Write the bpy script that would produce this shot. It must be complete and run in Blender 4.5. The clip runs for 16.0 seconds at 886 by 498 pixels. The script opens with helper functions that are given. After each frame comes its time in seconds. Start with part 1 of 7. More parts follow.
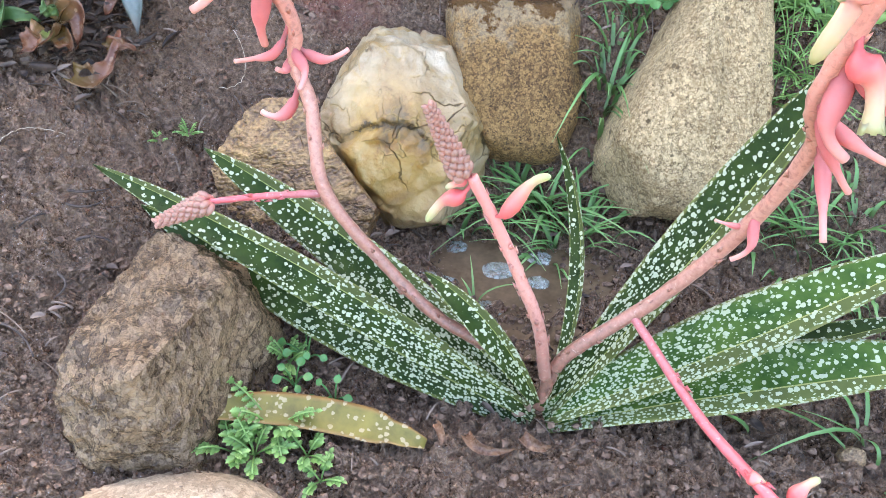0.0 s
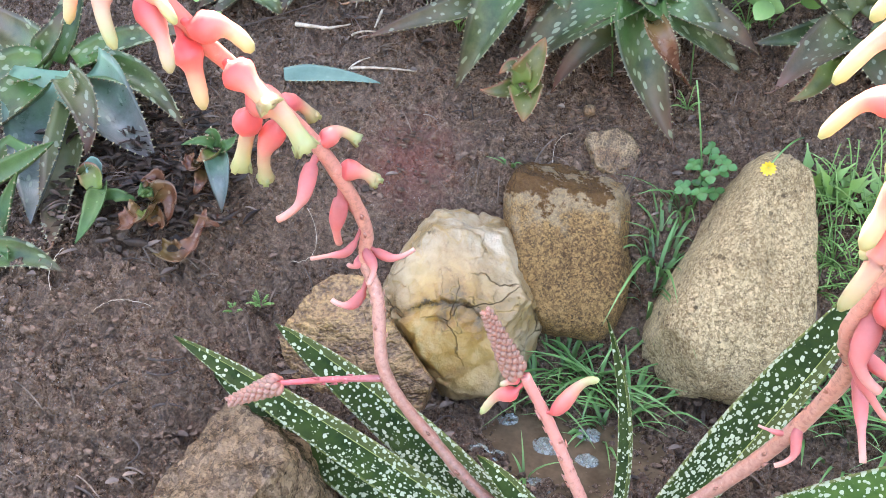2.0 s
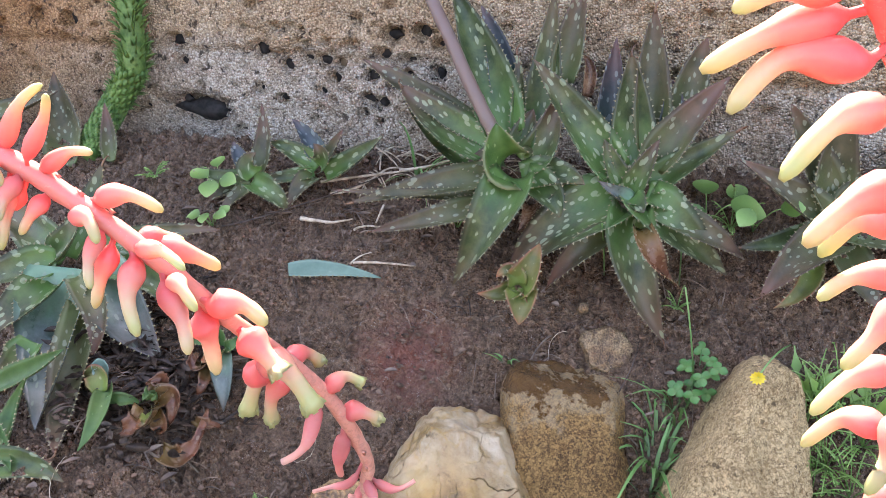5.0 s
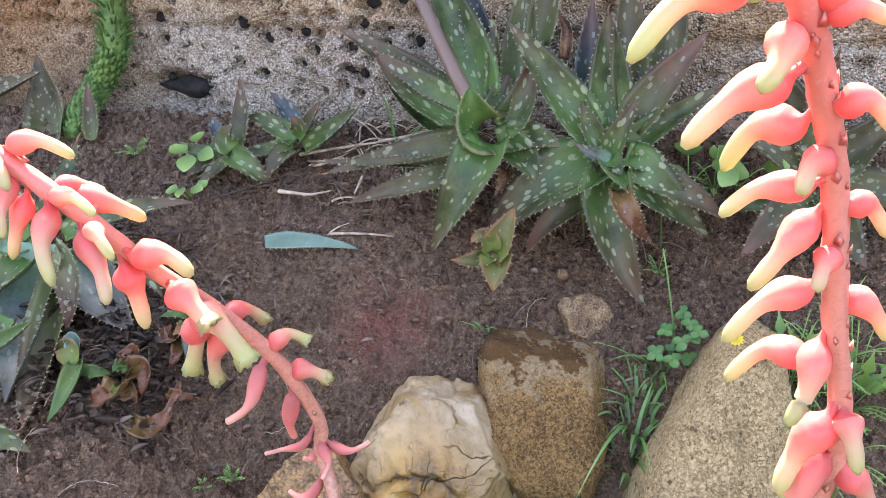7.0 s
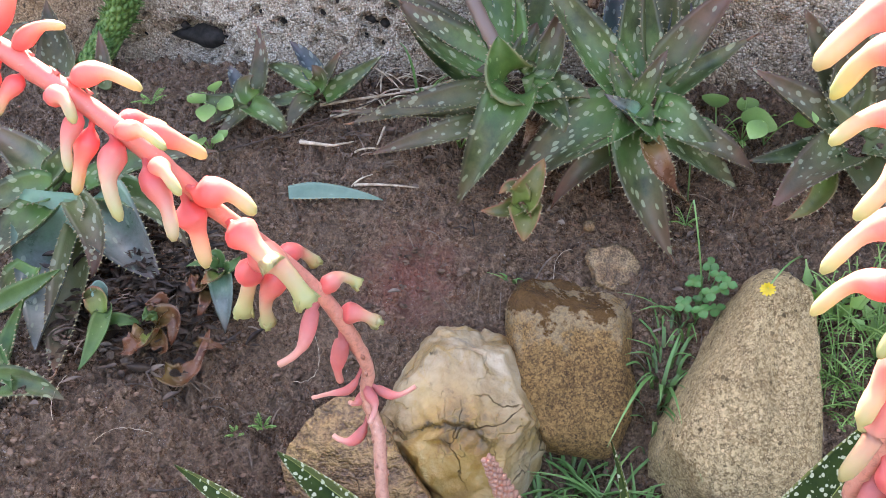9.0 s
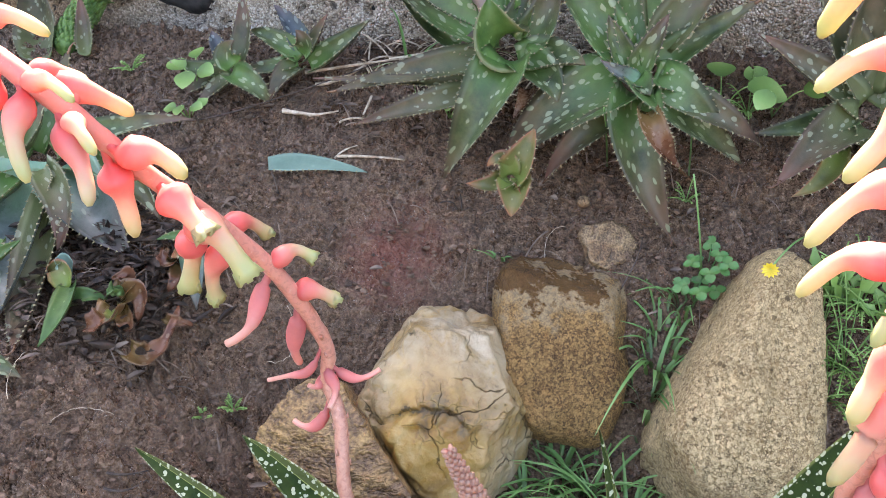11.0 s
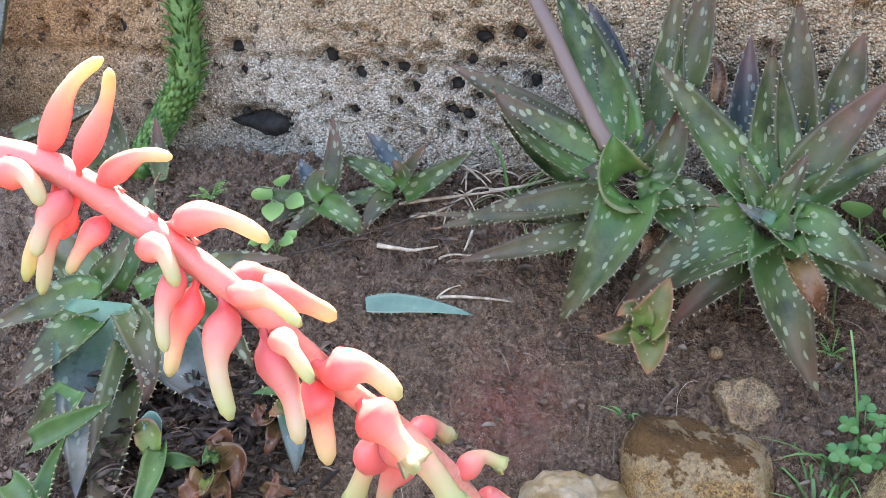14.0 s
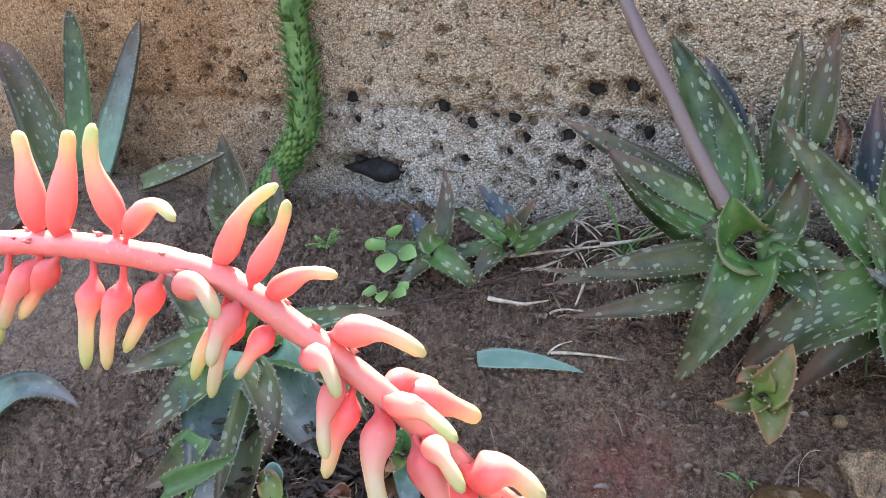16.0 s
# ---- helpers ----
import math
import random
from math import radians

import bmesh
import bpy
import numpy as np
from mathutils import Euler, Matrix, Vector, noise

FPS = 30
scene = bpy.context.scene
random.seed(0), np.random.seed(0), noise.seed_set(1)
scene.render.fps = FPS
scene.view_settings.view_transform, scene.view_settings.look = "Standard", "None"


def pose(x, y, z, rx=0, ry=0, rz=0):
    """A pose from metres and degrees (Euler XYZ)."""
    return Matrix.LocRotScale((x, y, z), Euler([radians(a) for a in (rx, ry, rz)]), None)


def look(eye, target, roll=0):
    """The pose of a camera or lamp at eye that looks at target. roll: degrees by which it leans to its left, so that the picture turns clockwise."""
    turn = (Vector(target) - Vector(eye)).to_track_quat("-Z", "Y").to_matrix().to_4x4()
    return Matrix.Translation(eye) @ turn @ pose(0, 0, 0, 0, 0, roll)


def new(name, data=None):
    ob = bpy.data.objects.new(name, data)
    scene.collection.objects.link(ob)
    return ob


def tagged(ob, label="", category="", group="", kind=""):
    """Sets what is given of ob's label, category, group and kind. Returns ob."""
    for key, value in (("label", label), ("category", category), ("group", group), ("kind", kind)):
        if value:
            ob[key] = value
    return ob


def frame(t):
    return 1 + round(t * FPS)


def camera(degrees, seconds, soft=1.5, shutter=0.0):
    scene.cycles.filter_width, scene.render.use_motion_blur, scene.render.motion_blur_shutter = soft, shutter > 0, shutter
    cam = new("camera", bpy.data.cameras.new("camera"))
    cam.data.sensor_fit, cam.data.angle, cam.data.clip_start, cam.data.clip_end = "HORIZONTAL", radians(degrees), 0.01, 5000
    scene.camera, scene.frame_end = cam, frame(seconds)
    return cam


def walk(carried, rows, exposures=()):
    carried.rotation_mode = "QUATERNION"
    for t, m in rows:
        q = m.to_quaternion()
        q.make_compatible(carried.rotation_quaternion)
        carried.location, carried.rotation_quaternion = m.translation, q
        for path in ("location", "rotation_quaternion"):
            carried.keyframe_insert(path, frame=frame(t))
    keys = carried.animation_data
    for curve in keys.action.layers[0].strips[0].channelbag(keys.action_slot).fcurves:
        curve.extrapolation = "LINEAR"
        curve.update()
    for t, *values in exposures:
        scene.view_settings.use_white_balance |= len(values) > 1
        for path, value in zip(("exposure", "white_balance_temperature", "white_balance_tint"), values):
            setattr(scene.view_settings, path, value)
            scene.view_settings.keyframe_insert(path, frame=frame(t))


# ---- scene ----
cam = camera(56.19, 16.0, 0.5)
PATH = [
    (0, look((0.2148, -0.6506, 0.4702), (0.0552, -0.0503, -0.0339), 0.34)),
    (0.5, look((0.1856, -0.6516, 0.4822), (0.0325, -0.0395, -0.0096), 1.82)),
    (1, look((0.1877, -0.6551, 0.4915), (0.0154, -0.0276, 0.0262), 1.71)),
    (1.5, look((0.1979, -0.6547, 0.5064), (-0.0035, -0.0128, 0.0735), 0.61)),
    (2, look((0.2133, -0.6577, 0.5275), (-0.0140, -0.0054, 0.1239), -0.23)),
    (2.5, look((0.2264, -0.6609, 0.5453), (-0.0117, 0.0045, 0.1703), -0.42)),
    (3, look((0.2403, -0.6510, 0.5646), (-0.0002, 0.0246, 0.2099), -0.72)),
    (3.5, look((0.2291, -0.6548, 0.5874), (-0.0093, 0.0297, 0.2489), -0.67)),
    (4, look((0.2164, -0.6521, 0.6196), (-0.0245, 0.0356, 0.2893), -0.43)),
    (4.2, look((0.2021, -0.6527, 0.6217), (-0.0335, 0.0405, 0.2992), 0.05)),
    (6.3, look((0.2337, -0.6220, 0.5691), (-0.0173, 0.0782, 0.2747), -0.55)),
    (6.5, look((0.2443, -0.6211, 0.5648), (-0.0131, 0.0758, 0.2681), -0.96)),
    (7, look((0.2516, -0.6241, 0.5813), (-0.0087, 0.0663, 0.2720), -1.63)),
    (7.5, look((0.2055, -0.6609, 0.5710), (-0.0290, 0.0405, 0.2660), -0.08)),
    (8, look((0.2143, -0.6587, 0.5724), (-0.0269, 0.0361, 0.2577), -0.36)),
    (8.5, look((0.2263, -0.6539, 0.5580), (-0.0223, 0.0357, 0.2375), -0.65)),
    (9, look((0.2117, -0.6407, 0.5693), (-0.0310, 0.0407, 0.2275), -0.91)),
    (9.2, look((0.2260, -0.6321, 0.5848), (-0.0233, 0.0405, 0.2304), -1.49)),
    (11.3, look((0.2295, -0.5738, 0.5323), (-0.0274, 0.0932, 0.1729), -0.94)),
    (11.5, look((0.1897, -0.5443, 0.5262), (-0.0488, 0.1234, 0.1556), -0.25)),
    (12, look((0.1566, -0.5532, 0.5408), (-0.0761, 0.1146, 0.1668), 0.06)),
    (12.5, look((0.1125, -0.5348, 0.5426), (-0.1117, 0.1372, 0.1710), 0.88)),
    (13, look((0.1019, -0.5437, 0.5504), (-0.1345, 0.1392, 0.2072), 1.22)),
    (13.5, look((0.0995, -0.5484, 0.5678), (-0.1557, 0.1431, 0.2567), 0.36)),
    (14, look((0.1008, -0.5527, 0.5699), (-0.1674, 0.1467, 0.2888), -0.37)),
    (14.5, look((0.1155, -0.5469, 0.5588), (-0.1668, 0.1538, 0.2956), -0.60)),
    (15, look((0.0921, -0.5544, 0.5749), (-0.1978, 0.1421, 0.3089), -0.22)),
    (15.5, look((0.0857, -0.5572, 0.5925), (-0.2314, 0.1273, 0.3263), -0.93)),
    (16, look((0.0782, -0.5578, 0.6060), (-0.2695, 0.1131, 0.3433), -1.72)),
]
EXPO = 2.91
# seconds, stops over EXPO, kelvin, tint
LIFT = [(0, 0.58, 6700, 15.5), (1, 0.66, 6700, 16.5), (2, 0.46, 6900, 17.5), (3.5, 0.04, 7200, 23), (9, 0.03, 7200, 22), (12, 0.14, 7300, 18.5), (14, 0.17, 6900, 16.5), (15, 0.09, 6700, 15.5), (16, -0.15, 6800, 15.5)]
SKY, SUN, SUN_EL, SUN_ROT = 0.15, 5.0, 50, -25
WATER_Z = -0.0125
walk(cam, PATH, [(t, EXPO + d, k, tint) for t, d, k, tint in LIFT])

# ---- daylight: sun high behind the wall, bed in its shade ----
world = bpy.data.worlds.new("sky")
scene.world = world
world.use_nodes = True
wn = world.node_tree.nodes
sky = wn.new("ShaderNodeTexSky")
sky.sky_type = "NISHITA"
sky.sun_disc = False
sky.sun_elevation = radians(SUN_EL)
sky.sun_rotation = radians(SUN_ROT)
sky.air_density, sky.dust_density, sky.ozone_density = 1.0, 2.5, 0.6
wn["Background"].inputs["Strength"].default_value = SKY
world.node_tree.links.new(sky.outputs["Color"], wn["Background"].inputs["Color"])
sun = new("sun", bpy.data.lights.new("sun", "SUN"))
sun.data.energy, sun.data.angle, sun.data.color = SUN, radians(0.6), (1.0, 0.94, 0.84)
az = radians(SUN_ROT)
toward = Vector((math.sin(az) * math.cos(radians(SUN_EL)), math.cos(az) * math.cos(radians(SUN_EL)), math.sin(radians(SUN_EL))))
sun.matrix_world = look(tuple(toward * 6), (0, 0, 0))


# ---- helpers for meshes ----
def mesh_data(name, verts, faces, material, uv=None, uvn=None, smooth=True):
    me = bpy.data.meshes.new(name)
    me.from_pydata([tuple(v) for v in verts], [], faces)
    for layer, values in (("UVMap", uv), ("UVN", uvn)):
        if values is not None:
            lay = me.uv_layers.new(name=layer)
            idx = np.empty(len(me.loops), dtype=np.int32)
            me.loops.foreach_get("vertex_index", idx)
            lay.data.foreach_set("uv", np.asarray(values, dtype=np.float32)[idx].ravel())
    if smooth:
        me.polygons.foreach_set("use_smooth", np.ones(len(me.polygons), dtype=bool))
    for m in material if isinstance(material, (list, tuple)) else [material]:
        me.materials.append(m)
    me.update()
    return me


def part(name, me, parent, label=""):
    ob = new(name, me)
    ob.parent = parent
    if label:
        ob["label"] = label
    return ob


def thing(name, at, label, category, group="", kind=""):
    ob = new(name)
    ob.location = at
    ob.empty_display_size = 0.02
    return tagged(ob, label, category, group, kind)


def local(parent, pts):
    return [Vector(p) - parent.location for p in pts]


def bez(b, m, t, n):
    """Points on the parabola through b, m, t."""
    b, m, t = Vector(b), Vector(m), Vector(t)
    c = 2 * m - 0.5 * (b + t)
    return [(1 - s) ** 2 * b + 2 * s * (1 - s) * c + s * s * t for s in [i / (n - 1) for i in range(n)]]


def smooth_path(pts, n):
    """Catmull-Rom through the points."""
    p = [Vector(q) for q in pts]
    p = [2 * p[0] - p[1]] + p + [2 * p[-1] - p[-2]]
    out = []
    segs = len(p) - 3
    for i in range(n):
        s = i / (n - 1) * segs
        k = min(int(s), segs - 1)
        u = s - k
        a, b, c, d = p[k:k + 4]
        out.append(0.5 * ((2 * b) + (c - a) * u + (2 * a - 5 * b + 4 * c - d) * u * u + (3 * b - a - 3 * c + d) * u ** 3))
    return out


def tube(path, radii, sides=8, ripple=0.0, seed=0):
    """Verts, faces and (round, along) pairs of a round tube with closed ends."""
    verts, faces, uv = [], [], []
    n = len(path)
    ref = Vector((0.31, 0.2, 0.93))
    run = 0.0
    for i, p in enumerate(path):
        t = (path[min(i + 1, n - 1)] - path[max(i - 1, 0)]).normalized()
        a = t.cross(ref).normalized()
        b = t.cross(a)
        if i:
            run += (p - path[i - 1]).length
        for k in range(sides):
            an = 2 * math.pi * k / sides
            r = radii[i] * (1 + ripple * noise.noise(Vector((an * 1.7, run * 160, seed))))
            verts.append(p + (a * math.cos(an) + b * math.sin(an)) * r)
            uv.append((k / sides, i / (n - 1)))
    for i in range(n - 1):
        for k in range(sides):
            k2 = (k + 1) % sides
            faces.append((i * sides + k, i * sides + k2, (i + 1) * sides + k2, (i + 1) * sides + k))
    faces.append(tuple(range(sides - 1, -1, -1)))
    faces.append(tuple(range((n - 1) * sides, n * sides)))
    return verts, faces, uv


def merge(chunks):
    verts, faces, uv = [], [], []
    for v, f, u in chunks:
        k = len(verts)
        verts += v
        uv += u
        faces += [tuple(i + k for i in q) for q in f]
    return verts, faces, uv


ICO = {}


def ico(level):
    if level not in ICO:
        bm = bmesh.new()
        bmesh.ops.create_icosphere(bm, subdivisions=level, radius=1.0)
        bm.verts.ensure_lookup_table()
        ICO[level] = (np.array([v.co[:] for v in bm.verts]), [tuple(v.index for v in f.verts) for f in bm.faces])
        bm.free()
    return ICO[level]


def ground_z(x, y):
    """The bed: level mud in front, rising to the wall, with a bank on the left and a hollow with water."""
    x, y = np.clip(x, -0.8, 0.8), np.clip(y, -0.8, 0.42)

    def ramp(q, w):
        return w * np.log1p(np.exp(np.clip(q / w, -30, 30)))

    z = +0.0250 -0.1203 * x +0.0556 * y +0.8286 * ramp(y +0.0912 - 0.0770 * x, 0.0130) -0.9926 * ramp(y - 0.2996, 0.04) +0.9655 * x * ramp(y - 0.1, 0.05)
    z = z +0.1178 * np.exp(-((x + 0.33) ** 2 / 0.0324 + (y + 0.15) ** 2 / 0.04)) -0.0381 * np.exp(-((x - 0.1) ** 2 / 0.0081 + (y + 0.07) ** 2 / 0.0049))
    z = z -0.0552 * np.exp(-((x - 0.17) ** 2 / 0.0289 + (y - 0.01) ** 2 / 0.003025))
    return z


# ---- materials ----
def nodes_of(name):
    mat = bpy.data.materials.new(name)
    mat.use_nodes = True
    return mat, mat.node_tree.nodes, mat.node_tree.links, mat.node_tree.nodes["Principled BSDF"]


def tex_noise(n, l, vec, scale, detail=6.0, rough=0.6, distortion=0.0):
    t = n.new("ShaderNodeTexNoise")
    t.inputs["Scale"].default_value = scale
    t.inputs["Detail"].default_value = detail
    t.inputs["Roughness"].default_value = rough
    t.inputs["Distortion"].default_value = distortion
    l.new(vec, t.inputs["Vector"])
    return t.outputs["Fac"]


def ramp_of(n, l, fac, stops):
    r = n.new("ShaderNodeValToRGB")
    e = r.color_ramp.elements
    while len(e) < len(stops):
        e.new(0.5)
    for k, (pos, col) in enumerate(stops):
        e[k].position = pos
        e[k].color = (*col, 1.0) if len(col) == 3 else col
    l.new(fac, r.inputs["Fac"])
    return r.outputs["Color"]


def grey(v):
    return (v, v, v)


def mix(n, l, fac, a, b, how="MIX"):
    m = n.new("ShaderNodeMix")
    m.data_type = "RGBA"
    m.blend_type = how
    if hasattr(fac, "node"):
        l.new(fac, m.inputs["Factor"])
    else:
        m.inputs["Factor"].default_value = fac
    for slot, v in ((6, a), (7, b)):
        if hasattr(v, "node"):
            l.new(v, m.inputs[slot])
        else:
            m.inputs[slot].default_value = (*v, 1.0)
    return m.outputs[2]


def maths(n, l, op, a, b=0.0):
    m = n.new("ShaderNodeMath")
    m.operation = op
    for k, v in enumerate((a, b)):
        if hasattr(v, "node"):
            l.new(v, m.inputs[k])
        else:
            m.inputs[k].default_value = v
    return m.outputs[0]


def bump_on(n, l, bsdf, height, strength, distance):
    b = n.new("ShaderNodeBump")
    b.inputs["Strength"].default_value = strength
    b.inputs["Distance"].default_value = distance
    l.new(height, b.inputs["Height"])
    l.new(b.outputs["Normal"], bsdf.inputs["Normal"])


def obj_coords(n):
    return n.new("ShaderNodeTexCoord").outputs["Object"]


def voro(n, l, vec, scale, feature="F1", rand=1.0):
    v = n.new("ShaderNodeTexVoronoi")
    v.feature = feature
    v.inputs["Scale"].default_value = scale
    v.inputs["Randomness"].default_value = rand
    l.new(vec, v.inputs["Vector"])
    return v


def plain_mat(name, dark, light, scale=120.0, rough=(0.45, 0.7), bump=0.3, dist=0.001, sss=0.0, fine=6.0, shine=0.25):
    """Two-scale mottled surface."""
    mat, n, l, p = nodes_of(name)
    p.inputs["Specular IOR Level"].default_value = shine
    c = obj_coords(n)
    a = tex_noise(n, l, c, scale, 4.0, 0.55)
    b = tex_noise(n, l, c, scale * fine, 2.0, 0.5)
    s = maths(n, l, "MULTIPLY_ADD", b, 0.35)
    s.node.inputs[2].default_value = -0.17
    f = maths(n, l, "ADD", a, s)
    l.new(ramp_of(n, l, f, [(0.34, dark), (0.66, light)]), p.inputs["Base Color"])
    l.new(ramp_of(n, l, b, [(0.3, grey(rough[0])), (0.7, grey(rough[1]))]), p.inputs["Roughness"])
    if sss:
        p.inputs["Subsurface Weight"].default_value = sss
        p.inputs["Subsurface Radius"].default_value = (0.004, 0.002, 0.001)
        p.inputs["Subsurface Scale"].default_value = 1.0
    bump_on(n, l, p, f, bump, dist)
    return mat


def rock_mat(name, dark, light, stain, rough=(0.15, 0.5), scale=70.0, stretch=(1.0, 1.0, 1.0), crack=14.0, dist=0.006):
    """Broken stone: patches, grain drawn along the bedding, fine grit and dark crevices."""
    mat, n, l, p = nodes_of(name)
    c = obj_coords(n)
    mp = n.new("ShaderNodeVectorMath")
    mp.operation = "MULTIPLY"
    l.new(c, mp.inputs[0])
    mp.inputs[1].default_value = stretch
    v = mp.outputs[0]
    big = tex_noise(n, l, c, scale * 0.3, 3.0, 0.55)
    mid = tex_noise(n, l, v, scale, 3.5, 0.55)
    fine = tex_noise(n, l, v, scale * 5.0, 2.0, 0.5)
    tone = maths(n, l, "ADD", maths(n, l, "MULTIPLY", mid, 0.5), maths(n, l, "MULTIPLY", fine, 0.5))
    col = ramp_of(n, l, tone, [(0.32, tuple(q * 0.4 for q in dark)), (0.44, dark), (0.56, light), (0.70, tuple(min(0.9, q * 1.5) for q in light))])
    col = mix(n, l, ramp_of(n, l, big, [(0.42, grey(0)), (0.60, grey(0.65))]), col, stain, "MULTIPLY")
    k = voro(n, l, v, crack * 2.0, "DISTANCE_TO_EDGE")
    e = ramp_of(n, l, k.outputs["Distance"], [(0.0, grey(0.5)), (0.012, grey(0))])
    e = mix(n, l, 1.0, e, ramp_of(n, l, big, [(0.52, grey(0)), (0.62, grey(1))]), "MULTIPLY")
    col = mix(n, l, e, col, tuple(q * 0.25 for q in dark))
    l.new(col, p.inputs["Base Color"])
    l.new(ramp_of(n, l, mid, [(0.38, grey(rough[0])), (0.62, grey(rough[1]))]), p.inputs["Roughness"])
    h = maths(n, l, "ADD", maths(n, l, "MULTIPLY", mid, 1.2), maths(n, l, "MULTIPLY", fine, 0.5))
    bump_on(n, l, p, maths(n, l, "SUBTRACT", h, e), 1.0, dist)
    return mat


def soil_mat():
    mat, n, l, p = nodes_of("wet_soil")
    c = obj_coords(n)
    big = tex_noise(n, l, c, 8.0, 5.0, 0.6)
    mid = tex_noise(n, l, c, 80.0, 3.0, 0.55)
    fine = tex_noise(n, l, c, 420.0, 2.0, 0.5)
    clod = tex_noise(n, l, c, 230.0, 3.0, 0.6)
    tone = maths(n, l, "ADD", maths(n, l, "MULTIPLY", mid, 0.25), maths(n, l, "MULTIPLY", clod, 0.45))
    tone = maths(n, l, "ADD", tone, maths(n, l, "MULTIPLY", tex_noise(n, l, c, 700.0, 1.0, 0.5), 0.30))
    col = ramp_of(n, l, tone, [(0.34, (0.020, 0.012, 0.007)), (0.46, (0.096, 0.058, 0.034)), (0.54, (0.165, 0.104, 0.064)), (0.68, (0.36, 0.245, 0.160))])
    dry = ramp_of(n, l, tone, [(0.36, (0.036, 0.021, 0.013)), (0.48, (0.158, 0.096, 0.058)), (0.66, (0.315, 0.207, 0.132))])
    col = mix(n, l, ramp_of(n, l, big, [(0.44, grey(0)), (0.62, grey(0.7))]), col, dry)
    # crumbled red brick worked into the earth
    d = n.new("ShaderNodeVectorMath")
    d.operation = "DISTANCE"
    l.new(c, d.inputs[0])
    d.inputs[1].default_value = (-0.0786, 0.0683, 0.1756)
    r = maths(n, l, "ADD", d.outputs["Value"], maths(n, l, "MULTIPLY", tex_noise(n, l, c, 40.0), 0.09))
    col = mix(n, l, ramp_of(n, l, r, [(0.055, grey(0.6)), (0.115, grey(0))]), col, (0.23, 0.075, 0.055))
    # pale grit
    p.inputs["Specular IOR Level"].default_value = 0.42
    g = voro(n, l, c, 380.0)
    grit = maths(n, l, "MULTIPLY", maths(n, l, "LESS_THAN", g.outputs["Distance"], 0.20), maths(n, l, "GREATER_THAN", tex_noise(n, l, c, 120.0), 0.56))
    col = mix(n, l, grit, col, (0.34, 0.29, 0.25))
    l.new(col, p.inputs["Base Color"])
    wet = tex_noise(n, l, c, 30.0, 4.0, 0.6)
    l.new(ramp_of(n, l, wet, [(0.42, grey(0.16)), (0.60, grey(0.5))]), p.inputs["Roughness"])
    h = maths(n, l, "ADD", maths(n, l, "MULTIPLY", mid, 0.8), maths(n, l, "ADD", maths(n, l, "MULTIPLY", clod, 0.9), maths(n, l, "MULTIPLY", fine, 0.25)))
    bump_on(n, l, p, h, 1.0, 0.012)
    return mat


def wall_mat():
    mat, n, l, p = nodes_of("pebbled_concrete")
    c = obj_coords(n)
    g = voro(n, l, c, 400.0)
    tone = n.new("ShaderNodeSeparateColor")
    l.new(g.outputs["Color"], tone.inputs[0])
    grains = ramp_of(n, l, tone.outputs[0], [(0.0, (0.32, 0.25, 0.18)), (0.30, (0.56, 0.47, 0.36)), (0.75, (0.72, 0.64, 0.51)), (1.0, (0.85, 0.80, 0.70))])
    gap = ramp_of(n, l, g.outputs["Distance"], [(0.45, grey(0)), (0.75, grey(0.5))])
    col = mix(n, l, gap, grains, (0.13, 0.10, 0.07))
    g2 = tex_noise(n, l, c, 95.0, 4.0, 0.60, 0.4)
    col = mix(n, l, ramp_of(n, l, g2, [(0.33, grey(0.95)), (0.42, grey(0))]), col, (0.06, 0.046, 0.034))
    big = tex_noise(n, l, c, 8.0, 5.0, 0.65)
    col = mix(n, l, ramp_of(n, l, big, [(0.45, grey(0)), (0.62, grey(0.6))]), col, (0.62, 0.48, 0.34), "MULTIPLY")
    # ochre wash in the upper layer and towards one end
    x = n.new("ShaderNodeSeparateXYZ")
    l.new(c, x.inputs[0])
    z = maths(n, l, "ADD", x.outputs["Z"], maths(n, l, "MULTIPLY", big, 0.08))
    col = mix(n, l, ramp_of(n, l, z, [(0.47, grey(0)), (0.50, grey(0.6))]), col, (0.95, 0.74, 0.48), "MULTIPLY")
    xx = maths(n, l, "ADD", x.outputs["X"], maths(n, l, "MULTIPLY", big, 0.25))
    col = mix(n, l, ramp_of(n, l, maths(n, l, "ADD", xx, 1.0), [(0.40, grey(0.75)), (0.66, grey(0))]), col, (0.95, 0.62, 0.34), "MULTIPLY")
    l.new(col, p.inputs["Base Color"])
    p.inputs["Roughness"].default_value = 0.9
    h = maths(n, l, "ADD", maths(n, l, "MULTIPLY", g.outputs["Distance"], -0.8), maths(n, l, "MULTIPLY", g2, 1.6))
    bump_on(n, l, p, h, 1.0, 0.008)
    return mat


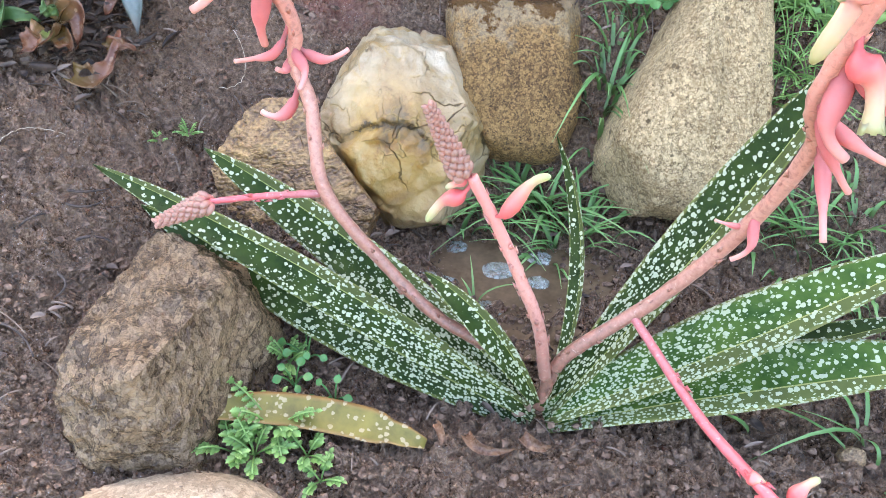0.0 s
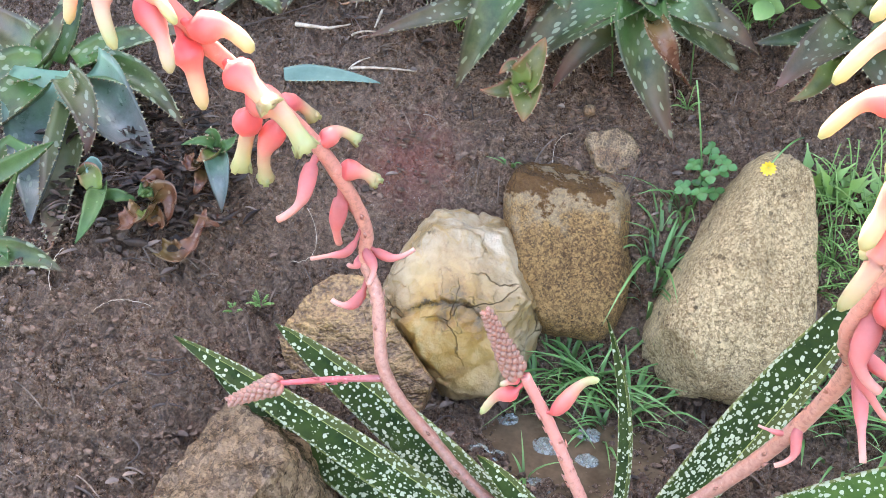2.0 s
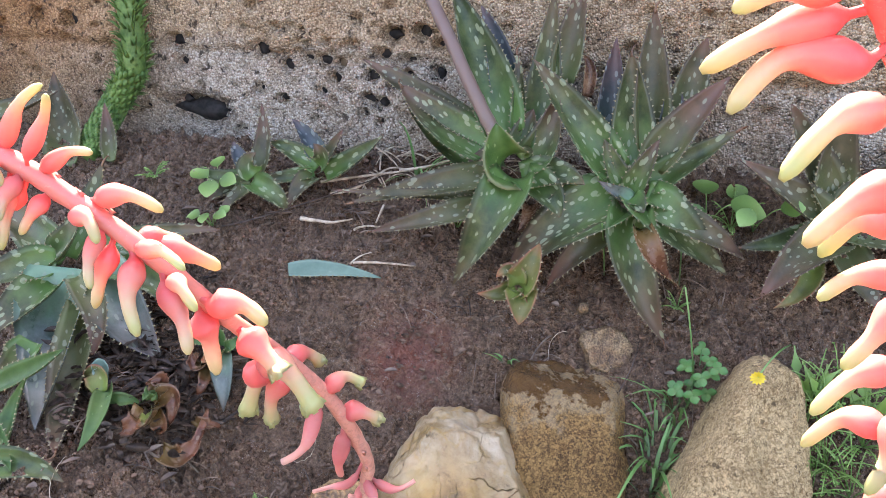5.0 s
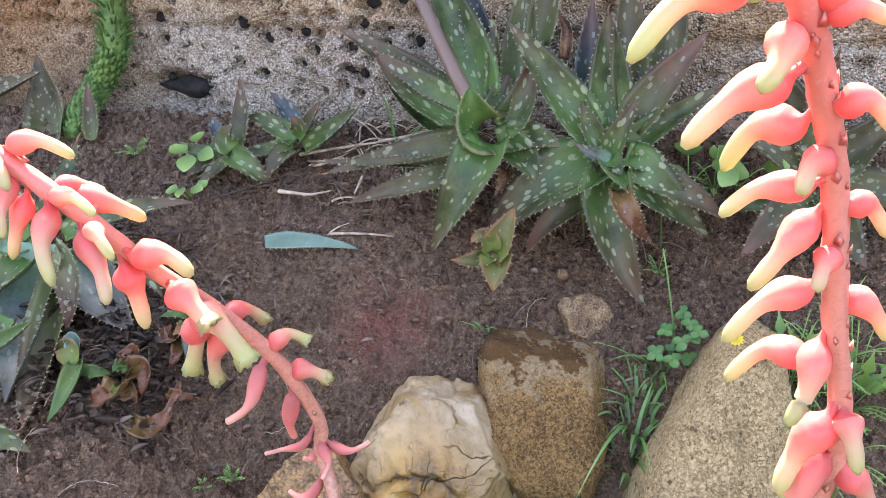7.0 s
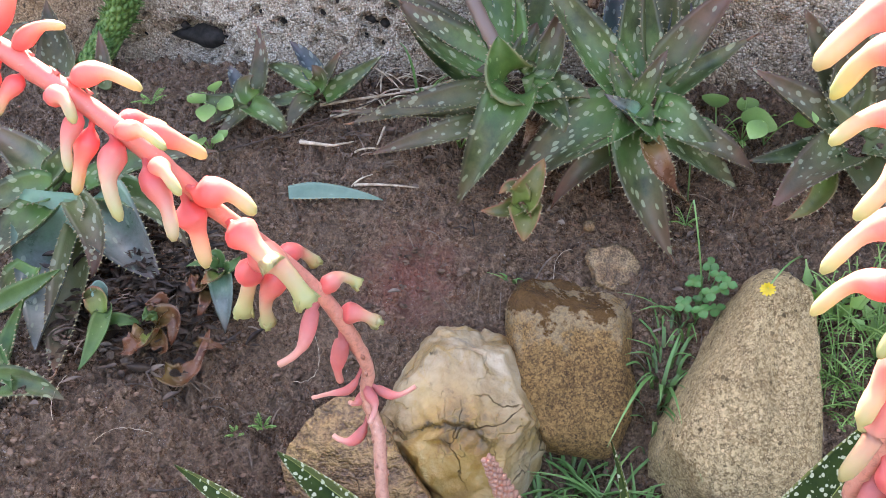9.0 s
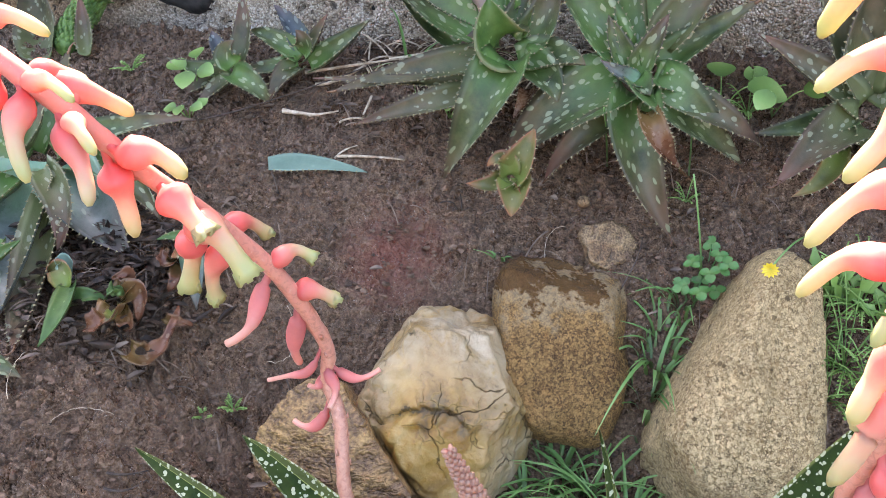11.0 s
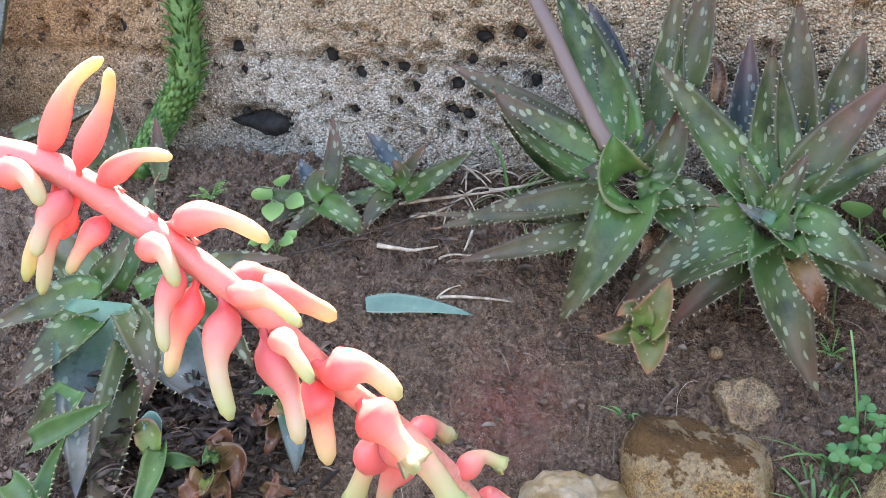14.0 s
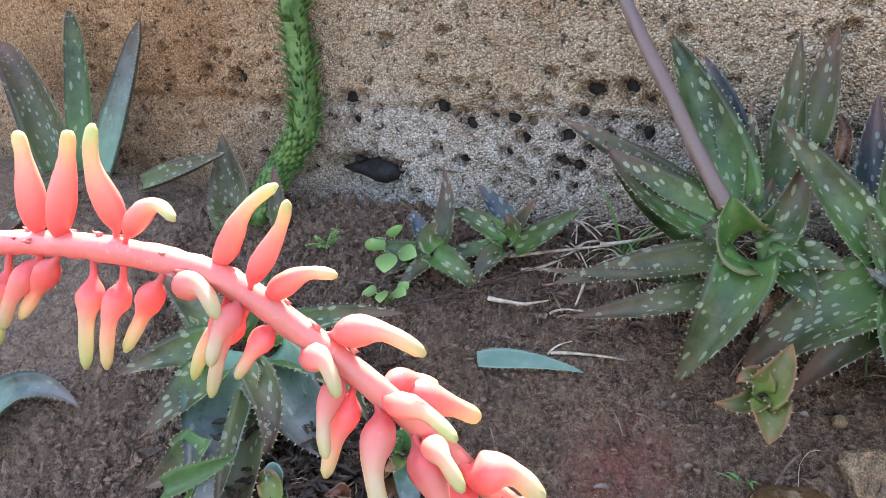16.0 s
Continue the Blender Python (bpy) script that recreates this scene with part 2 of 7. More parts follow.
def granite_mat(name, dark, light, cell, crackle, wet_top=None, rough=(0.5, 0.75), patch=0.5, spots=0.5):
    """Coarse granite: pale and tan minerals, dark wandering grain boundaries, a few dark specks, a wet stained top."""
    mat, n, l, p = nodes_of(name)
    p.inputs["Specular IOR Level"].default_value = 0.35
    c = obj_coords(n)
    nv = n.new("ShaderNodeTexNoise")
    nv.inputs["Scale"].default_value = cell * 0.7
    nv.inputs["Detail"].default_value = 3.0
    l.new(c, nv.inputs["Vector"])
    sc = n.new("ShaderNodeVectorMath")
    sc.operation = "SCALE"
    sc.inputs["Scale"].default_value = 1.6 / cell
    l.new(nv.outputs["Color"], sc.inputs[0])
    w = n.new("ShaderNodeVectorMath")
    w.operation = "ADD"
    l.new(c, w.inputs[0])
    l.new(sc.outputs[0], w.inputs[1])
    v1 = voro(n, l, w.outputs[0], cell)
    tint = n.new("ShaderNodeSeparateColor")
    l.new(v1.outputs["Color"], tint.inputs[0])
    fine = tex_noise(n, l, c, cell * 3.0, 2.0, 0.55)
    big = tex_noise(n, l, c, 24.0, 4.0, 0.6)
    tone = maths(n, l, "ADD", maths(n, l, "MULTIPLY", tint.outputs[0], 0.40), maths(n, l, "MULTIPLY", fine, 0.60))
    tone = maths(n, l, "ADD", tone, maths(n, l, "MULTIPLY", maths(n, l, "SUBTRACT", 0.5, big), patch))
    mid = tuple((x + y) / 2 for x, y in zip(dark, light))
    col = ramp_of(n, l, tone, [(0.22, dark), (0.42, mid), (0.58, light), (0.80, tuple(min(0.85, q * 1.35) for q in light))])
    e = voro(n, l, w.outputs[0], cell * 0.8, "DISTANCE_TO_EDGE")
    line = ramp_of(n, l, e.outputs["Distance"], [(0.0, grey(crackle)), (0.12, grey(0))])
    line = mix(n, l, 1.0, line, ramp_of(n, l, tex_noise(n, l, c, cell * 0.45, 3.0, 0.6), [(0.40, grey(0)), (0.56, grey(1))]), "MULTIPLY")
    col = mix(n, l, line, col, tuple(q * 0.28 for q in dark))
    v = voro(n, l, w.outputs[0], 85.0)
    dots = maths(n, l, "MULTIPLY", maths(n, l, "LESS_THAN", v.outputs["Distance"], 0.20), maths(n, l, "GREATER_THAN", tex_noise(n, l, c, 60.0), 1.0 - spots))
    col = mix(n, l, maths(n, l, "MULTIPLY", dots, 0.8), col, tuple(q * 0.35 for q in dark))
    rr = ramp_of(n, l, big, [(0.3, grey(rough[0])), (0.7, grey(rough[1]))])
    if wet_top:
        z = n.new("ShaderNodeSeparateXYZ")
        l.new(c, z.inputs[0])
        edge = maths(n, l, "ADD", z.outputs["Z"], maths(n, l, "MULTIPLY", maths(n, l, "SUBTRACT", tex_noise(n, l, c, 32.0, 5.0, 0.7), 0.5), 0.12))
        bloom = ramp_of(n, l, edge, [(wet_top[0] - 0.020, grey(0)), (wet_top[0] - 0.004, grey(0.45)), (wet_top[0], grey(0.45)), (wet_top[1], grey(0))])
        col = mix(n, l, bloom, col, (0.46, 0.37, 0.23))
        f = ramp_of(n, l, edge, [(wet_top[0], grey(0)), (wet_top[1], grey(0.9))])
        brown = ramp_of(n, l, fine, [(0.3, tuple(q * 0.55 for q in wet_top[2])), (0.7, tuple(q * 1.5 for q in wet_top[2]))])
        col = mix(n, l, f, col, brown)
        rr = mix(n, l, f, rr, grey(0.18))
    l.new(col, p.inputs["Base Color"])
    l.new(rr, p.inputs["Roughness"])
    h = maths(n, l, "ADD", maths(n, l, "MULTIPLY", fine, 0.6), maths(n, l, "SUBTRACT", maths(n, l, "MULTIPLY", big, 0.8), maths(n, l, "MULTIPLY", line, 0.8)))
    bump_on(n, l, p, h, 0.8, 0.003)
    return mat


def quartz_mat():
    mat, n, l, p = nodes_of("cracked_quartz")
    c = obj_coords(n)
    w = n.new("ShaderNodeVectorMath")
    w.operation = "ADD"
    l.new(c, w.inputs[0])
    nv = n.new("ShaderNodeTexNoise")
    nv.inputs["Scale"].default_value = 26.0
    nv.inputs["Detail"].default_value = 5.0
    l.new(c, nv.inputs["Vector"])
    sc = n.new("ShaderNodeVectorMath")
    sc.operation = "SCALE"
    sc.inputs["Scale"].default_value = 0.055
    l.new(nv.outputs["Color"], sc.inputs[0])
    l.new(sc.outputs[0], w.inputs[1])
    a = tex_noise(n, l, c, 22.0, 7.0, 0.62, 0.6)
    b = tex_noise(n, l, c, 9.0, 4.0, 0.6)
    pale = ramp_of(n, l, a, [(0.34, (0.45, 0.385, 0.275)), (0.47, (0.37, 0.30, 0.19)), (0.58, (0.29, 0.205, 0.095))])
    ochre = ramp_of(n, l, a, [(0.32, (0.42, 0.29, 0.11)), (0.45, (0.36, 0.205, 0.045)), (0.55, (0.25, 0.12, 0.018)), (0.65, (0.07, 0.036, 0.010))])
    # ochre gathers in the broken pocket of the front
    d = n.new("ShaderNodeVectorMath")
    d.operation = "DISTANCE"
    l.new(c, d.inputs[0])
    d.inputs[1].default_value = (0.0155, -0.0690, 0.0120)
    r = maths(n, l, "ADD", d.outputs["Value"], maths(n, l, "MULTIPLY", maths(n, l, "SUBTRACT", b, 0.5), 0.10))
    r = maths(n, l, "ADD", r, maths(n, l, "MULTIPLY", maths(n, l, "SUBTRACT", a, 0.5), 0.10))
    col = mix(n, l, ramp_of(n, l, r, [(0.035, grey(1.0)), (0.055, grey(0.6)), (0.090, grey(0.12))]), pale, ochre)
    k1 = voro(n, l, w.outputs[0], 14.0, "DISTANCE_TO_EDGE")
    k2 = voro(n, l, w.outputs[0], 34.0, "DISTANCE_TO_EDGE")
    e1 = ramp_of(n, l, k1.outputs["Distance"], [(0.0, grey(0.85)), (0.010, grey(0))])
    e2 = ramp_of(n, l, k2.outputs["Distance"], [(0.0, grey(0.7)), (0.009, grey(0))])
    gate = ramp_of(n, l, tex_noise(n, l, c, 30.0), [(0.46, grey(0)), (0.56, grey(1))])
    e2 = mix(n, l, 1.0, e2, gate, "MULTIPLY")
    cracks = mix(n, l, 1.0, e1, e2, "LIGHTEN")
    cracks = mix(n, l, 1.0, cracks, ramp_of(n, l, tex_noise(n, l, c, 17.0), [(0.44, grey(0.0)), (0.62, grey(1))]), "MULTIPLY")
    vein = ramp_of(n, l, k2.outputs["Distance"], [(0.0, grey(0.75)), (0.09, grey(0))])
    vein = mix(n, l, 1.0, vein, ramp_of(n, l, tex_noise(n, l, c, 24.0, 3.0), [(0.44, grey(0)), (0.58, grey(1))]), "MULTIPLY")
    col = mix(n, l, vein, col, (0.36, 0.225, 0.065))
    col = mix(n, l, cracks, col, (0.05, 0.034, 0.016))
    grime = ramp_of(n, l, tex_noise(n, l, c, 130.0, 4.0, 0.65, 0.4), [(0.30, grey(0.75)), (0.44, grey(0))])
    grime = mix(n, l, 1.0, grime, ramp_of(n, l, a, [(0.46, grey(0)), (0.58, grey(1))]), "MULTIPLY")
    col = mix(n, l, grime, col, (0.07, 0.045, 0.018))
    # dark brown band along the broken lip
    own = []
    for ax, size in (((0.968, 0.224, -0.116), 0.0855), ((-0.034, 0.572, 0.819), 0.0933)):
        dot = n.new("ShaderNodeVectorMath")
        dot.operation = "DOT_PRODUCT"
        l.new(c, dot.inputs[0])
        dot.inputs[1].default_value = tuple(q / size for q in ax)
        own.append(dot.outputs["Value"])
    bow = maths(n, l, "MULTIPLY", maths(n, l, "POWER", maths(n, l, "ABSOLUTE", maths(n, l, "ADD", own[0], 0.07)), 2.0), 0.8)
    lip = maths(n, l, "ADD", maths(n, l, "ADD", own[1], bow), maths(n, l, "MULTIPLY", maths(n, l, "SUBTRACT", tex_noise(n, l, c, 60.0, 7.0, 0.7), 0.5), 0.34))
    band = ramp_of(n, l, maths(n, l, "ABSOLUTE", lip), [(0.006, grey(0.95)), (0.022, grey(0.35)), (0.06, grey(0))])
    band = mix(n, l, 1.0, band, ramp_of(n, l, maths(n, l, "ABSOLUTE", maths(n, l, "ADD", own[0], 0.12)), [(0.34, grey(1)), (0.52, grey(0))]), "MULTIPLY")
    col = mix(n, l, band, col, (0.06, 0.036, 0.012))
    l.new(col, p.inputs["Base Color"])
    p.inputs["Roughness"].default_value = 0.42
    p.inputs["Subsurface Weight"].default_value = 0.06
    p.inputs["Subsurface Radius"].default_value = (0.004, 0.003, 0.002)
    h = maths(n, l, "SUBTRACT", maths(n, l, "MULTIPLY", tex_noise(n, l, c, 60.0, 7.0, 0.6), 0.5), cracks)
    bump_on(n, l, p, h, 1.0, 0.008)
    return mat


def leaf_mat(name, dark, light, spot, cell, stretch, size, tip=None, edge=None, gloss=0.35, dense_base=0.0, fine=False):
    """Fleshy leaf: spots in the leaf's own metric coordinates, base to tip."""
    mat, n, l, p = nodes_of(name)
    uv = n.new("ShaderNodeUVMap")
    uv.uv_map = "UVMap"
    un = n.new("ShaderNodeUVMap")
    un.uv_map = "UVN"
    info = n.new("ShaderNodeObjectInfo")
    shift = n.new("ShaderNodeCombineXYZ")
    l.new(maths(n, l, "MULTIPLY", info.outputs["Random"], 3.0), shift.inputs[2])
    l.new(maths(n, l, "MULTIPLY", info.outputs["Random"], 1.7), shift.inputs[1])
    mp = n.new("ShaderNodeVectorMath")
    mp.operation = "MULTIPLY"
    l.new(uv.outputs[0], mp.inputs[0])
    mp.inputs[1].default_value = (1.0 / cell, 1.0 / (cell * stretch), 1.0)
    ad = n.new("ShaderNodeVectorMath")
    ad.operation = "ADD"
    l.new(mp.outputs[0], ad.inputs[0])
    l.new(shift.outputs[0], ad.inputs[1])
    sp = n.new("ShaderNodeSeparateXYZ")
    l.new(un.outputs[0], sp.inputs[0])
    along = sp.outputs["Y"]
    across = maths(n, l, "ABSOLUTE", sp.outputs["X"])
    v = voro(n, l, ad.outputs[0], 1.0, "F1", 0.85)
    wob = tex_noise(n, l, ad.outputs[0], 1.1, 2.0)
    lim = maths(n, l, "ADD", size, maths(n, l, "MULTIPLY", maths(n, l, "SUBTRACT", wob, 0.5), 0.8 * size / 0.3))
    if dense_base:
        lim = maths(n, l, "ADD", lim, maths(n, l, "MULTIPLY", maths(n, l, "SUBTRACT", 0.55, along), dense_base))
    if fine:
        lim = maths(n, l, "SUBTRACT", lim, maths(n, l, "MULTIPLY", maths(n, l, "MAXIMUM", maths(n, l, "SUBTRACT", 0.42, along), 0.0), 0.8))
    edge_w = maths(n, l, "SUBTRACT", lim, v.outputs["Distance"])
    mask = ramp_of(n, l, maths(n, l, "MULTIPLY_ADD", edge_w, 6.0 if fine else 3.2), [(0.40, grey(0)), (0.62, grey(1))])
    mask.node.inputs["Fac"].links[0].from_node.inputs[2].default_value = 0.5
    gate = tex_noise(n, l, ad.outputs[0], 0.22, 3.0, 0.6)
    mask = mix(n, l, 1.0, mask, ramp_of(n, l, gate, [(0.30, grey(0.25)), (0.42, grey(1))]), "MULTIPLY")
    if fine:
        # small dense flecks towards the base, drawn out along it, and a dotted pale rim
        m2 = n.new("ShaderNodeVectorMath")
        m2.operation = "MULTIPLY"
        l.new(ad.outputs[0], m2.inputs[0])
        m2.inputs[1].default_value = (2.3, 1.35, 1.0)
        v2 = voro(n, l, m2.outputs[0], 1.0, "F1", 0.95)
        lim2 = maths(n, l, "ADD", maths(n, l, "MULTIPLY", maths(n, l, "SUBTRACT", 0.82, along), 0.72), maths(n, l, "MULTIPLY", maths(n, l, "SUBTRACT", wob, 0.5), 0.6))
        lim2 = maths(n, l, "MINIMUM", lim2, 0.44)
        d2 = maths(n, l, "MULTIPLY_ADD", maths(n, l, "SUBTRACT", lim2, v2.outputs["Distance"]), 5.0)
        d2.node.inputs[2].default_value = 0.5
        mask = mix(n, l, 1.0, mask, ramp_of(n, l, d2, [(0.4, grey(0)), (0.6, grey(0.9))]), "LIGHTEN")
        rim = maths(n, l, "MULTIPLY", maths(n, l, "GREATER_THAN", across, 0.86), maths(n, l, "LESS_THAN", v2.outputs["Distance"], 0.42))
        mask = mix(n, l, 1.0, mask, rim, "LIGHTEN")
    body = tex_noise(n, l, obj_coords(n), 45.0, 5.0, 0.6)
    streak = tex_noise(n, l, mp.outputs[0], 0.5, 4.0, 0.6)
    col = ramp_of(n, l, body, [(0.35, dark), (0.68, light)])
    col = mix(n, l, ramp_of(n, l, streak, [(0.4, grey(0)), (0.7, grey(0.35))]), col, light)
    if fine:
        # a pale keel line with a lighter olive flank beyond it
        flank = ramp_of(n, l, sp.outputs["X"], [(0.40, grey(0)), (0.46, grey(0.55))])
        col = mix(n, l, flank, col, tuple(q * 0.55 for q in edge))
        keel = maths(n, l, "LESS_THAN", maths(n, l, "ABSOLUTE", maths(n, l, "SUBTRACT", sp.outputs["X"], 0.42)), 0.022)
        col = mix(n, l, maths(n, l, "MULTIPLY", keel, 0.75), col, tuple(q * 1.7 for q in edge))
    if edge:
        col = mix(n, l, ramp_of(n, l, across, [(0.86 if fine else 0.70, grey(0)), (0.95, grey(0.75))]), col, edge)
    if tip and not fine:
        # sun-reddened to a different degree leaf by leaf, in long flushes
        fl = maths(n, l, "MULTIPLY", ramp_of(n, l, streak, [(0.36, grey(0.15)), (0.62, grey(1.0))]), info.outputs["Random"])
        col = mix(n, l, maths(n, l, "MULTIPLY", fl, 0.38), col, (0.085, 0.056, 0.034))
    if tip:
        if not fine:
            heart = maths(n, l, "ADD", along, maths(n, l, "MULTIPLY", maths(n, l, "SUBTRACT", streak, 0.5), 0.5))
            col = mix(n, l, ramp_of(n, l, heart, [(0.05, grey(0.75)), (0.48, grey(0))]), col, tuple(min(0.9, q * w) for q, w in zip(light, (0.95, 1.45, 0.95))))
        f = maths(n, l, "ADD", along, maths(n, l, "MULTIPLY", maths(n, l, "SUBTRACT", body, 0.5), 0.5))
        f = maths(n, l, "ADD", f, maths(n, l, "MULTIPLY", maths(n, l, "SUBTRACT", info.outputs["Random"], 0.5), 0.35))
        col = mix(n, l, ramp_of(n, l, f, [(0.62, grey(0)), (1.02, grey(0.7))]), col, tip)
    col = mix(n, l, maths(n, l, "MULTIPLY", mask, 0.86 if fine else 0.66), col, spot)
    l.new(col, p.inputs["Base Color"])
    p.inputs["Specular IOR Level"].default_value = 0.07 if fine else 0.36
    l.new(ramp_of(n, l, body, [(0.3, grey(gloss)), (0.7, grey(gloss + 0.2))]), p.inputs["Roughness"])
    h = maths(n, l, "ADD", maths(n, l, "MULTIPLY", mask, 0.5), tex_noise(n, l, mp.outputs[0], 6.0, 3.0))
    bump_on(n, l, p, h, 0.22, 0.0012)
    return mat


def along_mat(name, stops, rough=0.45, sss=0.25, mottle=0.25, uvname="UVMap", glow=0.0, speck=None):
    """Colour that runs along a part, mottled."""
    mat, n, l, p = nodes_of(name)
    uv = n.new("ShaderNodeUVMap")
    uv.uv_map = uvname
    s = n.new("ShaderNodeSeparateXYZ")
    l.new(uv.outputs[0], s.inputs[0])
    info = n.new("ShaderNodeObjectInfo")
    a = tex_noise(n, l, obj_coords(n), 260.0, 5.0, 0.6)
    f = maths(n, l, "ADD", s.outputs["Y"], maths(n, l, "MULTIPLY", maths(n, l, "SUBTRACT", a, 0.5), mottle))
    f = maths(n, l, "ADD", f, maths(n, l, "MULTIPLY", maths(n, l, "SUBTRACT", info.outputs["Random"], 0.5), 0.16))
    col = ramp_of(n, l, f, stops)
    if speck:
        sp = tex_noise(n, l, obj_coords(n), 330.0, 3.0, 0.6, 0.5)
        low = ramp_of(n, l, s.outputs["Y"], [(0.35, grey(1)), (0.65, grey(0.15))])
        col = mix(n, l, mix(n, l, 1.0, ramp_of(n, l, sp, [(0.36, grey(0.6)), (0.50, grey(0))]), low, "MULTIPLY"), col, speck)
        col = mix(n, l, ramp_of(n, l, sp, [(0.62, grey(0)), (0.70, grey(0.35))]), col, (0.62, 0.44, 0.35))
    l.new(col, p.inputs["Base Color"])
    p.inputs["Roughness"].default_value = rough
    p.inputs["Subsurface Weight"].default_value = sss
    p.inputs["Subsurface Radius"].default_value = (0.004, 0.0018, 0.0012)
    bump_on(n, l, p, a, 0.25, 0.0006)
    if glow:
        # thin flesh lets the sun through
        tr = n.new("ShaderNodeBsdfTranslucent")
        l.new(col, tr.inputs["Color"])
        ms = n.new("ShaderNodeMixShader")
        ms.inputs[0].default_value = glow
        l.new(p.outputs[0], ms.inputs[1])
        l.new(tr.outputs[0], ms.inputs[2])
        l.new(ms.outputs[0], n["Material Output"].inputs["Surface"])
    return mat


SOIL = soil_mat()
WALL = wall_mat()
QUARTZ = quartz_mat()
PEBBLE_AND_HOLE_DARK = plain_mat("dark_pebble_and_hole_shade", (0.006, 0.006, 0.006), (0.028, 0.026, 0.025), 120.0, (0.6, 0.9), 0.3, 0.001)
BROWN_PEBBLE = plain_mat("brown_pebble", (0.10, 0.075, 0.045), (0.24, 0.19, 0.13), 60.0, (0.5, 0.7), 0.3, 0.001)
GRANITE_BROWN = granite_mat("tan_granite", (0.075, 0.034, 0.008), (0.335, 0.195, 0.066), 560.0, 1.0, (0.072, 0.075, (0.105, 0.052, 0.016)), patch=0.45, spots=0.35)
GRANITE_GREY = granite_mat("speckled_granite", (0.23, 0.145, 0.055), (0.53, 0.390, 0.20), 480.0, 0.85, patch=0.45, spots=0.45)
GRANITE_FRONT = granite_mat("worn_granite", (0.26, 0.18, 0.10), (0.44, 0.33, 0.21), 330.0, 0.35, patch=0.3, spots=0.4)
SLAB = rock_mat("ochre_slate", (0.155, 0.083, 0.030), (0.34, 0.205, 0.075), (0.66, 0.62, 0.78), (0.3, 0.6), 60.0, (1.0, 0.6, 1.6))
ROCK_BROWN = granite_mat("wet_brown_rock", (0.050, 0.028, 0.012), (0.180, 0.120, 0.064), 240.0, 0.35, rough=(0.08, 0.28), patch=1.1, spots=0.25)
OCHRE = rock_mat("ochre_stone", (0.12, 0.075, 0.035), (0.29, 0.20, 0.105), (0.60, 0.45, 0.35), (0.4, 0.7), 110.0, (1.0, 1.0, 1.0), 14.0, 0.004)
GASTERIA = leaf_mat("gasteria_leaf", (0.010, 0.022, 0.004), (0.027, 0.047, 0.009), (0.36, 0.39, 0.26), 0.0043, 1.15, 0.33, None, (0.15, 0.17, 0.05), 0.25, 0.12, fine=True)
# lighter copy for two leaves: light falling on them is put into the colour
GASTERIA_PALE = leaf_mat("gasteria_leaf_lit_tint", (0.016, 0.045, 0.008), (0.060, 0.105, 0.018), (0.36, 0.39, 0.25), 0.0044, 1.15, 0.33, None, (0.17, 0.17, 0.055), 0.25, 0.12, fine=True)
GASTERIA_DEAD = leaf_mat("gasteria_leaf_yellow", (0.085, 0.074, 0.012), (0.19, 0.155, 0.030), (0.40, 0.33, 0.20), 0.0046, 1.1, 0.33, None, (0.26, 0.13, 0.04), 0.4)
ALOE = leaf_mat("aloe_leaf", (0.018, 0.036, 0.012), (0.098, 0.135, 0.048), (0.29, 0.335, 0.20), 0.0060, 2.7, 0.27, (0.13, 0.065, 0.05), (0.05, 0.052, 0.028), 0.30)
ALOE_BROWN = leaf_mat("aloe_leaf_bronzed", (0.034, 0.038, 0.018), (0.105, 0.092, 0.046), (0.26, 0.28, 0.19), 0.0060, 2.1, 0.26, (0.17, 0.08, 0.06), (0.075, 0.055, 0.036), 0.35)
ALOE_BLUE = leaf_mat("aloe_leaf_bluish", (0.024, 0.038, 0.045), (0.070, 0.090, 0.098), (0.22, 0.26, 0.24), 0.0062, 2.0, 0.26, (0.15, 0.08, 0.07), (0.06, 0.055, 0.055), 0.35)
ALOE_GREY = leaf_mat("aloe_leaf_silvery", (0.050, 0.075, 0.060), (0.19, 0.23, 0.21), (0.23, 0.28, 0.21), 0.0062, 3.0, 0.20, (0.12, 0.08, 0.07), (0.05, 0.065, 0.045), 0.25)
ALOE_PUP = leaf_mat("aloe_pup", (0.060, 0.075, 0.022), (0.15, 0.145, 0.045), (0.28, 0.27, 0.13), 0.006, 1.6, 0.14, (0.36, 0.11, 0.055), (0.27, 0.09, 0.05), 0.3)
ALOE_PUP_GREEN = leaf_mat("young_aloe", (0.030, 0.075, 0.018), (0.075, 0.145, 0.040), (0.25, 0.36, 0.16), 0.008, 1.6, 0.10, None, (0.10, 0.16, 0.05), 0.4)
ALOE_HEART = leaf_mat("aloe_leaf_young", (0.035, 0.085, 0.018), (0.085, 0.165, 0.040), (0.20, 0.29, 0.12), 0.0060, 2.0, 0.18, None, (0.20, 0.20, 0.09), 0.3)
ALOE_GLAUCOUS = leaf_mat("aloe_leaf_cut", (0.085, 0.155, 0.115), (0.15, 0.235, 0.175), (0.24, 0.33, 0.26), 0.010, 2.2, 0.12, None, (0.20, 0.30, 0.24), 0.5)
TOOTH = plain_mat("leaf_teeth", (0.16, 0.14, 0.07), (0.33, 0.29, 0.17), 300.0, (0.5, 0.6), 0.1, 0.0003)
DRY = plain_mat("dry_leaf", (0.055, 0.026, 0.016), (0.22, 0.125, 0.07), 60.0, (0.12, 0.4), 0.6, 0.002)
STRAW = plain_mat("dry_straw", (0.26, 0.20, 0.13), (0.55, 0.47, 0.36), 120.0, (0.6, 0.8), 0.2, 0.0005)
TWIG = plain_mat("dark_twig", (0.03, 0.022, 0.018), (0.10, 0.075, 0.06), 160.0, (0.5, 0.8), 0.4, 0.0006)
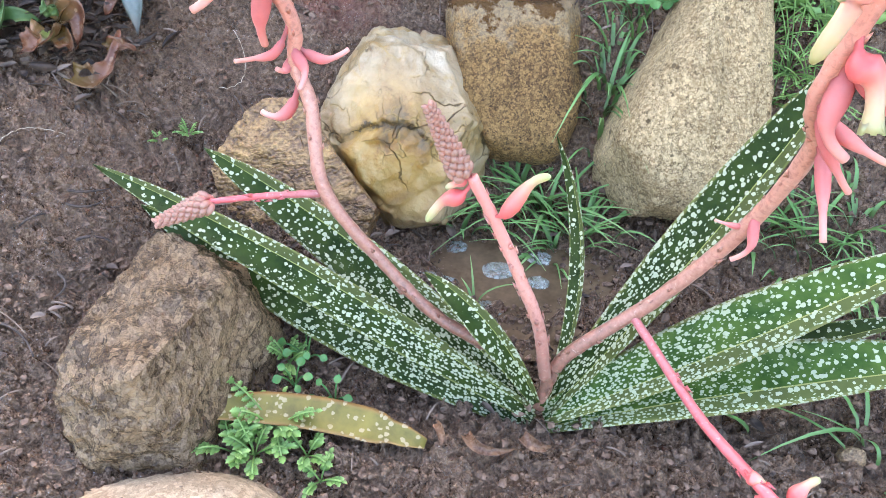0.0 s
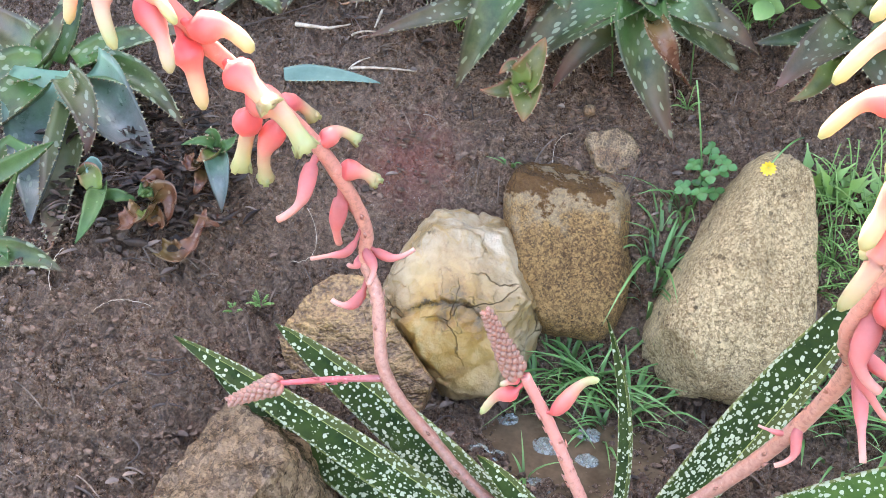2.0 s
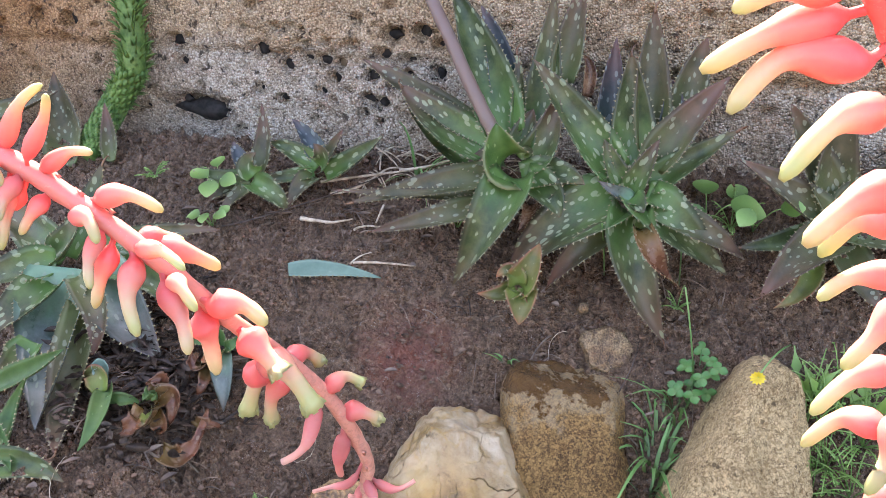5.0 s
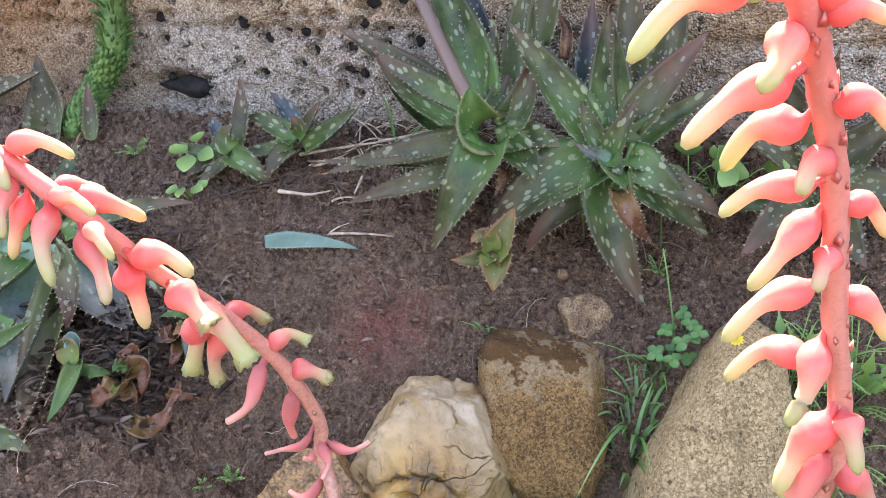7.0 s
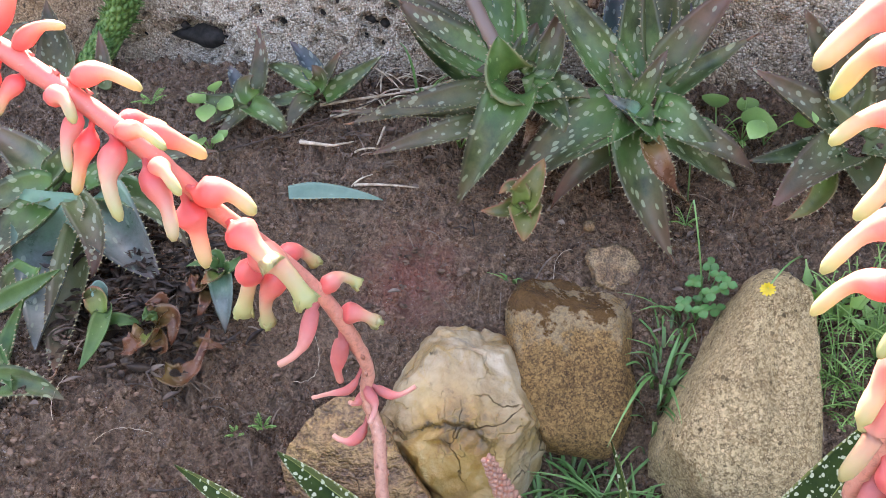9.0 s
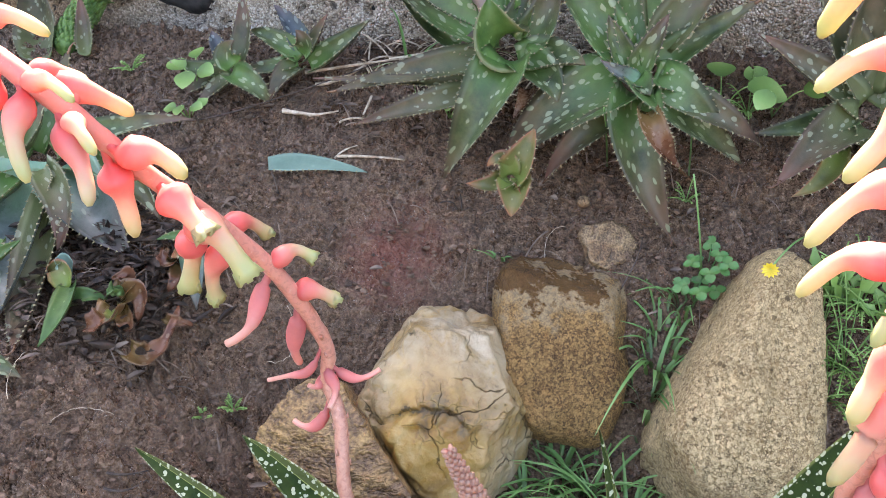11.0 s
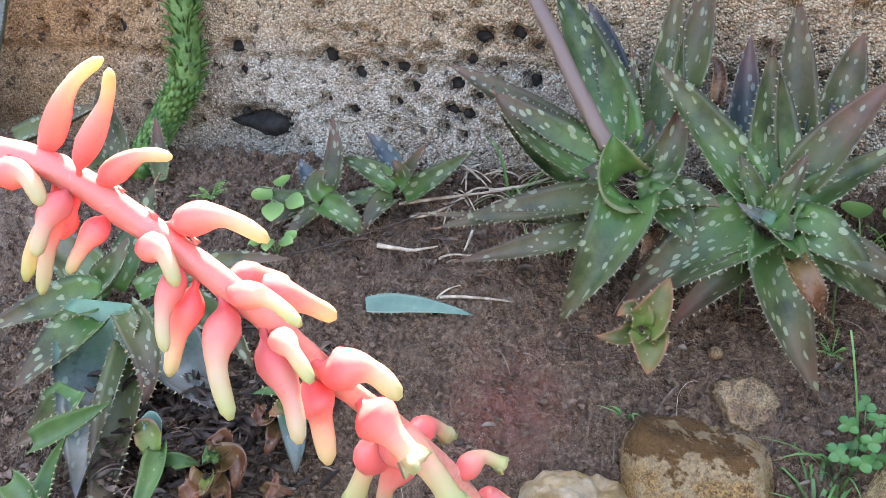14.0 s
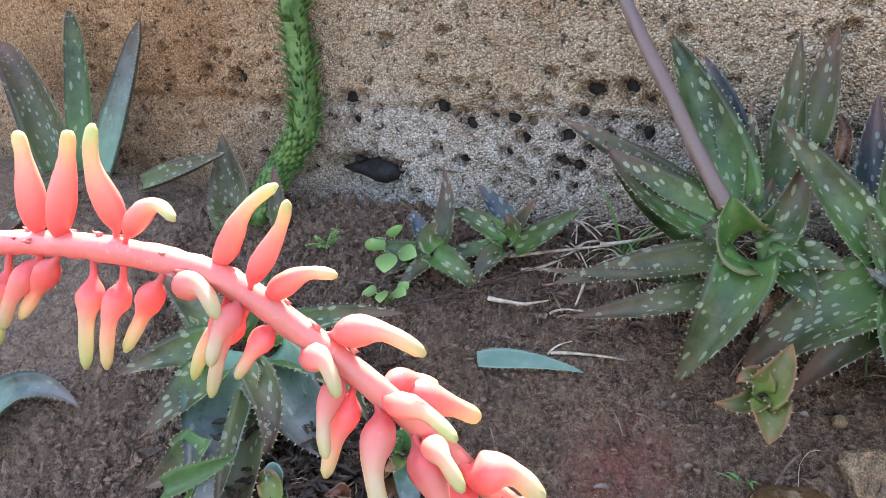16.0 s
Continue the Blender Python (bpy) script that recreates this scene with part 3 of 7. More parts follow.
CACTUS = plain_mat("cactus_skin", (0.035, 0.09, 0.02), (0.14, 0.235, 0.065), 60.0, (0.35, 0.5), 0.3, 0.001, 0.1)
GRASS = along_mat("grass_blade", [(0.0, (0.08, 0.14, 0.04)), (0.45, (0.14, 0.31, 0.085)), (1.0, (0.26, 0.44, 0.16))], 0.34, 0.0, glow=0.3)
HERB = along_mat("herb_leaf", [(0.0, (0.09, 0.18, 0.04)), (0.6, (0.19, 0.34, 0.08)), (1.0, (0.31, 0.47, 0.15))], 0.42, 0.0, glow=0.3)
CLOVER = along_mat("clover_leaf", [(0.0, (0.08, 0.17, 0.04)), (1.0, (0.045, 0.17, 0.035))], 0.5, 0.15)
PETAL_Y = along_mat("yellow_petal", [(0.0, (0.55, 0.40, 0.02)), (1.0, (0.75, 0.58, 0.04))], 0.5, 0.2)
FLOWER = along_mat("flower_tube", [(0.10, (0.62, 0.14, 0.13)), (0.36, (0.76, 0.17, 0.16)), (0.62, (0.78, 0.30, 0.24)), (0.83, (0.66, 0.50, 0.31)), (1.0, (0.50, 0.53, 0.24))], 0.32, 0.15, 0.10, glow=0.34)
FLOWER_OLD = along_mat("withered_tube", [(0.15, (0.52, 0.16, 0.15)), (0.55, (0.74, 0.25, 0.23)), (1.0, (0.80, 0.47, 0.37))], 0.45, 0.15, 0.2, glow=0.38)
BUD = along_mat("flower_bud", [(0.0, (0.44, 0.14, 0.10)), (0.6, (0.39, 0.195, 0.14)), (1.0, (0.26, 0.15, 0.10))], 0.45, 0.2, 0.2)
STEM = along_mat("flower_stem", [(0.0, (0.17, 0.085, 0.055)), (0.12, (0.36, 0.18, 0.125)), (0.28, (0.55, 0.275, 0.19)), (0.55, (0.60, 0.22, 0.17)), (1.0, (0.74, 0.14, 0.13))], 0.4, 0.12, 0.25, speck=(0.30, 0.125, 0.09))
STEM_YOUNG = along_mat("young_flower_stem", [(0.0, (0.30, 0.15, 0.11)), (0.4, (0.60, 0.29, 0.22)), (1.0, (0.66, 0.25, 0.20))], 0.4, 0.12, 0.25, speck=(0.34, 0.13, 0.09))
STEM_RED = along_mat("side_branch", [(0.0, (0.36, 0.13, 0.12)), (0.5, (0.50, 0.11, 0.11)), (1.0, (0.62, 0.12, 0.12))], 0.4, 0.15, 0.3, speck=(0.30, 0.08, 0.07))
ALOE_STEM = along_mat("aloe_flower_stalk", [(0.0, (0.165, 0.115, 0.085)), (1.0, (0.15, 0.10, 0.09))], 0.45, 0.1, 0.2)
WATER = plain_mat("muddy_water", (0.075, 0.050, 0.028), (0.135, 0.092, 0.055), 40.0, (0.06, 0.22), 0.12, 0.001, shine=0.5)
FOAM = plain_mat("foam", (0.26, 0.30, 0.25), (0.46, 0.50, 0.45), 160.0, (0.2, 0.4), 0.4, 0.001)
FOAM.node_tree.nodes["Principled BSDF"].inputs["Alpha"].default_value = 0.45
CRUMB = plain_mat("soil_crumb", (0.026, 0.016, 0.010), (0.21, 0.135, 0.090), 90.0, (0.4, 0.85), 0.5, 0.002)
LITTER = plain_mat("plant_scrap", (0.025, 0.018, 0.014), (0.26, 0.19, 0.14), 22.0, (0.45, 0.8), 0.4, 0.001)
DRY_ALOE = leaf_mat("dying_aloe_leaf", (0.070, 0.024, 0.014), (0.19, 0.082, 0.040), (0.26, 0.17, 0.10), 0.006, 1.8, 0.20, (0.20, 0.09, 0.055), (0.19, 0.10, 0.06), 0.15)
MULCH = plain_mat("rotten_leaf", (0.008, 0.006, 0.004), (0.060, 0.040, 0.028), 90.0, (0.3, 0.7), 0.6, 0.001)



# ---- ground and wall ----
def spaced(lo, hi, step, far):
    """Fine steps inside, growing steps out to the horizon."""
    inner = np.arange(lo, hi + step / 2, step)
    out, d = [], step
    while (out[-1] if out else 0.0) < far:
        d *= 1.35
        out.append((out[-1] if out else 0.0) + d)
    return np.concatenate([lo - np.array(out[::-1]), inner, hi + np.array(out)])


def grid_faces(nx, ny):
    return [(j * nx + i, j * nx + i + 1, (j + 1) * nx + i + 1, (j + 1) * nx + i) for j in range(ny - 1) for i in range(nx - 1)]


def build_ground():
    xs = spaced(-0.64, 0.54, 0.0022, 250.0)
    ys = spaced(-0.49, 0.33, 0.0022, 250.0)
    gx, gy = np.meshgrid(xs, ys)
    gz = ground_z(gx, gy)
    flat = np.stack([gx.ravel(), gy.ravel(), gz.ravel()], 1)
    near = (np.abs(flat[:, 0]) < 0.85) & (flat[:, 1] > -0.75)
    for k in np.nonzero(near)[0]:
        x, y, z = flat[k]
        # trodden smooth in the middle, cloddy elsewhere
        calm = 0.75 + 0.55 * min(1.0, max(0.0, math.hypot((x + 0.04) / 0.17, (y - 0.06) / 0.11) - 0.8))
        a = noise.fractal(Vector((x * 30, y * 30, 0.5)), 0.9, 2.1, 4)
        b = noise.turbulence(Vector((x * 60, y * 60, 3.1)), 3, True)
        c = noise.noise(Vector((x * 9, y * 9, 7.7)))
        e = noise.turbulence(Vector((x * 130, y * 130, 8.8)), 2, True)
        flat[k, 2] = z + (0.0070 * a + 0.0120 * (b - 0.5) + 0.0085 * (e - 0.5)) * calm + 0.006 * c
    me = mesh_data("ground", flat, grid_faces(len(xs), len(ys)), SOIL)
    return tagged(new("ground", me), "dark wet crumbly garden soil sloping up to the wall", "ground", kind="structure")


ground = build_ground()


def build_wall():
    xs = spaced(-0.95, 0.60, 0.0034, 5.0)
    zs = np.concatenate([np.arange(0.20, 0.74, 0.0034), np.arange(0.76, 1.14, 0.04), [1.15]])
    gx, gz = np.meshgrid(xs, zs)
    pts = np.stack([gx.ravel(), np.full(gx.size, 0.305), gz.ravel()], 1)
    random.seed(5)
    pits = [(-0.473, 0.357, 0.0215, 2.15), (-0.197, 0.447, 0.0070, 1.9), (-0.368, 0.445, 0.0076, 1.6), (-0.182, 0.471, 0.0089, 1.3), (-0.494, 0.449, 0.0089, 1.3), (-0.165, 0.443, 0.0057, 1.9), (-0.219, 0.390, 0.0076, 1.3), (-0.145, 0.477, 0.0082, 1.2), (-0.661, 0.469, 0.0108, 0.9), (-0.199, 0.386, 0.0076, 1.2), (-0.435, 0.521, 0.0076, 1.2), (-0.278, 0.434, 0.0070, 1.3), (-0.168, 0.422, 0.0070, 1.3), (-0.236, 0.457, 0.0057, 1.5), (-0.125, 0.427, 0.0076, 1.1), (-0.492, 0.369, 0.0070, 1.2), (-0.213, 0.419, 0.0070, 1.2), (-0.330, 0.426, 0.0082, 1.0), (-0.406, 0.335, 0.0063, 1.2), (-0.256, 0.432, 0.0063, 1.2), (-0.263, 0.414, 0.0076, 1.0), (-0.488, 0.422, 0.0076, 1.0), (-0.186, 0.408, 0.0063, 1.2), (-0.715, 0.475, 0.0089, 0.8)]
    for x0, x1, z0, z1, count in ((-0.398, -0.122, 0.355, 0.482, 70), (-0.937, -0.420, 0.321, 0.518, 34)):
        for k in range(count):
            x, z, r, s = random.uniform(x0, x1), random.uniform(z0, z1), random.uniform(0.0022, 0.0062), random.uniform(0.8, 1.5)
            if all(abs(x - q[0]) > q[2] * q[3] + 0.005 or abs(z - q[1]) > q[2] + 0.004 for q in pits):
                pits.append((x, z, r, s))
    pits += [(random.uniform(-0.9, 0.5), random.uniform(0.36, 0.72), random.uniform(0.0025, 0.006), 1.3) for _ in range(160)]
    for k in range(len(pts)):
        x, _, z = pts[k]
        if -1.0 < x < 0.65 and z < 0.76:
            a = noise.fractal(Vector((x * 22, z * 26, 1.3)), 0.9, 2.0, 5)
            b = noise.noise(Vector((x * 130, z * 130, 4.0)))
            pts[k, 1] += 0.0045 * a + 0.0022 * b
            seam = 0.440 + 0.004 * noise.noise(Vector((x * 12, 0, 0)))
            pts[k, 1] += 0.006 * math.exp(-((z - seam) / 0.006) ** 2) - (0.004 if z > seam else 0.0)
    for px, pz, r, s in pits:
        d = np.hypot((pts[:, 0] - px) / s, pts[:, 2] - pz) / r
        d = d * (1 + 0.25 * np.sin(pts[:, 0] * 700 + px * 90) * np.cos(pts[:, 2] * 600 + pz * 50))
        pts[:, 1] += np.where(d < 1.25, 0.014 * min(1.6, r / 0.006) * np.clip((1.25 - d) / 0.45, 0, 1), 0)
    n = len(pts)
    nx, nz = len(xs), len(zs)
    back = pts.copy()
    back[:, 1] = 0.5
    rim = [j * nx for j in range(nz)] + [(nz - 1) * nx + i for i in range(1, nx)] + [j * nx + nx - 1 for j in range(nz - 2, -1, -1)] + [i for i in range(nx - 2, 0, -1)]
    rim_back = [(x, 0.5, z) for x, z in ((pts[i, 0], pts[i, 2]) for i in rim)]
    verts = [tuple(p) for p in pts] + rim_back
    m = len(rim)
    faces = grid_faces(nx, nz) + [(rim[i], n + i, n + (i + 1) % m, rim[(i + 1) % m]) for i in range(m)] + [tuple(n + i for i in range(m))]
    wall = tagged(new("wall_north", mesh_data("wall_north", verts, faces, WALL)), "rough old pebbled concrete garden wall with dark stones and black-filled holes", "wall", kind="structure")
    rnd = random.Random(9)
    base, tri = ico(2)
    made = 0
    # stones in the pits; in empty holes their black stands in for shade
    for px, pz, r, s in pits[:len(pits) - 160]:
        v = base * np.array([r * s * 0.92, r * 0.55, r * 0.9])
        v = v * (1 + 0.22 * np.sin(base[:, [0]] * 3.0 + made) + 0.2 * np.cos(base[:, [2]] * 4.0 + made * 2.1))
        v = v + np.array([px, 0.3200 + (0.004 if r > 0.012 else 0.0), pz])
        part("pebble", mesh_data("pebble", v, tri, PEBBLE_AND_HOLE_DARK if rnd.random() < 0.92 or r > 0.012 else BROWN_PEBBLE), wall)
        made += 1
    return wall


wall_north = build_wall()


# ---- stones ----
def stone(name, at, axes, radii, material, label, power=2.4, rough=0.05, grain=0.012, seed=0, taper=0.0, cuts=(), level=6, crag=0.0, sharp=0.9, clefts=0.0, cells=2.4, ledge=0.0):
    """A boulder: a rounded block, cut by planes, weathered by noise; axes are its own right, up and front."""
    base, tri = ico(level)
    u = base / (np.abs(base) ** power).sum(1, keepdims=True) ** (1.0 / power)
    for (nx, ny, nz, d) in cuts:
        nv = np.array([nx, ny, nz]) / math.sqrt(nx * nx + ny * ny + nz * nz)
        over = u @ nv - d
        u = u - np.where(over > 0, over * sharp, 0)[:, None] * nv
    u[:, 0] *= 1.0 - taper * u[:, 1]
    ridge = np.array([noise.turbulence(Vector(p) * 3.1 + Vector((0, 0, seed)), 4, True) for p in u])
    big = np.array([noise.fractal(Vector(p) * 1.6 + Vector((seed, 0, 0)), 0.8, 2.1, 4) for p in u])
    small = np.array([noise.fractal(Vector(p) * 7.0 + Vector((0, seed, 0)), 0.9, 2.0, 4) for p in u])
    u = u * (1 + rough * big + grain * small - crag * ridge)[:, None]
    if clefts:
        # knobs parted by sunken clefts
        for k, q in enumerate(u):
            w = Vector(q) * cells + 0.35 * noise.noise_vector(Vector(q) * 2.2 + Vector((seed, seed, 0)))
            f = noise.voronoi(w)[0]
            gap = f[1] - f[0]
            u[k] *= 1 - clefts * math.exp(-(gap / 0.09) ** 2) * (0.6 + 0.8 * noise.noise(Vector(q) * 1.7)) + clefts * 0.35 * min(gap, 0.5)
    if ledge:
        # a broken lip across the front with a pocket under it
        for k, q in enumerate(u):
            lip = 0.02 - 0.8 * (q[0] + 0.08) ** 2 + 0.07 * noise.noise(Vector((q[0] * 5.0, 0, seed))) + 0.05 * noise.noise(Vector((q[0] * 14.0, 2, seed)))
            under = lip - q[1]
            if under > 0 and q[2] > 0:
                u[k] *= 1 - ledge * min(1.0, under / 0.03) * (0.55 * math.exp(-(under / 0.07) ** 2) + 0.45 * math.exp(-(under / 0.35) ** 2)) * min(1.0, q[2] / 0.4) * math.exp(-((q[0] + 0.10) / 0.5) ** 4)
    m = np.array([Vector(a).normalized()[:] for a in axes])
    pts = (u * np.array(radii)) @ m
    ob = new(name, mesh_data(name, pts, tri, material))
    ob.location = at
    return tagged(ob, label, "stone", group="stones round the plant")


def corner_stone(name, at, corners, material, label, seed, rough, soften):
    """A broken rock: flat faces between a few corners, edges worn, surface chipped."""
    bm = bmesh.new()
    for p in corners:
        bm.verts.new(p)
    hull = bmesh.ops.convex_hull(bm, input=bm.verts)
    loose = {v for v in hull["geom_interior"] + hull["geom_unused"] if isinstance(v, bmesh.types.BMVert)}
    bmesh.ops.delete(bm, geom=list(loose), context="VERTS")
    bmesh.ops.subdivide_edges(bm, edges=bm.edges, cuts=21, use_grid_fill=True)
    bmesh.ops.triangulate(bm, faces=bm.faces)
    for _ in range(soften):
        bmesh.ops.smooth_vert(bm, verts=bm.verts, factor=0.5, use_axis_x=True, use_axis_y=True, use_axis_z=True)
    bm.normal_update()
    shift = Vector((seed, seed * 0.7, 0))
    for v in bm.verts:
        q = v.co * 22 + shift
        ledge = noise.turbulence(Vector((q.x * 0.6 + q.z, q.y - q.x * 0.5, q.z * 2.2)), 4, True)
        chip = noise.fractal(v.co * 75 + shift, 0.9, 2.0, 4)
        v.co += v.normal * (rough * (0.9 * (0.5 - ledge) + 0.45 * chip))
    me = bpy.data.meshes.new(name)
    bm.to_mesh(me)
    bm.free()
    me.materials.append(material)
    ob = new(name, me)
    ob.location = at
    return tagged(ob, label, "stone", group="stones round the plant")


stone("quartz_boulder", (0.0051, -0.0149, 0.0716), ((0.968, 0.224, -0.116), (-0.034, 0.572, 0.819), (0.250, -0.789, 0.562)), (0.0855, 0.0933, 0.080), QUARTZ, "knobbly white and ochre quartz boulder with dark cracks", 2.6, 0.055, 0.018, 3.0, 0.0, ((0.3, 0.35, 1, 0.76), (-0.85, 0.5, 0.25, 0.84), (0.9, 0.6, 0.4, 0.84), (0.15, -0.35, 1, 0.80), (-0.6, -0.8, 0.4, 0.83), (-0.5, 0.15, 0.85, 0.84), (0.85, -0.25, 0.5, 0.86), (0.1, 0.95, 0.35, 0.90)), crag=0.05, clefts=0.055, cells=1.6, sharp=0.97, ledge=0.12)
stone("granite_block", (0.0908, 0.0740, 0.0959), ((0.966, 0.243, -0.088), (-0.067, 0.564, 0.823), (0.250, -0.789, 0.562)), (0.0656, 0.0848, 0.06), GRANITE_BROWN, "tan speckled granite block with a wet brown top", 5.0, 0.05, 0.010, 8.0, -0.10, ((0.1, 1, 0.5, 1.02), (-0.7, -1, 0.2, 1.02), (1, 0.3, 0.5, 1.05)), crag=0.03)
stone("granite_cone", (0.2610, 0.0788, 0.0983), ((0.965, 0.152, -0.215), (0.084, 0.595, 0.799), (0.250, -0.789, 0.562)), (0.0595, 0.1232, 0.085), GRANITE_GREY, "large pale speckled granite stone standing on end", 3.2, 0.05, 0.010, 12.0, 0.52, ((0.2, 0.2, 1, 0.88), (-0.6, -1, 0.3, 1.05)), crag=0.03)
corner_stone("slate_slab", (-0.0695, -0.1077, 0.0648), ((-0.0526, -0.0072, 0.0304), (-0.0394, 0.0145, 0.0505), (-0.0222, 0.0263, 0.0587), (0.0033, 0.0288, 0.0606), (0.0380, 0.0076, 0.0311), (0.0818, -0.0067, -0.0114), (0.0767, -0.0194, -0.0359), (0.0112, -0.0479, -0.0402), (-0.0470, -0.0365, -0.0150), (-0.0597, -0.0208, 0.0115), (-0.0117, -0.0098, 0.0316), (0.0345, -0.0173, 0.0079), (-0.0625, 0.0327, -0.0061), (-0.0493, 0.0544, 0.0140), (-0.0321, 0.0661, 0.0222), (-0.0066, 0.0687, 0.0240), (0.0281, 0.0475, -0.0055), (0.0719, 0.0331, -0.0480), (0.0668, 0.0205, -0.0725), (0.0013, -0.0081, -0.0768), (-0.0569, 0.0034, -0.0516), (-0.0696, 0.0190, -0.0251)), SLAB, "angular ochre and brown slab leaning on the quartz", 17, 0.0035, 0)
corner_stone("brown_rock", (-0.0896, -0.3037, 0.0000), ((-0.0333, 0.0754, 0.0850), (0.0524, 0.0221, 0.0980), (-0.0359, -0.0350, 0.0780), (-0.0322, -0.0658, 0.0550), (0.0368, -0.0673, 0.0920), (-0.0054, -0.0924, 0.0080), (0.0636, -0.0667, 0.0000), (0.0749, 0.0612, 0.0120), (0.0323, 0.0816, 0.0600), (-0.0022, 0.0680, 0.0880), (-0.0333, 0.0754, -0.0600), (-0.0322, -0.0658, -0.0600), (-0.0054, -0.0924, -0.0600), (0.0636, -0.0667, -0.0600), (0.0749, 0.0612, -0.0600)), ROCK_BROWN, "big wet brown rock with ledges and a broken face", 23, 0.0065, 1)
stone("buff_rock", (-0.0320, -0.4102, -0.0272), ((0.955, 0.290, 0.057), (-0.234, 0.625, 0.745), (0.180, -0.725, 0.665)), (0.0837, 0.0505, 0.06), GRANITE_FRONT, "smooth rounded buff stone beside the brown rock", 2.6, 0.05, 0.008, 29.0, 0.0, ())
stone("ochre_stone", (0.1203, 0.1234, 0.1919), ((0.946, 0.207, -0.248), (0.139, 0.432, 0.891), (0.292, -0.878, 0.380)), (0.0286, 0.0240, 0.014), OCHRE, "flat ragged ochre stone lying on the soil", 5.0, 0.10, 0.05, 31.0, 0.0, ((0.2, 0.4, 1, 0.5), (1, -0.8, 0.1, 0.8), (-1, -0.6, 0.1, 0.8), (-0.7, 1, 0, 0.85), (0.9, 1, 0, 1.0)), 5, crag=0.12)
stone("small_stone", (0.4097, -0.2048, -0.0357), ((0.926, 0.354, 0.135), (-0.332, 0.591, 0.735), (0.180, -0.725, 0.665)), (0.0110, 0.0076, 0.008), OCHRE, "small ochre pebble on the mud", 2.6, 0.12, 0.03, 37.0, 0.0, (), 4)
stone("small_stone", (0.0911, 0.1504, 0.2215), ((0.916, 0.371, 0.151), (-0.274, 0.304, 0.912), (0.292, -0.878, 0.380)), (0.0064, 0.0059, 0.005), OCHRE, "small ochre pebble on the soil", 2.6, 0.12, 0.03, 41.0, 0.0, (), 3)


# ---- water in the hollow ----
def build_water():
    cx, cy = 0.115, -0.105
    pts, faces = [(cx, cy, WATER_Z)], []
    for k in range(48):
        a = 2 * math.pi * k / 48
        r = 0.105 * (1 + 0.18 * noise.noise(Vector((math.cos(a) * 1.4, math.sin(a) * 1.4, 2))))
        pts.append((cx + r * 1.05 * math.cos(a), cy + r * math.sin(a), WATER_Z))
    faces = [(0, 1 + k, 1 + (k + 1) % 48) for k in range(48)]
    return tagged(new("water", mesh_data("water", pts, faces, WATER)), "small muddy puddle in the hollow beside the plant", "water", kind="structure")


build_water()
random.seed(21)
base2, tri2 = ico(2)
for cx, cy, rr in ((0.118, -0.092, 0.013), (0.073, -0.069, 0.009), (0.119, -0.144, 0.012), (0.150, -0.065, 0.010), (0.155, -0.099, 0.009), (0.060, -0.119, 0.010), (0.076, -0.119, 0.008)):
    chunks = []
    rim = [(cx + rr * 1.25 * (1 + 0.22 * noise.noise(Vector((math.cos(k * 0.2618) * 1.5, math.sin(k * 0.2618) * 1.5, cx * 90)))) * math.cos(k * 0.2618),
            cy + rr * (1 + 0.22 * noise.noise(Vector((math.cos(k * 0.2618) * 1.5, math.sin(k * 0.2618) * 1.5, cx * 90)))) * math.sin(k * 0.2618)) for k in range(24)]
    sheet = [(x, y, WATER_Z - 0.0008) for x, y in rim] + [(cx + (x - cx) * 0.9, cy + (y - cy) * 0.9, WATER_Z + 0.0008) for x, y in rim] + [(cx, cy, WATER_Z + 0.0011)]
    chunks.append((sheet, [(k, (k + 1) % 24, 24 + (k + 1) % 24, 24 + k) for k in range(24)] + [(24 + k, 24 + (k + 1) % 24, 48) for k in range(24)], [(0, 0)] * 49))
    for k in range(9):
        a, q = random.uniform(0, 2 * math.pi), math.sqrt(random.random())
        r = random.uniform(0.0009, 0.0022)
        v = base2 * np.array([r, r, r * 0.6]) + np.array([cx + rr * 0.95 * q * math.cos(a), cy + rr * 0.8 * q * math.sin(a), WATER_Z + 0.0006])
        chunks.append(([tuple(p) for p in v], tri2, [(0, 0)] * len(v)))
    v, f, _ = merge(chunks)
    tagged(new("foam_patch", mesh_data("foam_patch", v, f, FOAM)), "pale bubbly foam floating on the puddle", "foam", group="foam on the puddle")



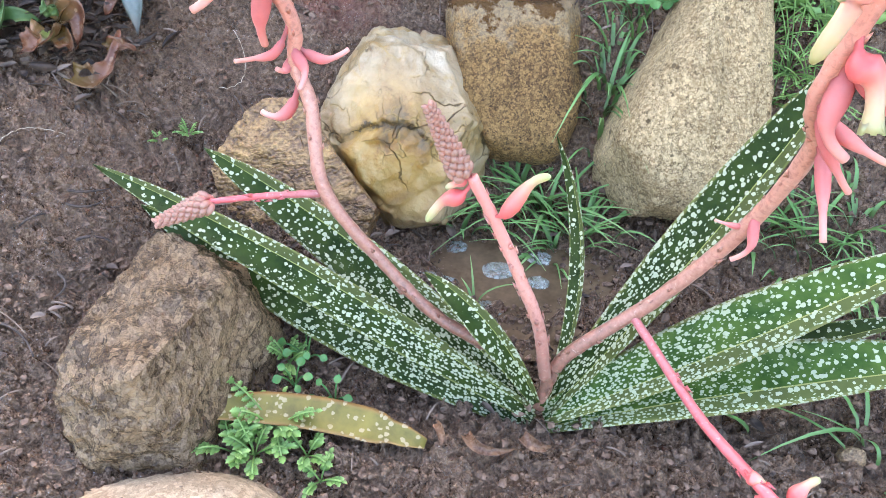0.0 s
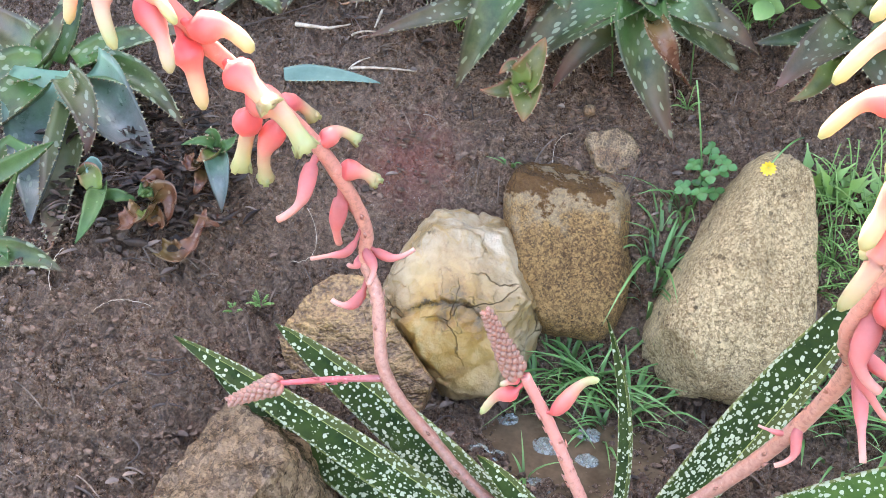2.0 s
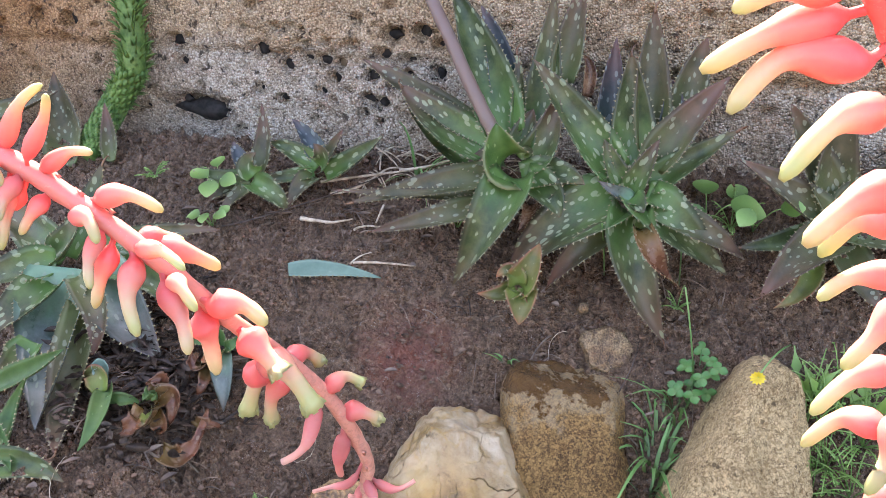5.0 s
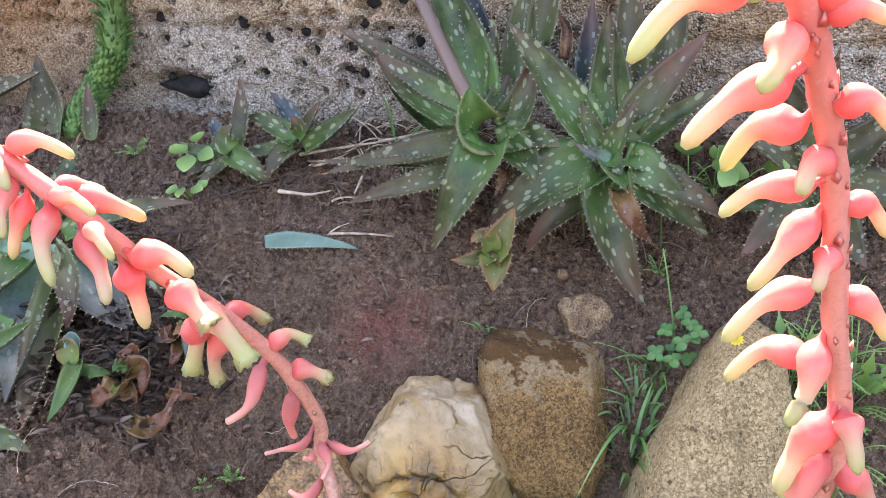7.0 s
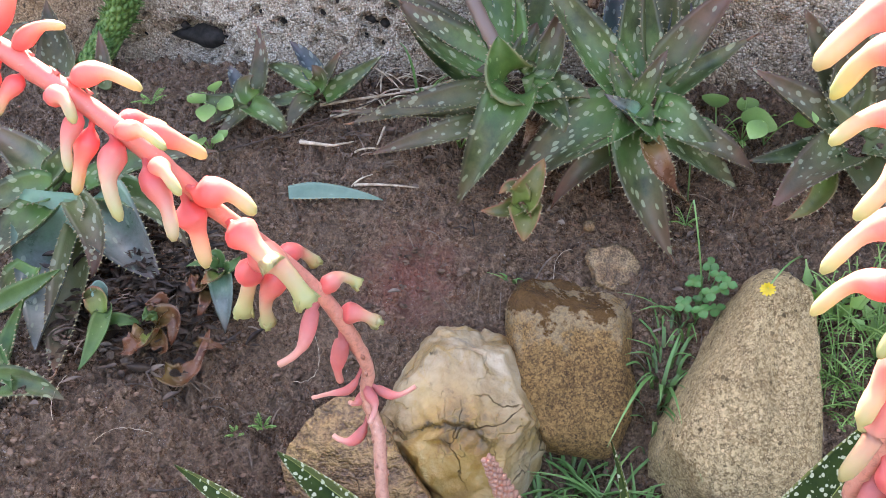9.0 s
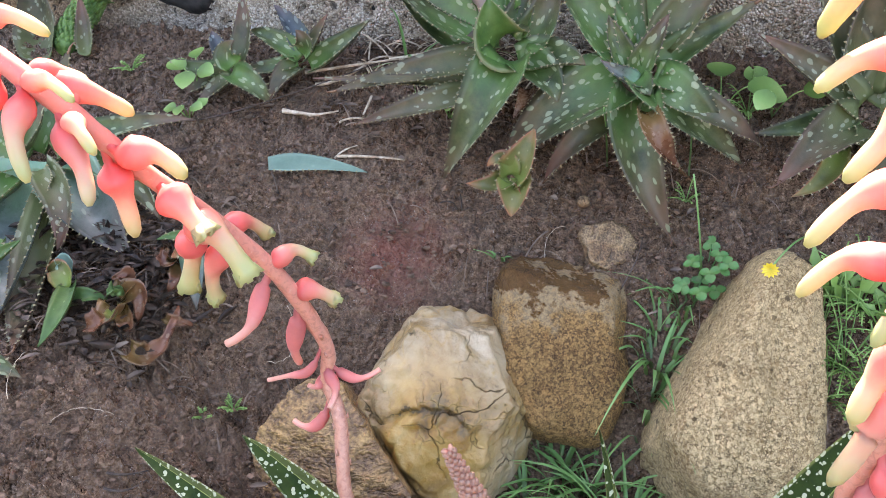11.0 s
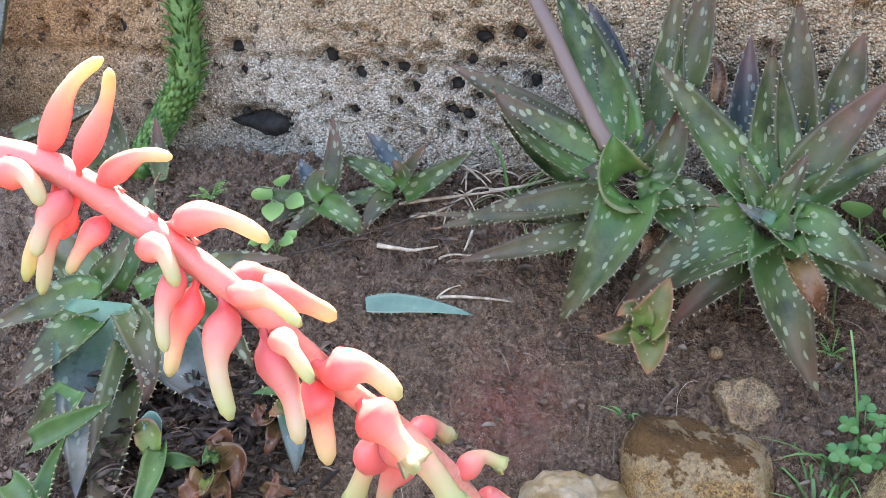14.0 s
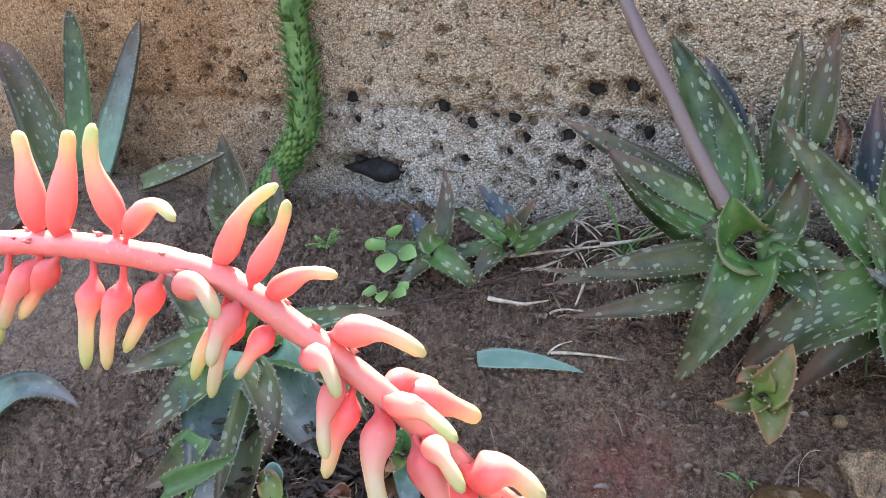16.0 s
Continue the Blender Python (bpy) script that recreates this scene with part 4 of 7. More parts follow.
# ---- leaves ----
def leaf_chunk(b, m, t, width, thick, hint, chan=0.22, prof="aloe", n=20, wave=0.0, seed=0.0):
    path = bez(b, m, t, n)
    length = sum((path[i + 1] - path[i]).length for i in range(n - 1))
    hint = Vector(hint)
    verts, faces, uv, uvn = [], [], [], []
    top = [-1, -0.78, -0.5, -0.22, 0, 0.22, 0.5, 0.78, 1]
    low = [0.8, 0.45, 0, -0.45, -0.8]
    ring = len(top) + len(low)
    edges = ([], [])
    for i, p in enumerate(path):
        s = i / (n - 1)
        tan = (path[min(i + 1, n - 1)] - path[max(i - 1, 0)]).normalized()
        side = tan.cross(hint).normalized()
        up = side.cross(tan).normalized()
        if prof == "aloe":
            w = (0.72 + 0.28 * math.sin(min(s / 0.3, 1) * math.pi / 2)) * max(0.0, 1 - s ** 2) ** 0.9
        elif prof == "strap":
            w = (0.32 + 0.68 * math.sin(min(s / 0.6, 1) * math.pi / 2)) * max(0.0, 1 - s ** 3.4) ** 0.8
        else:
            w = (0.72 + 0.28 * math.sin(min(s / 0.5, 1) * math.pi / 2)) * (1.0 if s < 0.74 else 1 - 0.7 * ((s - 0.74) / 0.26) ** 1.3 - (0.12 if 0.80 < s < 0.88 else 0.0))
        hw = max(0.0004, width / 2 * w)
        wob = wave * noise.noise(Vector((s * 5, seed, 0))) * width
        for u in top:
            fold = 0.22 * hw * max(0.0, 0.45 - abs(u - 0.45)) if prof == "strap" else 0.0
            q = p + side * (u * hw) + up * (chan * hw * (u * u - 0.3) + wob * u + fold)
            verts.append(q)
            uv.append((u * hw, s * length))
            uvn.append((u, s))
        edges[0].append((verts[-len(top)].copy(), -side, tan))
        edges[1].append((verts[-1].copy(), side, tan))
        for u in low:
            q = p + side * (u * hw * 0.97) + up * (chan * hw * (u * u - 0.3) + wob * u - thick * (1 - u * u) * (0.3 + 0.7 * w))
            verts.append(q)
            uv.append((u * hw + 0.31, s * length))
            uvn.append((u, s))
    for i in range(n - 1):
        for k in range(ring):
            k2 = (k + 1) % ring
            faces.append((i * ring + k, i * ring + k2, (i + 1) * ring + k2, (i + 1) * ring + k))
    faces.append(tuple(range(ring - 1, -1, -1)))
    faces.append(tuple(range((n - 1) * ring, n * ring)))
    return verts, faces, uv, uvn, edges, length


def teeth_chunk(edges, length, pitch=0.0068, size=0.0021):
    verts, faces = [], []
    for row in edges:
        n = len(row)
        count = max(4, int(length / pitch))
        for k in range(1, count):
            s = k / count * 0.97 * (n - 1)
            i = min(int(s), n - 2)
            u = s - i
            p = row[i][0].lerp(row[i + 1][0], u)
            out, tan = row[i][1], row[i][2]
            z = size * (0.8 + 0.4 * random.random())
            nrm = out.cross(tan).normalized()
            j = len(verts)
            verts += [p - tan * z * 0.55 - out * 0.0006, p + tan * z * 0.55 - out * 0.0006, p + nrm * z * 0.3 - out * 0.0006, p - nrm * z * 0.3 - out * 0.0006, p + out * z + tan * z * 0.35]
            faces += [(j, j + 2, j + 4), (j + 2, j + 1, j + 4), (j + 1, j + 3, j + 4), (j + 3, j, j + 4)]
    return verts, faces


VIEW = (0.08, -0.62, 0.78)


def add_leaf(plant, b, m, t, width, material, thick=0.004, hint=VIEW, chan=0.8, prof="aloe", teeth=True, wave=0.03, label="", name="leaf", n=20):
    b, m, t = local(plant, (b, m, t))
    seed = len(plant.children) * 1.7
    v, f, uv, uvn, edges, length = leaf_chunk(b, m, t, width, thick, hint, chan, prof, n, wave, seed)
    ob = part(name, mesh_data(name, v, f, material, uv, uvn), plant, label)
    if teeth and length > 0.09 and len(plant.children) % 2 == 0:
        # withered hooked tip
        e, tan = Vector(t), (Vector(t) - Vector(m)).normalized()
        sd = tan.cross(Vector((0, 0, 1))).normalized() * (1 if seed % 2 else -1)
        path = [e - tan * 0.006, e, e + tan * 0.004 + sd * 0.002, e + tan * 0.006 + sd * 0.005 + Vector((0, 0, 0.001)), e + tan * 0.004 + sd * 0.008]
        wv, wf, wu = tube(smooth_path(path, 12), [0.0016 - 0.00011 * i for i in range(12)], 6, 0.3, seed)
        part("withered_tip", mesh_data("withered_tip", wv, wf, DRY, wu), ob, "shrivelled brown tip")
    if teeth:
        tv, tf = teeth_chunk(edges, length)
        part("marginal_teeth", mesh_data("marginal_teeth", tv, tf, TOOTH, smooth=False), ob)
    return ob


# ---- flowers ----
def flower_mesh(a, t, droop, scale=1.0, old=False, seed=0, lipped=False):
    """A nodding tube on a thin stalk: swollen at the base, narrowed, then lipped."""
    a, t = Vector(a), Vector(t)
    d = t - a
    mid = a + d * 0.45 + Vector((0, 0, droop * d.length))
    path = bez(a, mid, t, 26)
    side = d.cross(Vector((0, 0, 1))).normalized()
    bow = (math.sin(seed * 2.3) * 0.05, 0.06 + 0.04 * math.sin(seed * 1.7))
    for i in range(26):
        s = i / 25
        path[i] = path[i] + side * (bow[0] * d.length * math.sin(math.pi * 2 * s)) - Vector((0, 0, bow[1] * d.length * math.sin(math.pi * 2 * s) * (0.5 if old else 1.0)))
        if old and s > 0.5:
            path[i] = path[i] + (side * math.copysign(1.0, math.sin(seed * 5.1)) + Vector((0, 0, 0.8))) * (0.7 * d.length * (s - 0.5) ** 2)
    radii = []
    for i in range(26):
        s = i / 25
        if s < 0.22:
            r = 0.0011 + 0.0004 * s
        elif old:
            q = (s - 0.14) / 0.86
            r = 0.0011 + 0.0011 * math.sin(min(1, q / 0.7) * math.pi) + 0.0005 * (1 - q)
        else:
            q = (s - 0.22) / 0.78
            r = float(np.interp(q, (0, 0.05, 0.15, 0.28, 0.42, 0.54, 0.66, 0.86, 0.96, 1), (0.0012, 0.0026, 0.0041, 0.0047, 0.0043, 0.0033, 0.0025, 0.0024, 0.0029 if lipped else 0.0019, 0.0034 if lipped else 0.0008)))
        radii.append(r * scale)
    v, f, uv = tube(path, radii, 12, 0.05, seed)
    if lipped:
        end, tan = path[-1], (path[-1] - path[-3]).normalized()
        x = tan.cross(Vector((0.3, 0.1, 0.9))).normalized()
        y = tan.cross(x)
        for k in range(6):
            an = k * math.pi / 3 + seed
            o = x * math.cos(an) + y * math.sin(an)
            j = len(v)
            r = (0.0021 + 0.0006 * math.sin(k * 2.7 + seed)) * scale
            sd = tan.cross(o) * r * 0.5
            frill = 1.15
            v += [end + o * r - sd * 1.2 - tan * r, end + o * r + sd * 1.2 - tan * r, end + o * r * 1.3 * frill + sd * 0.8 + tan * r * 0.3, end + o * r * 1.3 * frill - sd * 0.8 + tan * r * 0.3, end + o * r * 0.7 + tan * r * 0.2]
            uv += [(0, 0.92), (0, 0.92), (0, 1.05), (0, 1.05), (0, 1.0)]
            f += [(j, j + 1, j + 2, j + 3), (j, j + 4, j + 1), (j + 1, j + 4, j + 2), (j + 4, j + 3, j + 2), (j, j + 3, j + 4)]
    return v, f, uv


STEM_PATHS = {}


def add_flower(stem, plant, a, t, droop=0.12, scale=1.0, old=False, snap=True, lipped=False):
    seed = len(stem.children)
    a, t = local(plant, (a, t))
    if snap:
        # every stalk springs from the axis of its stem
        p = min(STEM_PATHS[stem.name], key=lambda q: (q - a).length)
        t = t + (p - a) * 0.7
        a = p
        longest = 0.07 if a.z < 0.42 else 0.052
        if (t - a).length > longest:
            t = a + (t - a).normalized() * longest
    v, f, uv = flower_mesh(a, t, droop, scale, old, seed, lipped)
    return part("flower", mesh_data("flower", v, f, FLOWER_OLD if old else FLOWER, uv), stem, "withered curled pink flower" if old else "")


def add_stem(plant, pts, r0, r1, material, n=60, name="flower_stem", label="", sides=12, bracts=0, parent=None):
    path = smooth_path(local(plant, pts), n)
    radii = [r0 + (r1 - r0) * (i / (n - 1)) for i in range(n)]
    v, f, uv = tube(path, radii, sides, 0.22, len(plant.children))
    rnd = random.Random(len(plant.children))
    for k in range(bracts * 2):
        i = rnd.randint(4, n - 4)
        tan = (path[i + 1] - path[i - 1]).normalized()
        o = tan.cross(Vector((rnd.uniform(-1, 1), rnd.uniform(-1, 1), rnd.uniform(-1, 1)))).normalized()
        s = tan.cross(o)
        p = path[i] + o * radii[i] * 0.9
        j = len(v)
        z = rnd.uniform(0.5, 1.1)
        v += [p - s * 0.0020 * z, p + s * 0.0020 * z, p + o * 0.0022 * z + tan * 0.0055 * z, p + o * 0.0021 * z - tan * 0.0012]
        uv += [(0, i / n)] * 4
        f += [(j, j + 1, j + 2), (j, j + 3, j + 1), (j + 3, j + 2, j + 1), (j, j + 2, j + 3)]
    ob = part(name, mesh_data(name, v, f, material, uv), parent or plant, label)
    STEM_PATHS[ob.name] = path
    return ob


def add_bud_cone(plant, parent, a, b, r, count):
    """Tight spiral of small buds."""
    a, b = local(plant, (a, b))
    axis = (b - a).normalized()
    x = axis.cross(Vector((0.2, 0.3, 0.9))).normalized()
    y = axis.cross(x)
    base, tri = ico(2)
    chunks = []
    for k in range(count):
        s = k / (count - 1)
        an = k * 2.39996
        rr = r * (1 - 0.72 * s) ** 0.75
        out = x * math.cos(an) + y * math.sin(an)
        c = a + (b - a) * s + out * rr * 0.8
        size = r * (0.42 - 0.20 * s)
        d = (out * 0.75 + axis * 0.66).normalized()
        e = d.cross(axis).normalized()
        g = d.cross(e)
        v = [c + (d * p[0] * 1.7 + e * p[1] + g * p[2]) * size for p in base]
        chunks.append((v, tri, [(0, 0.5 + 0.5 * p[0]) for p in base]))
    v, f, uv = merge(chunks)
    part("bud_cone", mesh_data("bud_cone", v, f, BUD, uv), parent, "tight cone of unopened pinkish brown buds")


# ---- the spotted plant with its flower stems ----
gasteria = thing("gasteria_plant", (0.1771, -0.2465, -0.0181), "spotted dark green gasteria with pink flower stems", "plant")
add_leaf(gasteria, (0.1779, -0.2475, -0.0114), (0.0142, -0.2465, 0.0774), (-0.1866, -0.1985, 0.1144), 0.0319, GASTERIA, 0.010, VIEW, 0.30, "strap", False)
add_leaf(gasteria, (0.1764, -0.2481, -0.0194), (0.0221, -0.2410, 0.0439), (-0.1554, -0.1953, 0.0798), 0.0473, GASTERIA, 0.010, (0.0, -0.8, 0.6), 0.22, "strap", False)
add_leaf(gasteria, (0.1768, -0.2434, -0.0068), (0.0409, -0.2087, 0.0667), (-0.1088, -0.1639, 0.1214), 0.0420, GASTERIA, 0.010, VIEW, 0.3, "strap", False)
add_leaf(gasteria, (0.1782, -0.2485, 0.0026), (0.1386, -0.2480, 0.0665), (0.0875, -0.2216, 0.0858), 0.0212, GASTERIA, 0.008, VIEW, 0.4, "strap", False)
add_leaf(gasteria, (0.1834, -0.2486, 0.0011), (0.1898, -0.1604, 0.0653), (0.1512, -0.0350, 0.0995), 0.0137, GASTERIA, 0.008, (-0.35, -0.6, 0.7), 0.35, "strap", False)
add_leaf(gasteria, (0.1857, -0.2413, -0.0099), (0.2686, -0.1827, 0.1295), (0.3359, -0.1424, 0.2556), 0.0415, GASTERIA, 0.010, (-0.3, -0.55, 0.75), 0.25, "strap", False)
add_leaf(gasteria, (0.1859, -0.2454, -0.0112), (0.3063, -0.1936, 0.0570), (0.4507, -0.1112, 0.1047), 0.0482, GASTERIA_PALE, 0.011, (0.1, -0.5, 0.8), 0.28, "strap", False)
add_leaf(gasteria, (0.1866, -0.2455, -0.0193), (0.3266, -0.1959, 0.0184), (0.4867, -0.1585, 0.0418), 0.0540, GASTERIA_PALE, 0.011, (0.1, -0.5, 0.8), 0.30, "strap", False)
add_leaf(gasteria, (0.1872, -0.2369, -0.0175), (0.3010, -0.1735, 0.0049), (0.4580, -0.0998, 0.0243), 0.0310, GASTERIA, 0.009, (0.1, -0.6, 0.7), 0.25, "strap", False)
add_leaf(gasteria, (0.1862, -0.2365, -0.0169), (0.2214, -0.2077, 0.0354), (0.2629, -0.1734, 0.0763), 0.0236, GASTERIA, 0.008, (-0.3, -0.55, 0.75), 0.3, "strap", False)
add_leaf(gasteria, (0.1752, -0.2414, -0.0193), (0.1234, -0.2302, 0.0221), (0.0559, -0.2095, 0.0472), 0.0270, GASTERIA, 0.008, VIEW, 0.3, "strap", False)
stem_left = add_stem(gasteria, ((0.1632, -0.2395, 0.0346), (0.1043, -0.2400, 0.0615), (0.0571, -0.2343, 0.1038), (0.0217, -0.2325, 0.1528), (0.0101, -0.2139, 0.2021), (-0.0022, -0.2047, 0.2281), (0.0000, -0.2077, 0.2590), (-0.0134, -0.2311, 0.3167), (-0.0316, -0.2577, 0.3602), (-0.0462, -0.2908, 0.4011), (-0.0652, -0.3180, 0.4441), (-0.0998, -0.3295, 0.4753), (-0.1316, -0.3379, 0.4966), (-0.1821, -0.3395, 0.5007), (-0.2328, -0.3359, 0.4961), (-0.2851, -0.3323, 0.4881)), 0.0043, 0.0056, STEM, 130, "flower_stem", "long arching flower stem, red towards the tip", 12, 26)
branch = add_stem(gasteria, ((0.0191, -0.2332, 0.1492), (-0.0126, -0.2471, 0.1508), (-0.0503, -0.2641, 0.1503)), 0.0026, 0.0020, STEM_RED, 20, "side_branch", "thin red side branch", 10, 3, stem_left)
add_bud_cone(gasteria, stem_left, (-0.0475, -0.2631, 0.1507), (-0.0782, -0.2820, 0.1400), 0.0066, 80)
stem_mid = add_stem(gasteria, ((0.1822, -0.2420, 0.0259), (0.1740, -0.2446, 0.0766), (0.1590, -0.2477, 0.1193), (0.1438, -0.2501, 0.1579), (0.1265, -0.2534, 0.1953)), 0.0046, 0.0036, STEM_YOUNG, 60, "flower_stem", "short young flower stem with a bud cone", 12, 20)
add_bud_cone(gasteria, stem_mid, (0.1207, -0.2539, 0.1965), (0.1020, -0.2598, 0.2431), 0.0068, 110)
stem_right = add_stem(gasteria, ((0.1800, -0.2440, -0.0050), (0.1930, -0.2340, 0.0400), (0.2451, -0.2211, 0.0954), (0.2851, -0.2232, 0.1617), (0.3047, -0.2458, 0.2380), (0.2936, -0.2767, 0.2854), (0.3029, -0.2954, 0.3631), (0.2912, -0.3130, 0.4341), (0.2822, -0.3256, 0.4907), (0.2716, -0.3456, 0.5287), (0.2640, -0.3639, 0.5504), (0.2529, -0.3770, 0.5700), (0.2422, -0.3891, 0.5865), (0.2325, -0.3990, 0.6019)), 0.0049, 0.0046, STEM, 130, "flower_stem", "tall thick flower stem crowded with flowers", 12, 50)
red_branch = add_stem(gasteria, ((0.2333, -0.2227, 0.0827), (0.2603, -0.2571, 0.0729), (0.2857, -0.2898, 0.0655), (0.3071, -0.3168, 0.0663), (0.3224, -0.3374, 0.0687), (0.3295, -0.3436, 0.0669)), 0.0030, 0.0040, STEM_RED, 40, "side_branch", "bright red side branch", 10, 8, stem_right)
add_flower(stem_right, gasteria, (0.3083, -0.3249, 0.0721), (0.3207, -0.3323, 0.0674), 0.02, 0.95, False, False)
add_flower(stem_right, gasteria, (0.3203, -0.3293, 0.0631), (0.3201, -0.3423, 0.0557), 0.02, 1.02, False, False)
add_flower(stem_right, gasteria, (0.3311, -0.3321, 0.0563), (0.3497, -0.3202, 0.0725), 0.02, 1.09, False, False)
add_flower(stem_mid, gasteria, (0.1382, -0.2511, 0.1704), (0.1722, -0.2511, 0.2024), -0.06, 1.11)
add_flower(stem_mid, gasteria, (0.1277, -0.2532, 0.1928), (0.1001, -0.2592, 0.1611), 0.02, 1.19)
add_flower(stem_mid, gasteria, (0.1270, -0.2533, 0.1943), (0.1126, -0.2593, 0.1877), 0.02, 0.84)
add_flower(stem_left, gasteria, (-0.0772, -0.3236, 0.4571), (-0.0579, -0.3470, 0.4080), 0.02, 1.46)
add_flower(stem_left, gasteria, (-0.0614, -0.3148, 0.4383), (-0.0395, -0.3313, 0.3975), 0.02, 1.51)
add_flower(stem_left, gasteria, (-0.0527, -0.3028, 0.4187), (-0.0449, -0.2996, 0.3545), 0.02, 1.89)
add_flower(stem_left, gasteria, (-0.0357, -0.2663, 0.3714), (-0.0678, -0.2475, 0.3004), 0.02, 1.95, lipped=True)
add_flower(stem_left, gasteria, (-0.0304, -0.2557, 0.3574), (-0.0515, -0.2418, 0.3003), 0.02, 1.70, lipped=True)
add_flower(stem_left, gasteria, (-0.0442, -0.2868, 0.3958), (-0.0125, -0.2908, 0.3708), 0.02, 2.12, lipped=True)
add_flower(stem_left, gasteria, (-0.0398, -0.2766, 0.3836), (0.0008, -0.2766, 0.3408), 0.02, 2.14, lipped=True)
add_flower(stem_left, gasteria, (-0.0540, -0.3050, 0.4221), (-0.0184, -0.2930, 0.4013), 0.05, 1.87)
add_flower(stem_left, gasteria, (-0.0707, -0.3211, 0.4509), (-0.0474, -0.2803, 0.4229), 0.05, 1.65)
add_flower(stem_left, gasteria, (-0.0317, -0.2579, 0.3605), (-0.0260, -0.2181, 0.3354), 0.05, 1.46, lipped=True)
add_flower(stem_left, gasteria, (-0.0199, -0.2404, 0.3339), (0.0012, -0.2154, 0.3238), 0.04, 1.37, lipped=True)
add_flower(stem_left, gasteria, (-0.0102, -0.2260, 0.3059), (0.0112, -0.2087, 0.2909), 0.04, 1.58, lipped=True)
add_flower(stem_left, gasteria, (-0.0151, -0.2337, 0.3219), (-0.0267, -0.2616, 0.2731), 0.02, 2.15, True)
add_flower(stem_left, gasteria, (-0.0072, -0.2210, 0.2944), (-0.0195, -0.2206, 0.2314), 0.02, 2.36, True)
add_flower(stem_left, gasteria, (-0.0001, -0.2079, 0.2597), (-0.0342, -0.2199, 0.2285), -0.25, 1.28, True)
add_flower(stem_left, gasteria, (-0.0021, -0.2041, 0.2362), (-0.0134, -0.2101, 0.2230), -0.35, 1.48, True)
add_flower(stem_left, gasteria, (-0.0015, -0.2041, 0.2392), (0.0314, -0.2001, 0.2310), -0.15, 1.46, True)
add_flower(stem_left, gasteria, (0.0009, -0.2065, 0.2198), (-0.0260, -0.2165, 0.1848), -0.25, 1.71, True)
add_flower(stem_left, gasteria, (-0.0006, -0.2043, 0.2434), (0.0106, -0.2163, 0.2128), 0.02, 1.64, True)
add_flower(stem_left, gasteria, (-0.0882, -0.3265, 0.4664), (-0.0813, -0.3465, 0.4352), 0.02, 1.06)
add_flower(stem_left, gasteria, (-0.0785, -0.3240, 0.4584), (-0.0887, -0.3368, 0.4184), 0.02, 1.31)
add_flower(stem_left, gasteria, (-0.1015, -0.3300, 0.4767), (-0.0793, -0.3400, 0.4581), 0.02, 1.23)
add_flower(stem_left, gasteria, (-0.0990, -0.3293, 0.4747), (-0.0550, -0.3199, 0.4716), 0.14, 1.34)
add_flower(stem_left, gasteria, (-0.0772, -0.3236, 0.4571), (-0.0630, -0.2951, 0.4444), 0.04, 1.24)
add_flower(stem_left, gasteria, (-0.0758, -0.3231, 0.4559), (-0.0347, -0.3331, 0.4470), 0.02, 1.11)
add_flower(stem_left, gasteria, (-0.0632, -0.3164, 0.4413), (-0.0373, -0.3264, 0.4222), 0.02, 1.22)
add_flower(stem_left, gasteria, (-0.1083, -0.3322, 0.4824), (-0.1222, -0.3442, 0.4586), 0.02, 1.05)
add_flower(stem_left, gasteria, (-0.1242, -0.3367, 0.4936), (-0.1241, -0.3567, 0.4700), 0.02, 1.13)
add_flower(stem_left, gasteria, (-0.2301, -0.3361, 0.4964), (-0.2321, -0.3361, 0.5448), 0, 1.32)
add_flower(stem_left, gasteria, (-0.2167, -0.3372, 0.4981), (-0.1976, -0.3372, 0.5512), 0, 1.30)
add_flower(stem_left, gasteria, (-0.1806, -0.3395, 0.5007), (-0.1762, -0.3435, 0.5527), 0, 1.19)
add_flower(stem_left, gasteria, (-0.1787, -0.3395, 0.5007), (-0.1365, -0.3515, 0.5218), 0.2, 1.00)
add_flower(stem_left, gasteria, (-0.1508, -0.3393, 0.4999), (-0.1218, -0.3493, 0.4853), 0.02, 1.35)
add_flower(stem_left, gasteria, (-0.1414, -0.3388, 0.4988), (-0.0985, -0.3328, 0.5376), -0.04, 1.02)
add_flower(stem_left, gasteria, (-0.1193, -0.3356, 0.4909), (-0.0894, -0.3461, 0.5332), 0, 0.93)
add_flower(stem_left, gasteria, (-0.1193, -0.3356, 0.4909), (-0.0835, -0.3296, 0.5011), 0.04, 1.01)
add_flower(stem_left, gasteria, (-0.2555, -0.3343, 0.4928), (-0.2690, -0.3443, 0.4359), 0.02, 1.49)
add_flower(stem_left, gasteria, (-0.2301, -0.3361, 0.4964), (-0.2534, -0.3461, 0.4562), 0.02, 1.32)
add_flower(stem_left, gasteria, (-0.2110, -0.3377, 0.4988), (-0.2467, -0.3417, 0.4600), 0.02, 1.26)
add_flower(stem_left, gasteria, (-0.1977, -0.3388, 0.5001), (-0.1992, -0.3508, 0.4500), 0.02, 1.28)
add_flower(stem_left, gasteria, (-0.1747, -0.3396, 0.5007), (-0.1885, -0.3496, 0.4422), 0.02, 1.23)
add_flower(stem_left, gasteria, (-0.1547, -0.3394, 0.5002), (-0.1885, -0.3434, 0.4505), 0.02, 1.23)
add_flower(stem_left, gasteria, (-0.1269, -0.3372, 0.4949), (-0.1320, -0.3492, 0.4512), 0.02, 1.13)
add_flower(stem_left, gasteria, (-0.1170, -0.3350, 0.4893), (-0.1592, -0.3390, 0.4361), 0.02, 1.22)
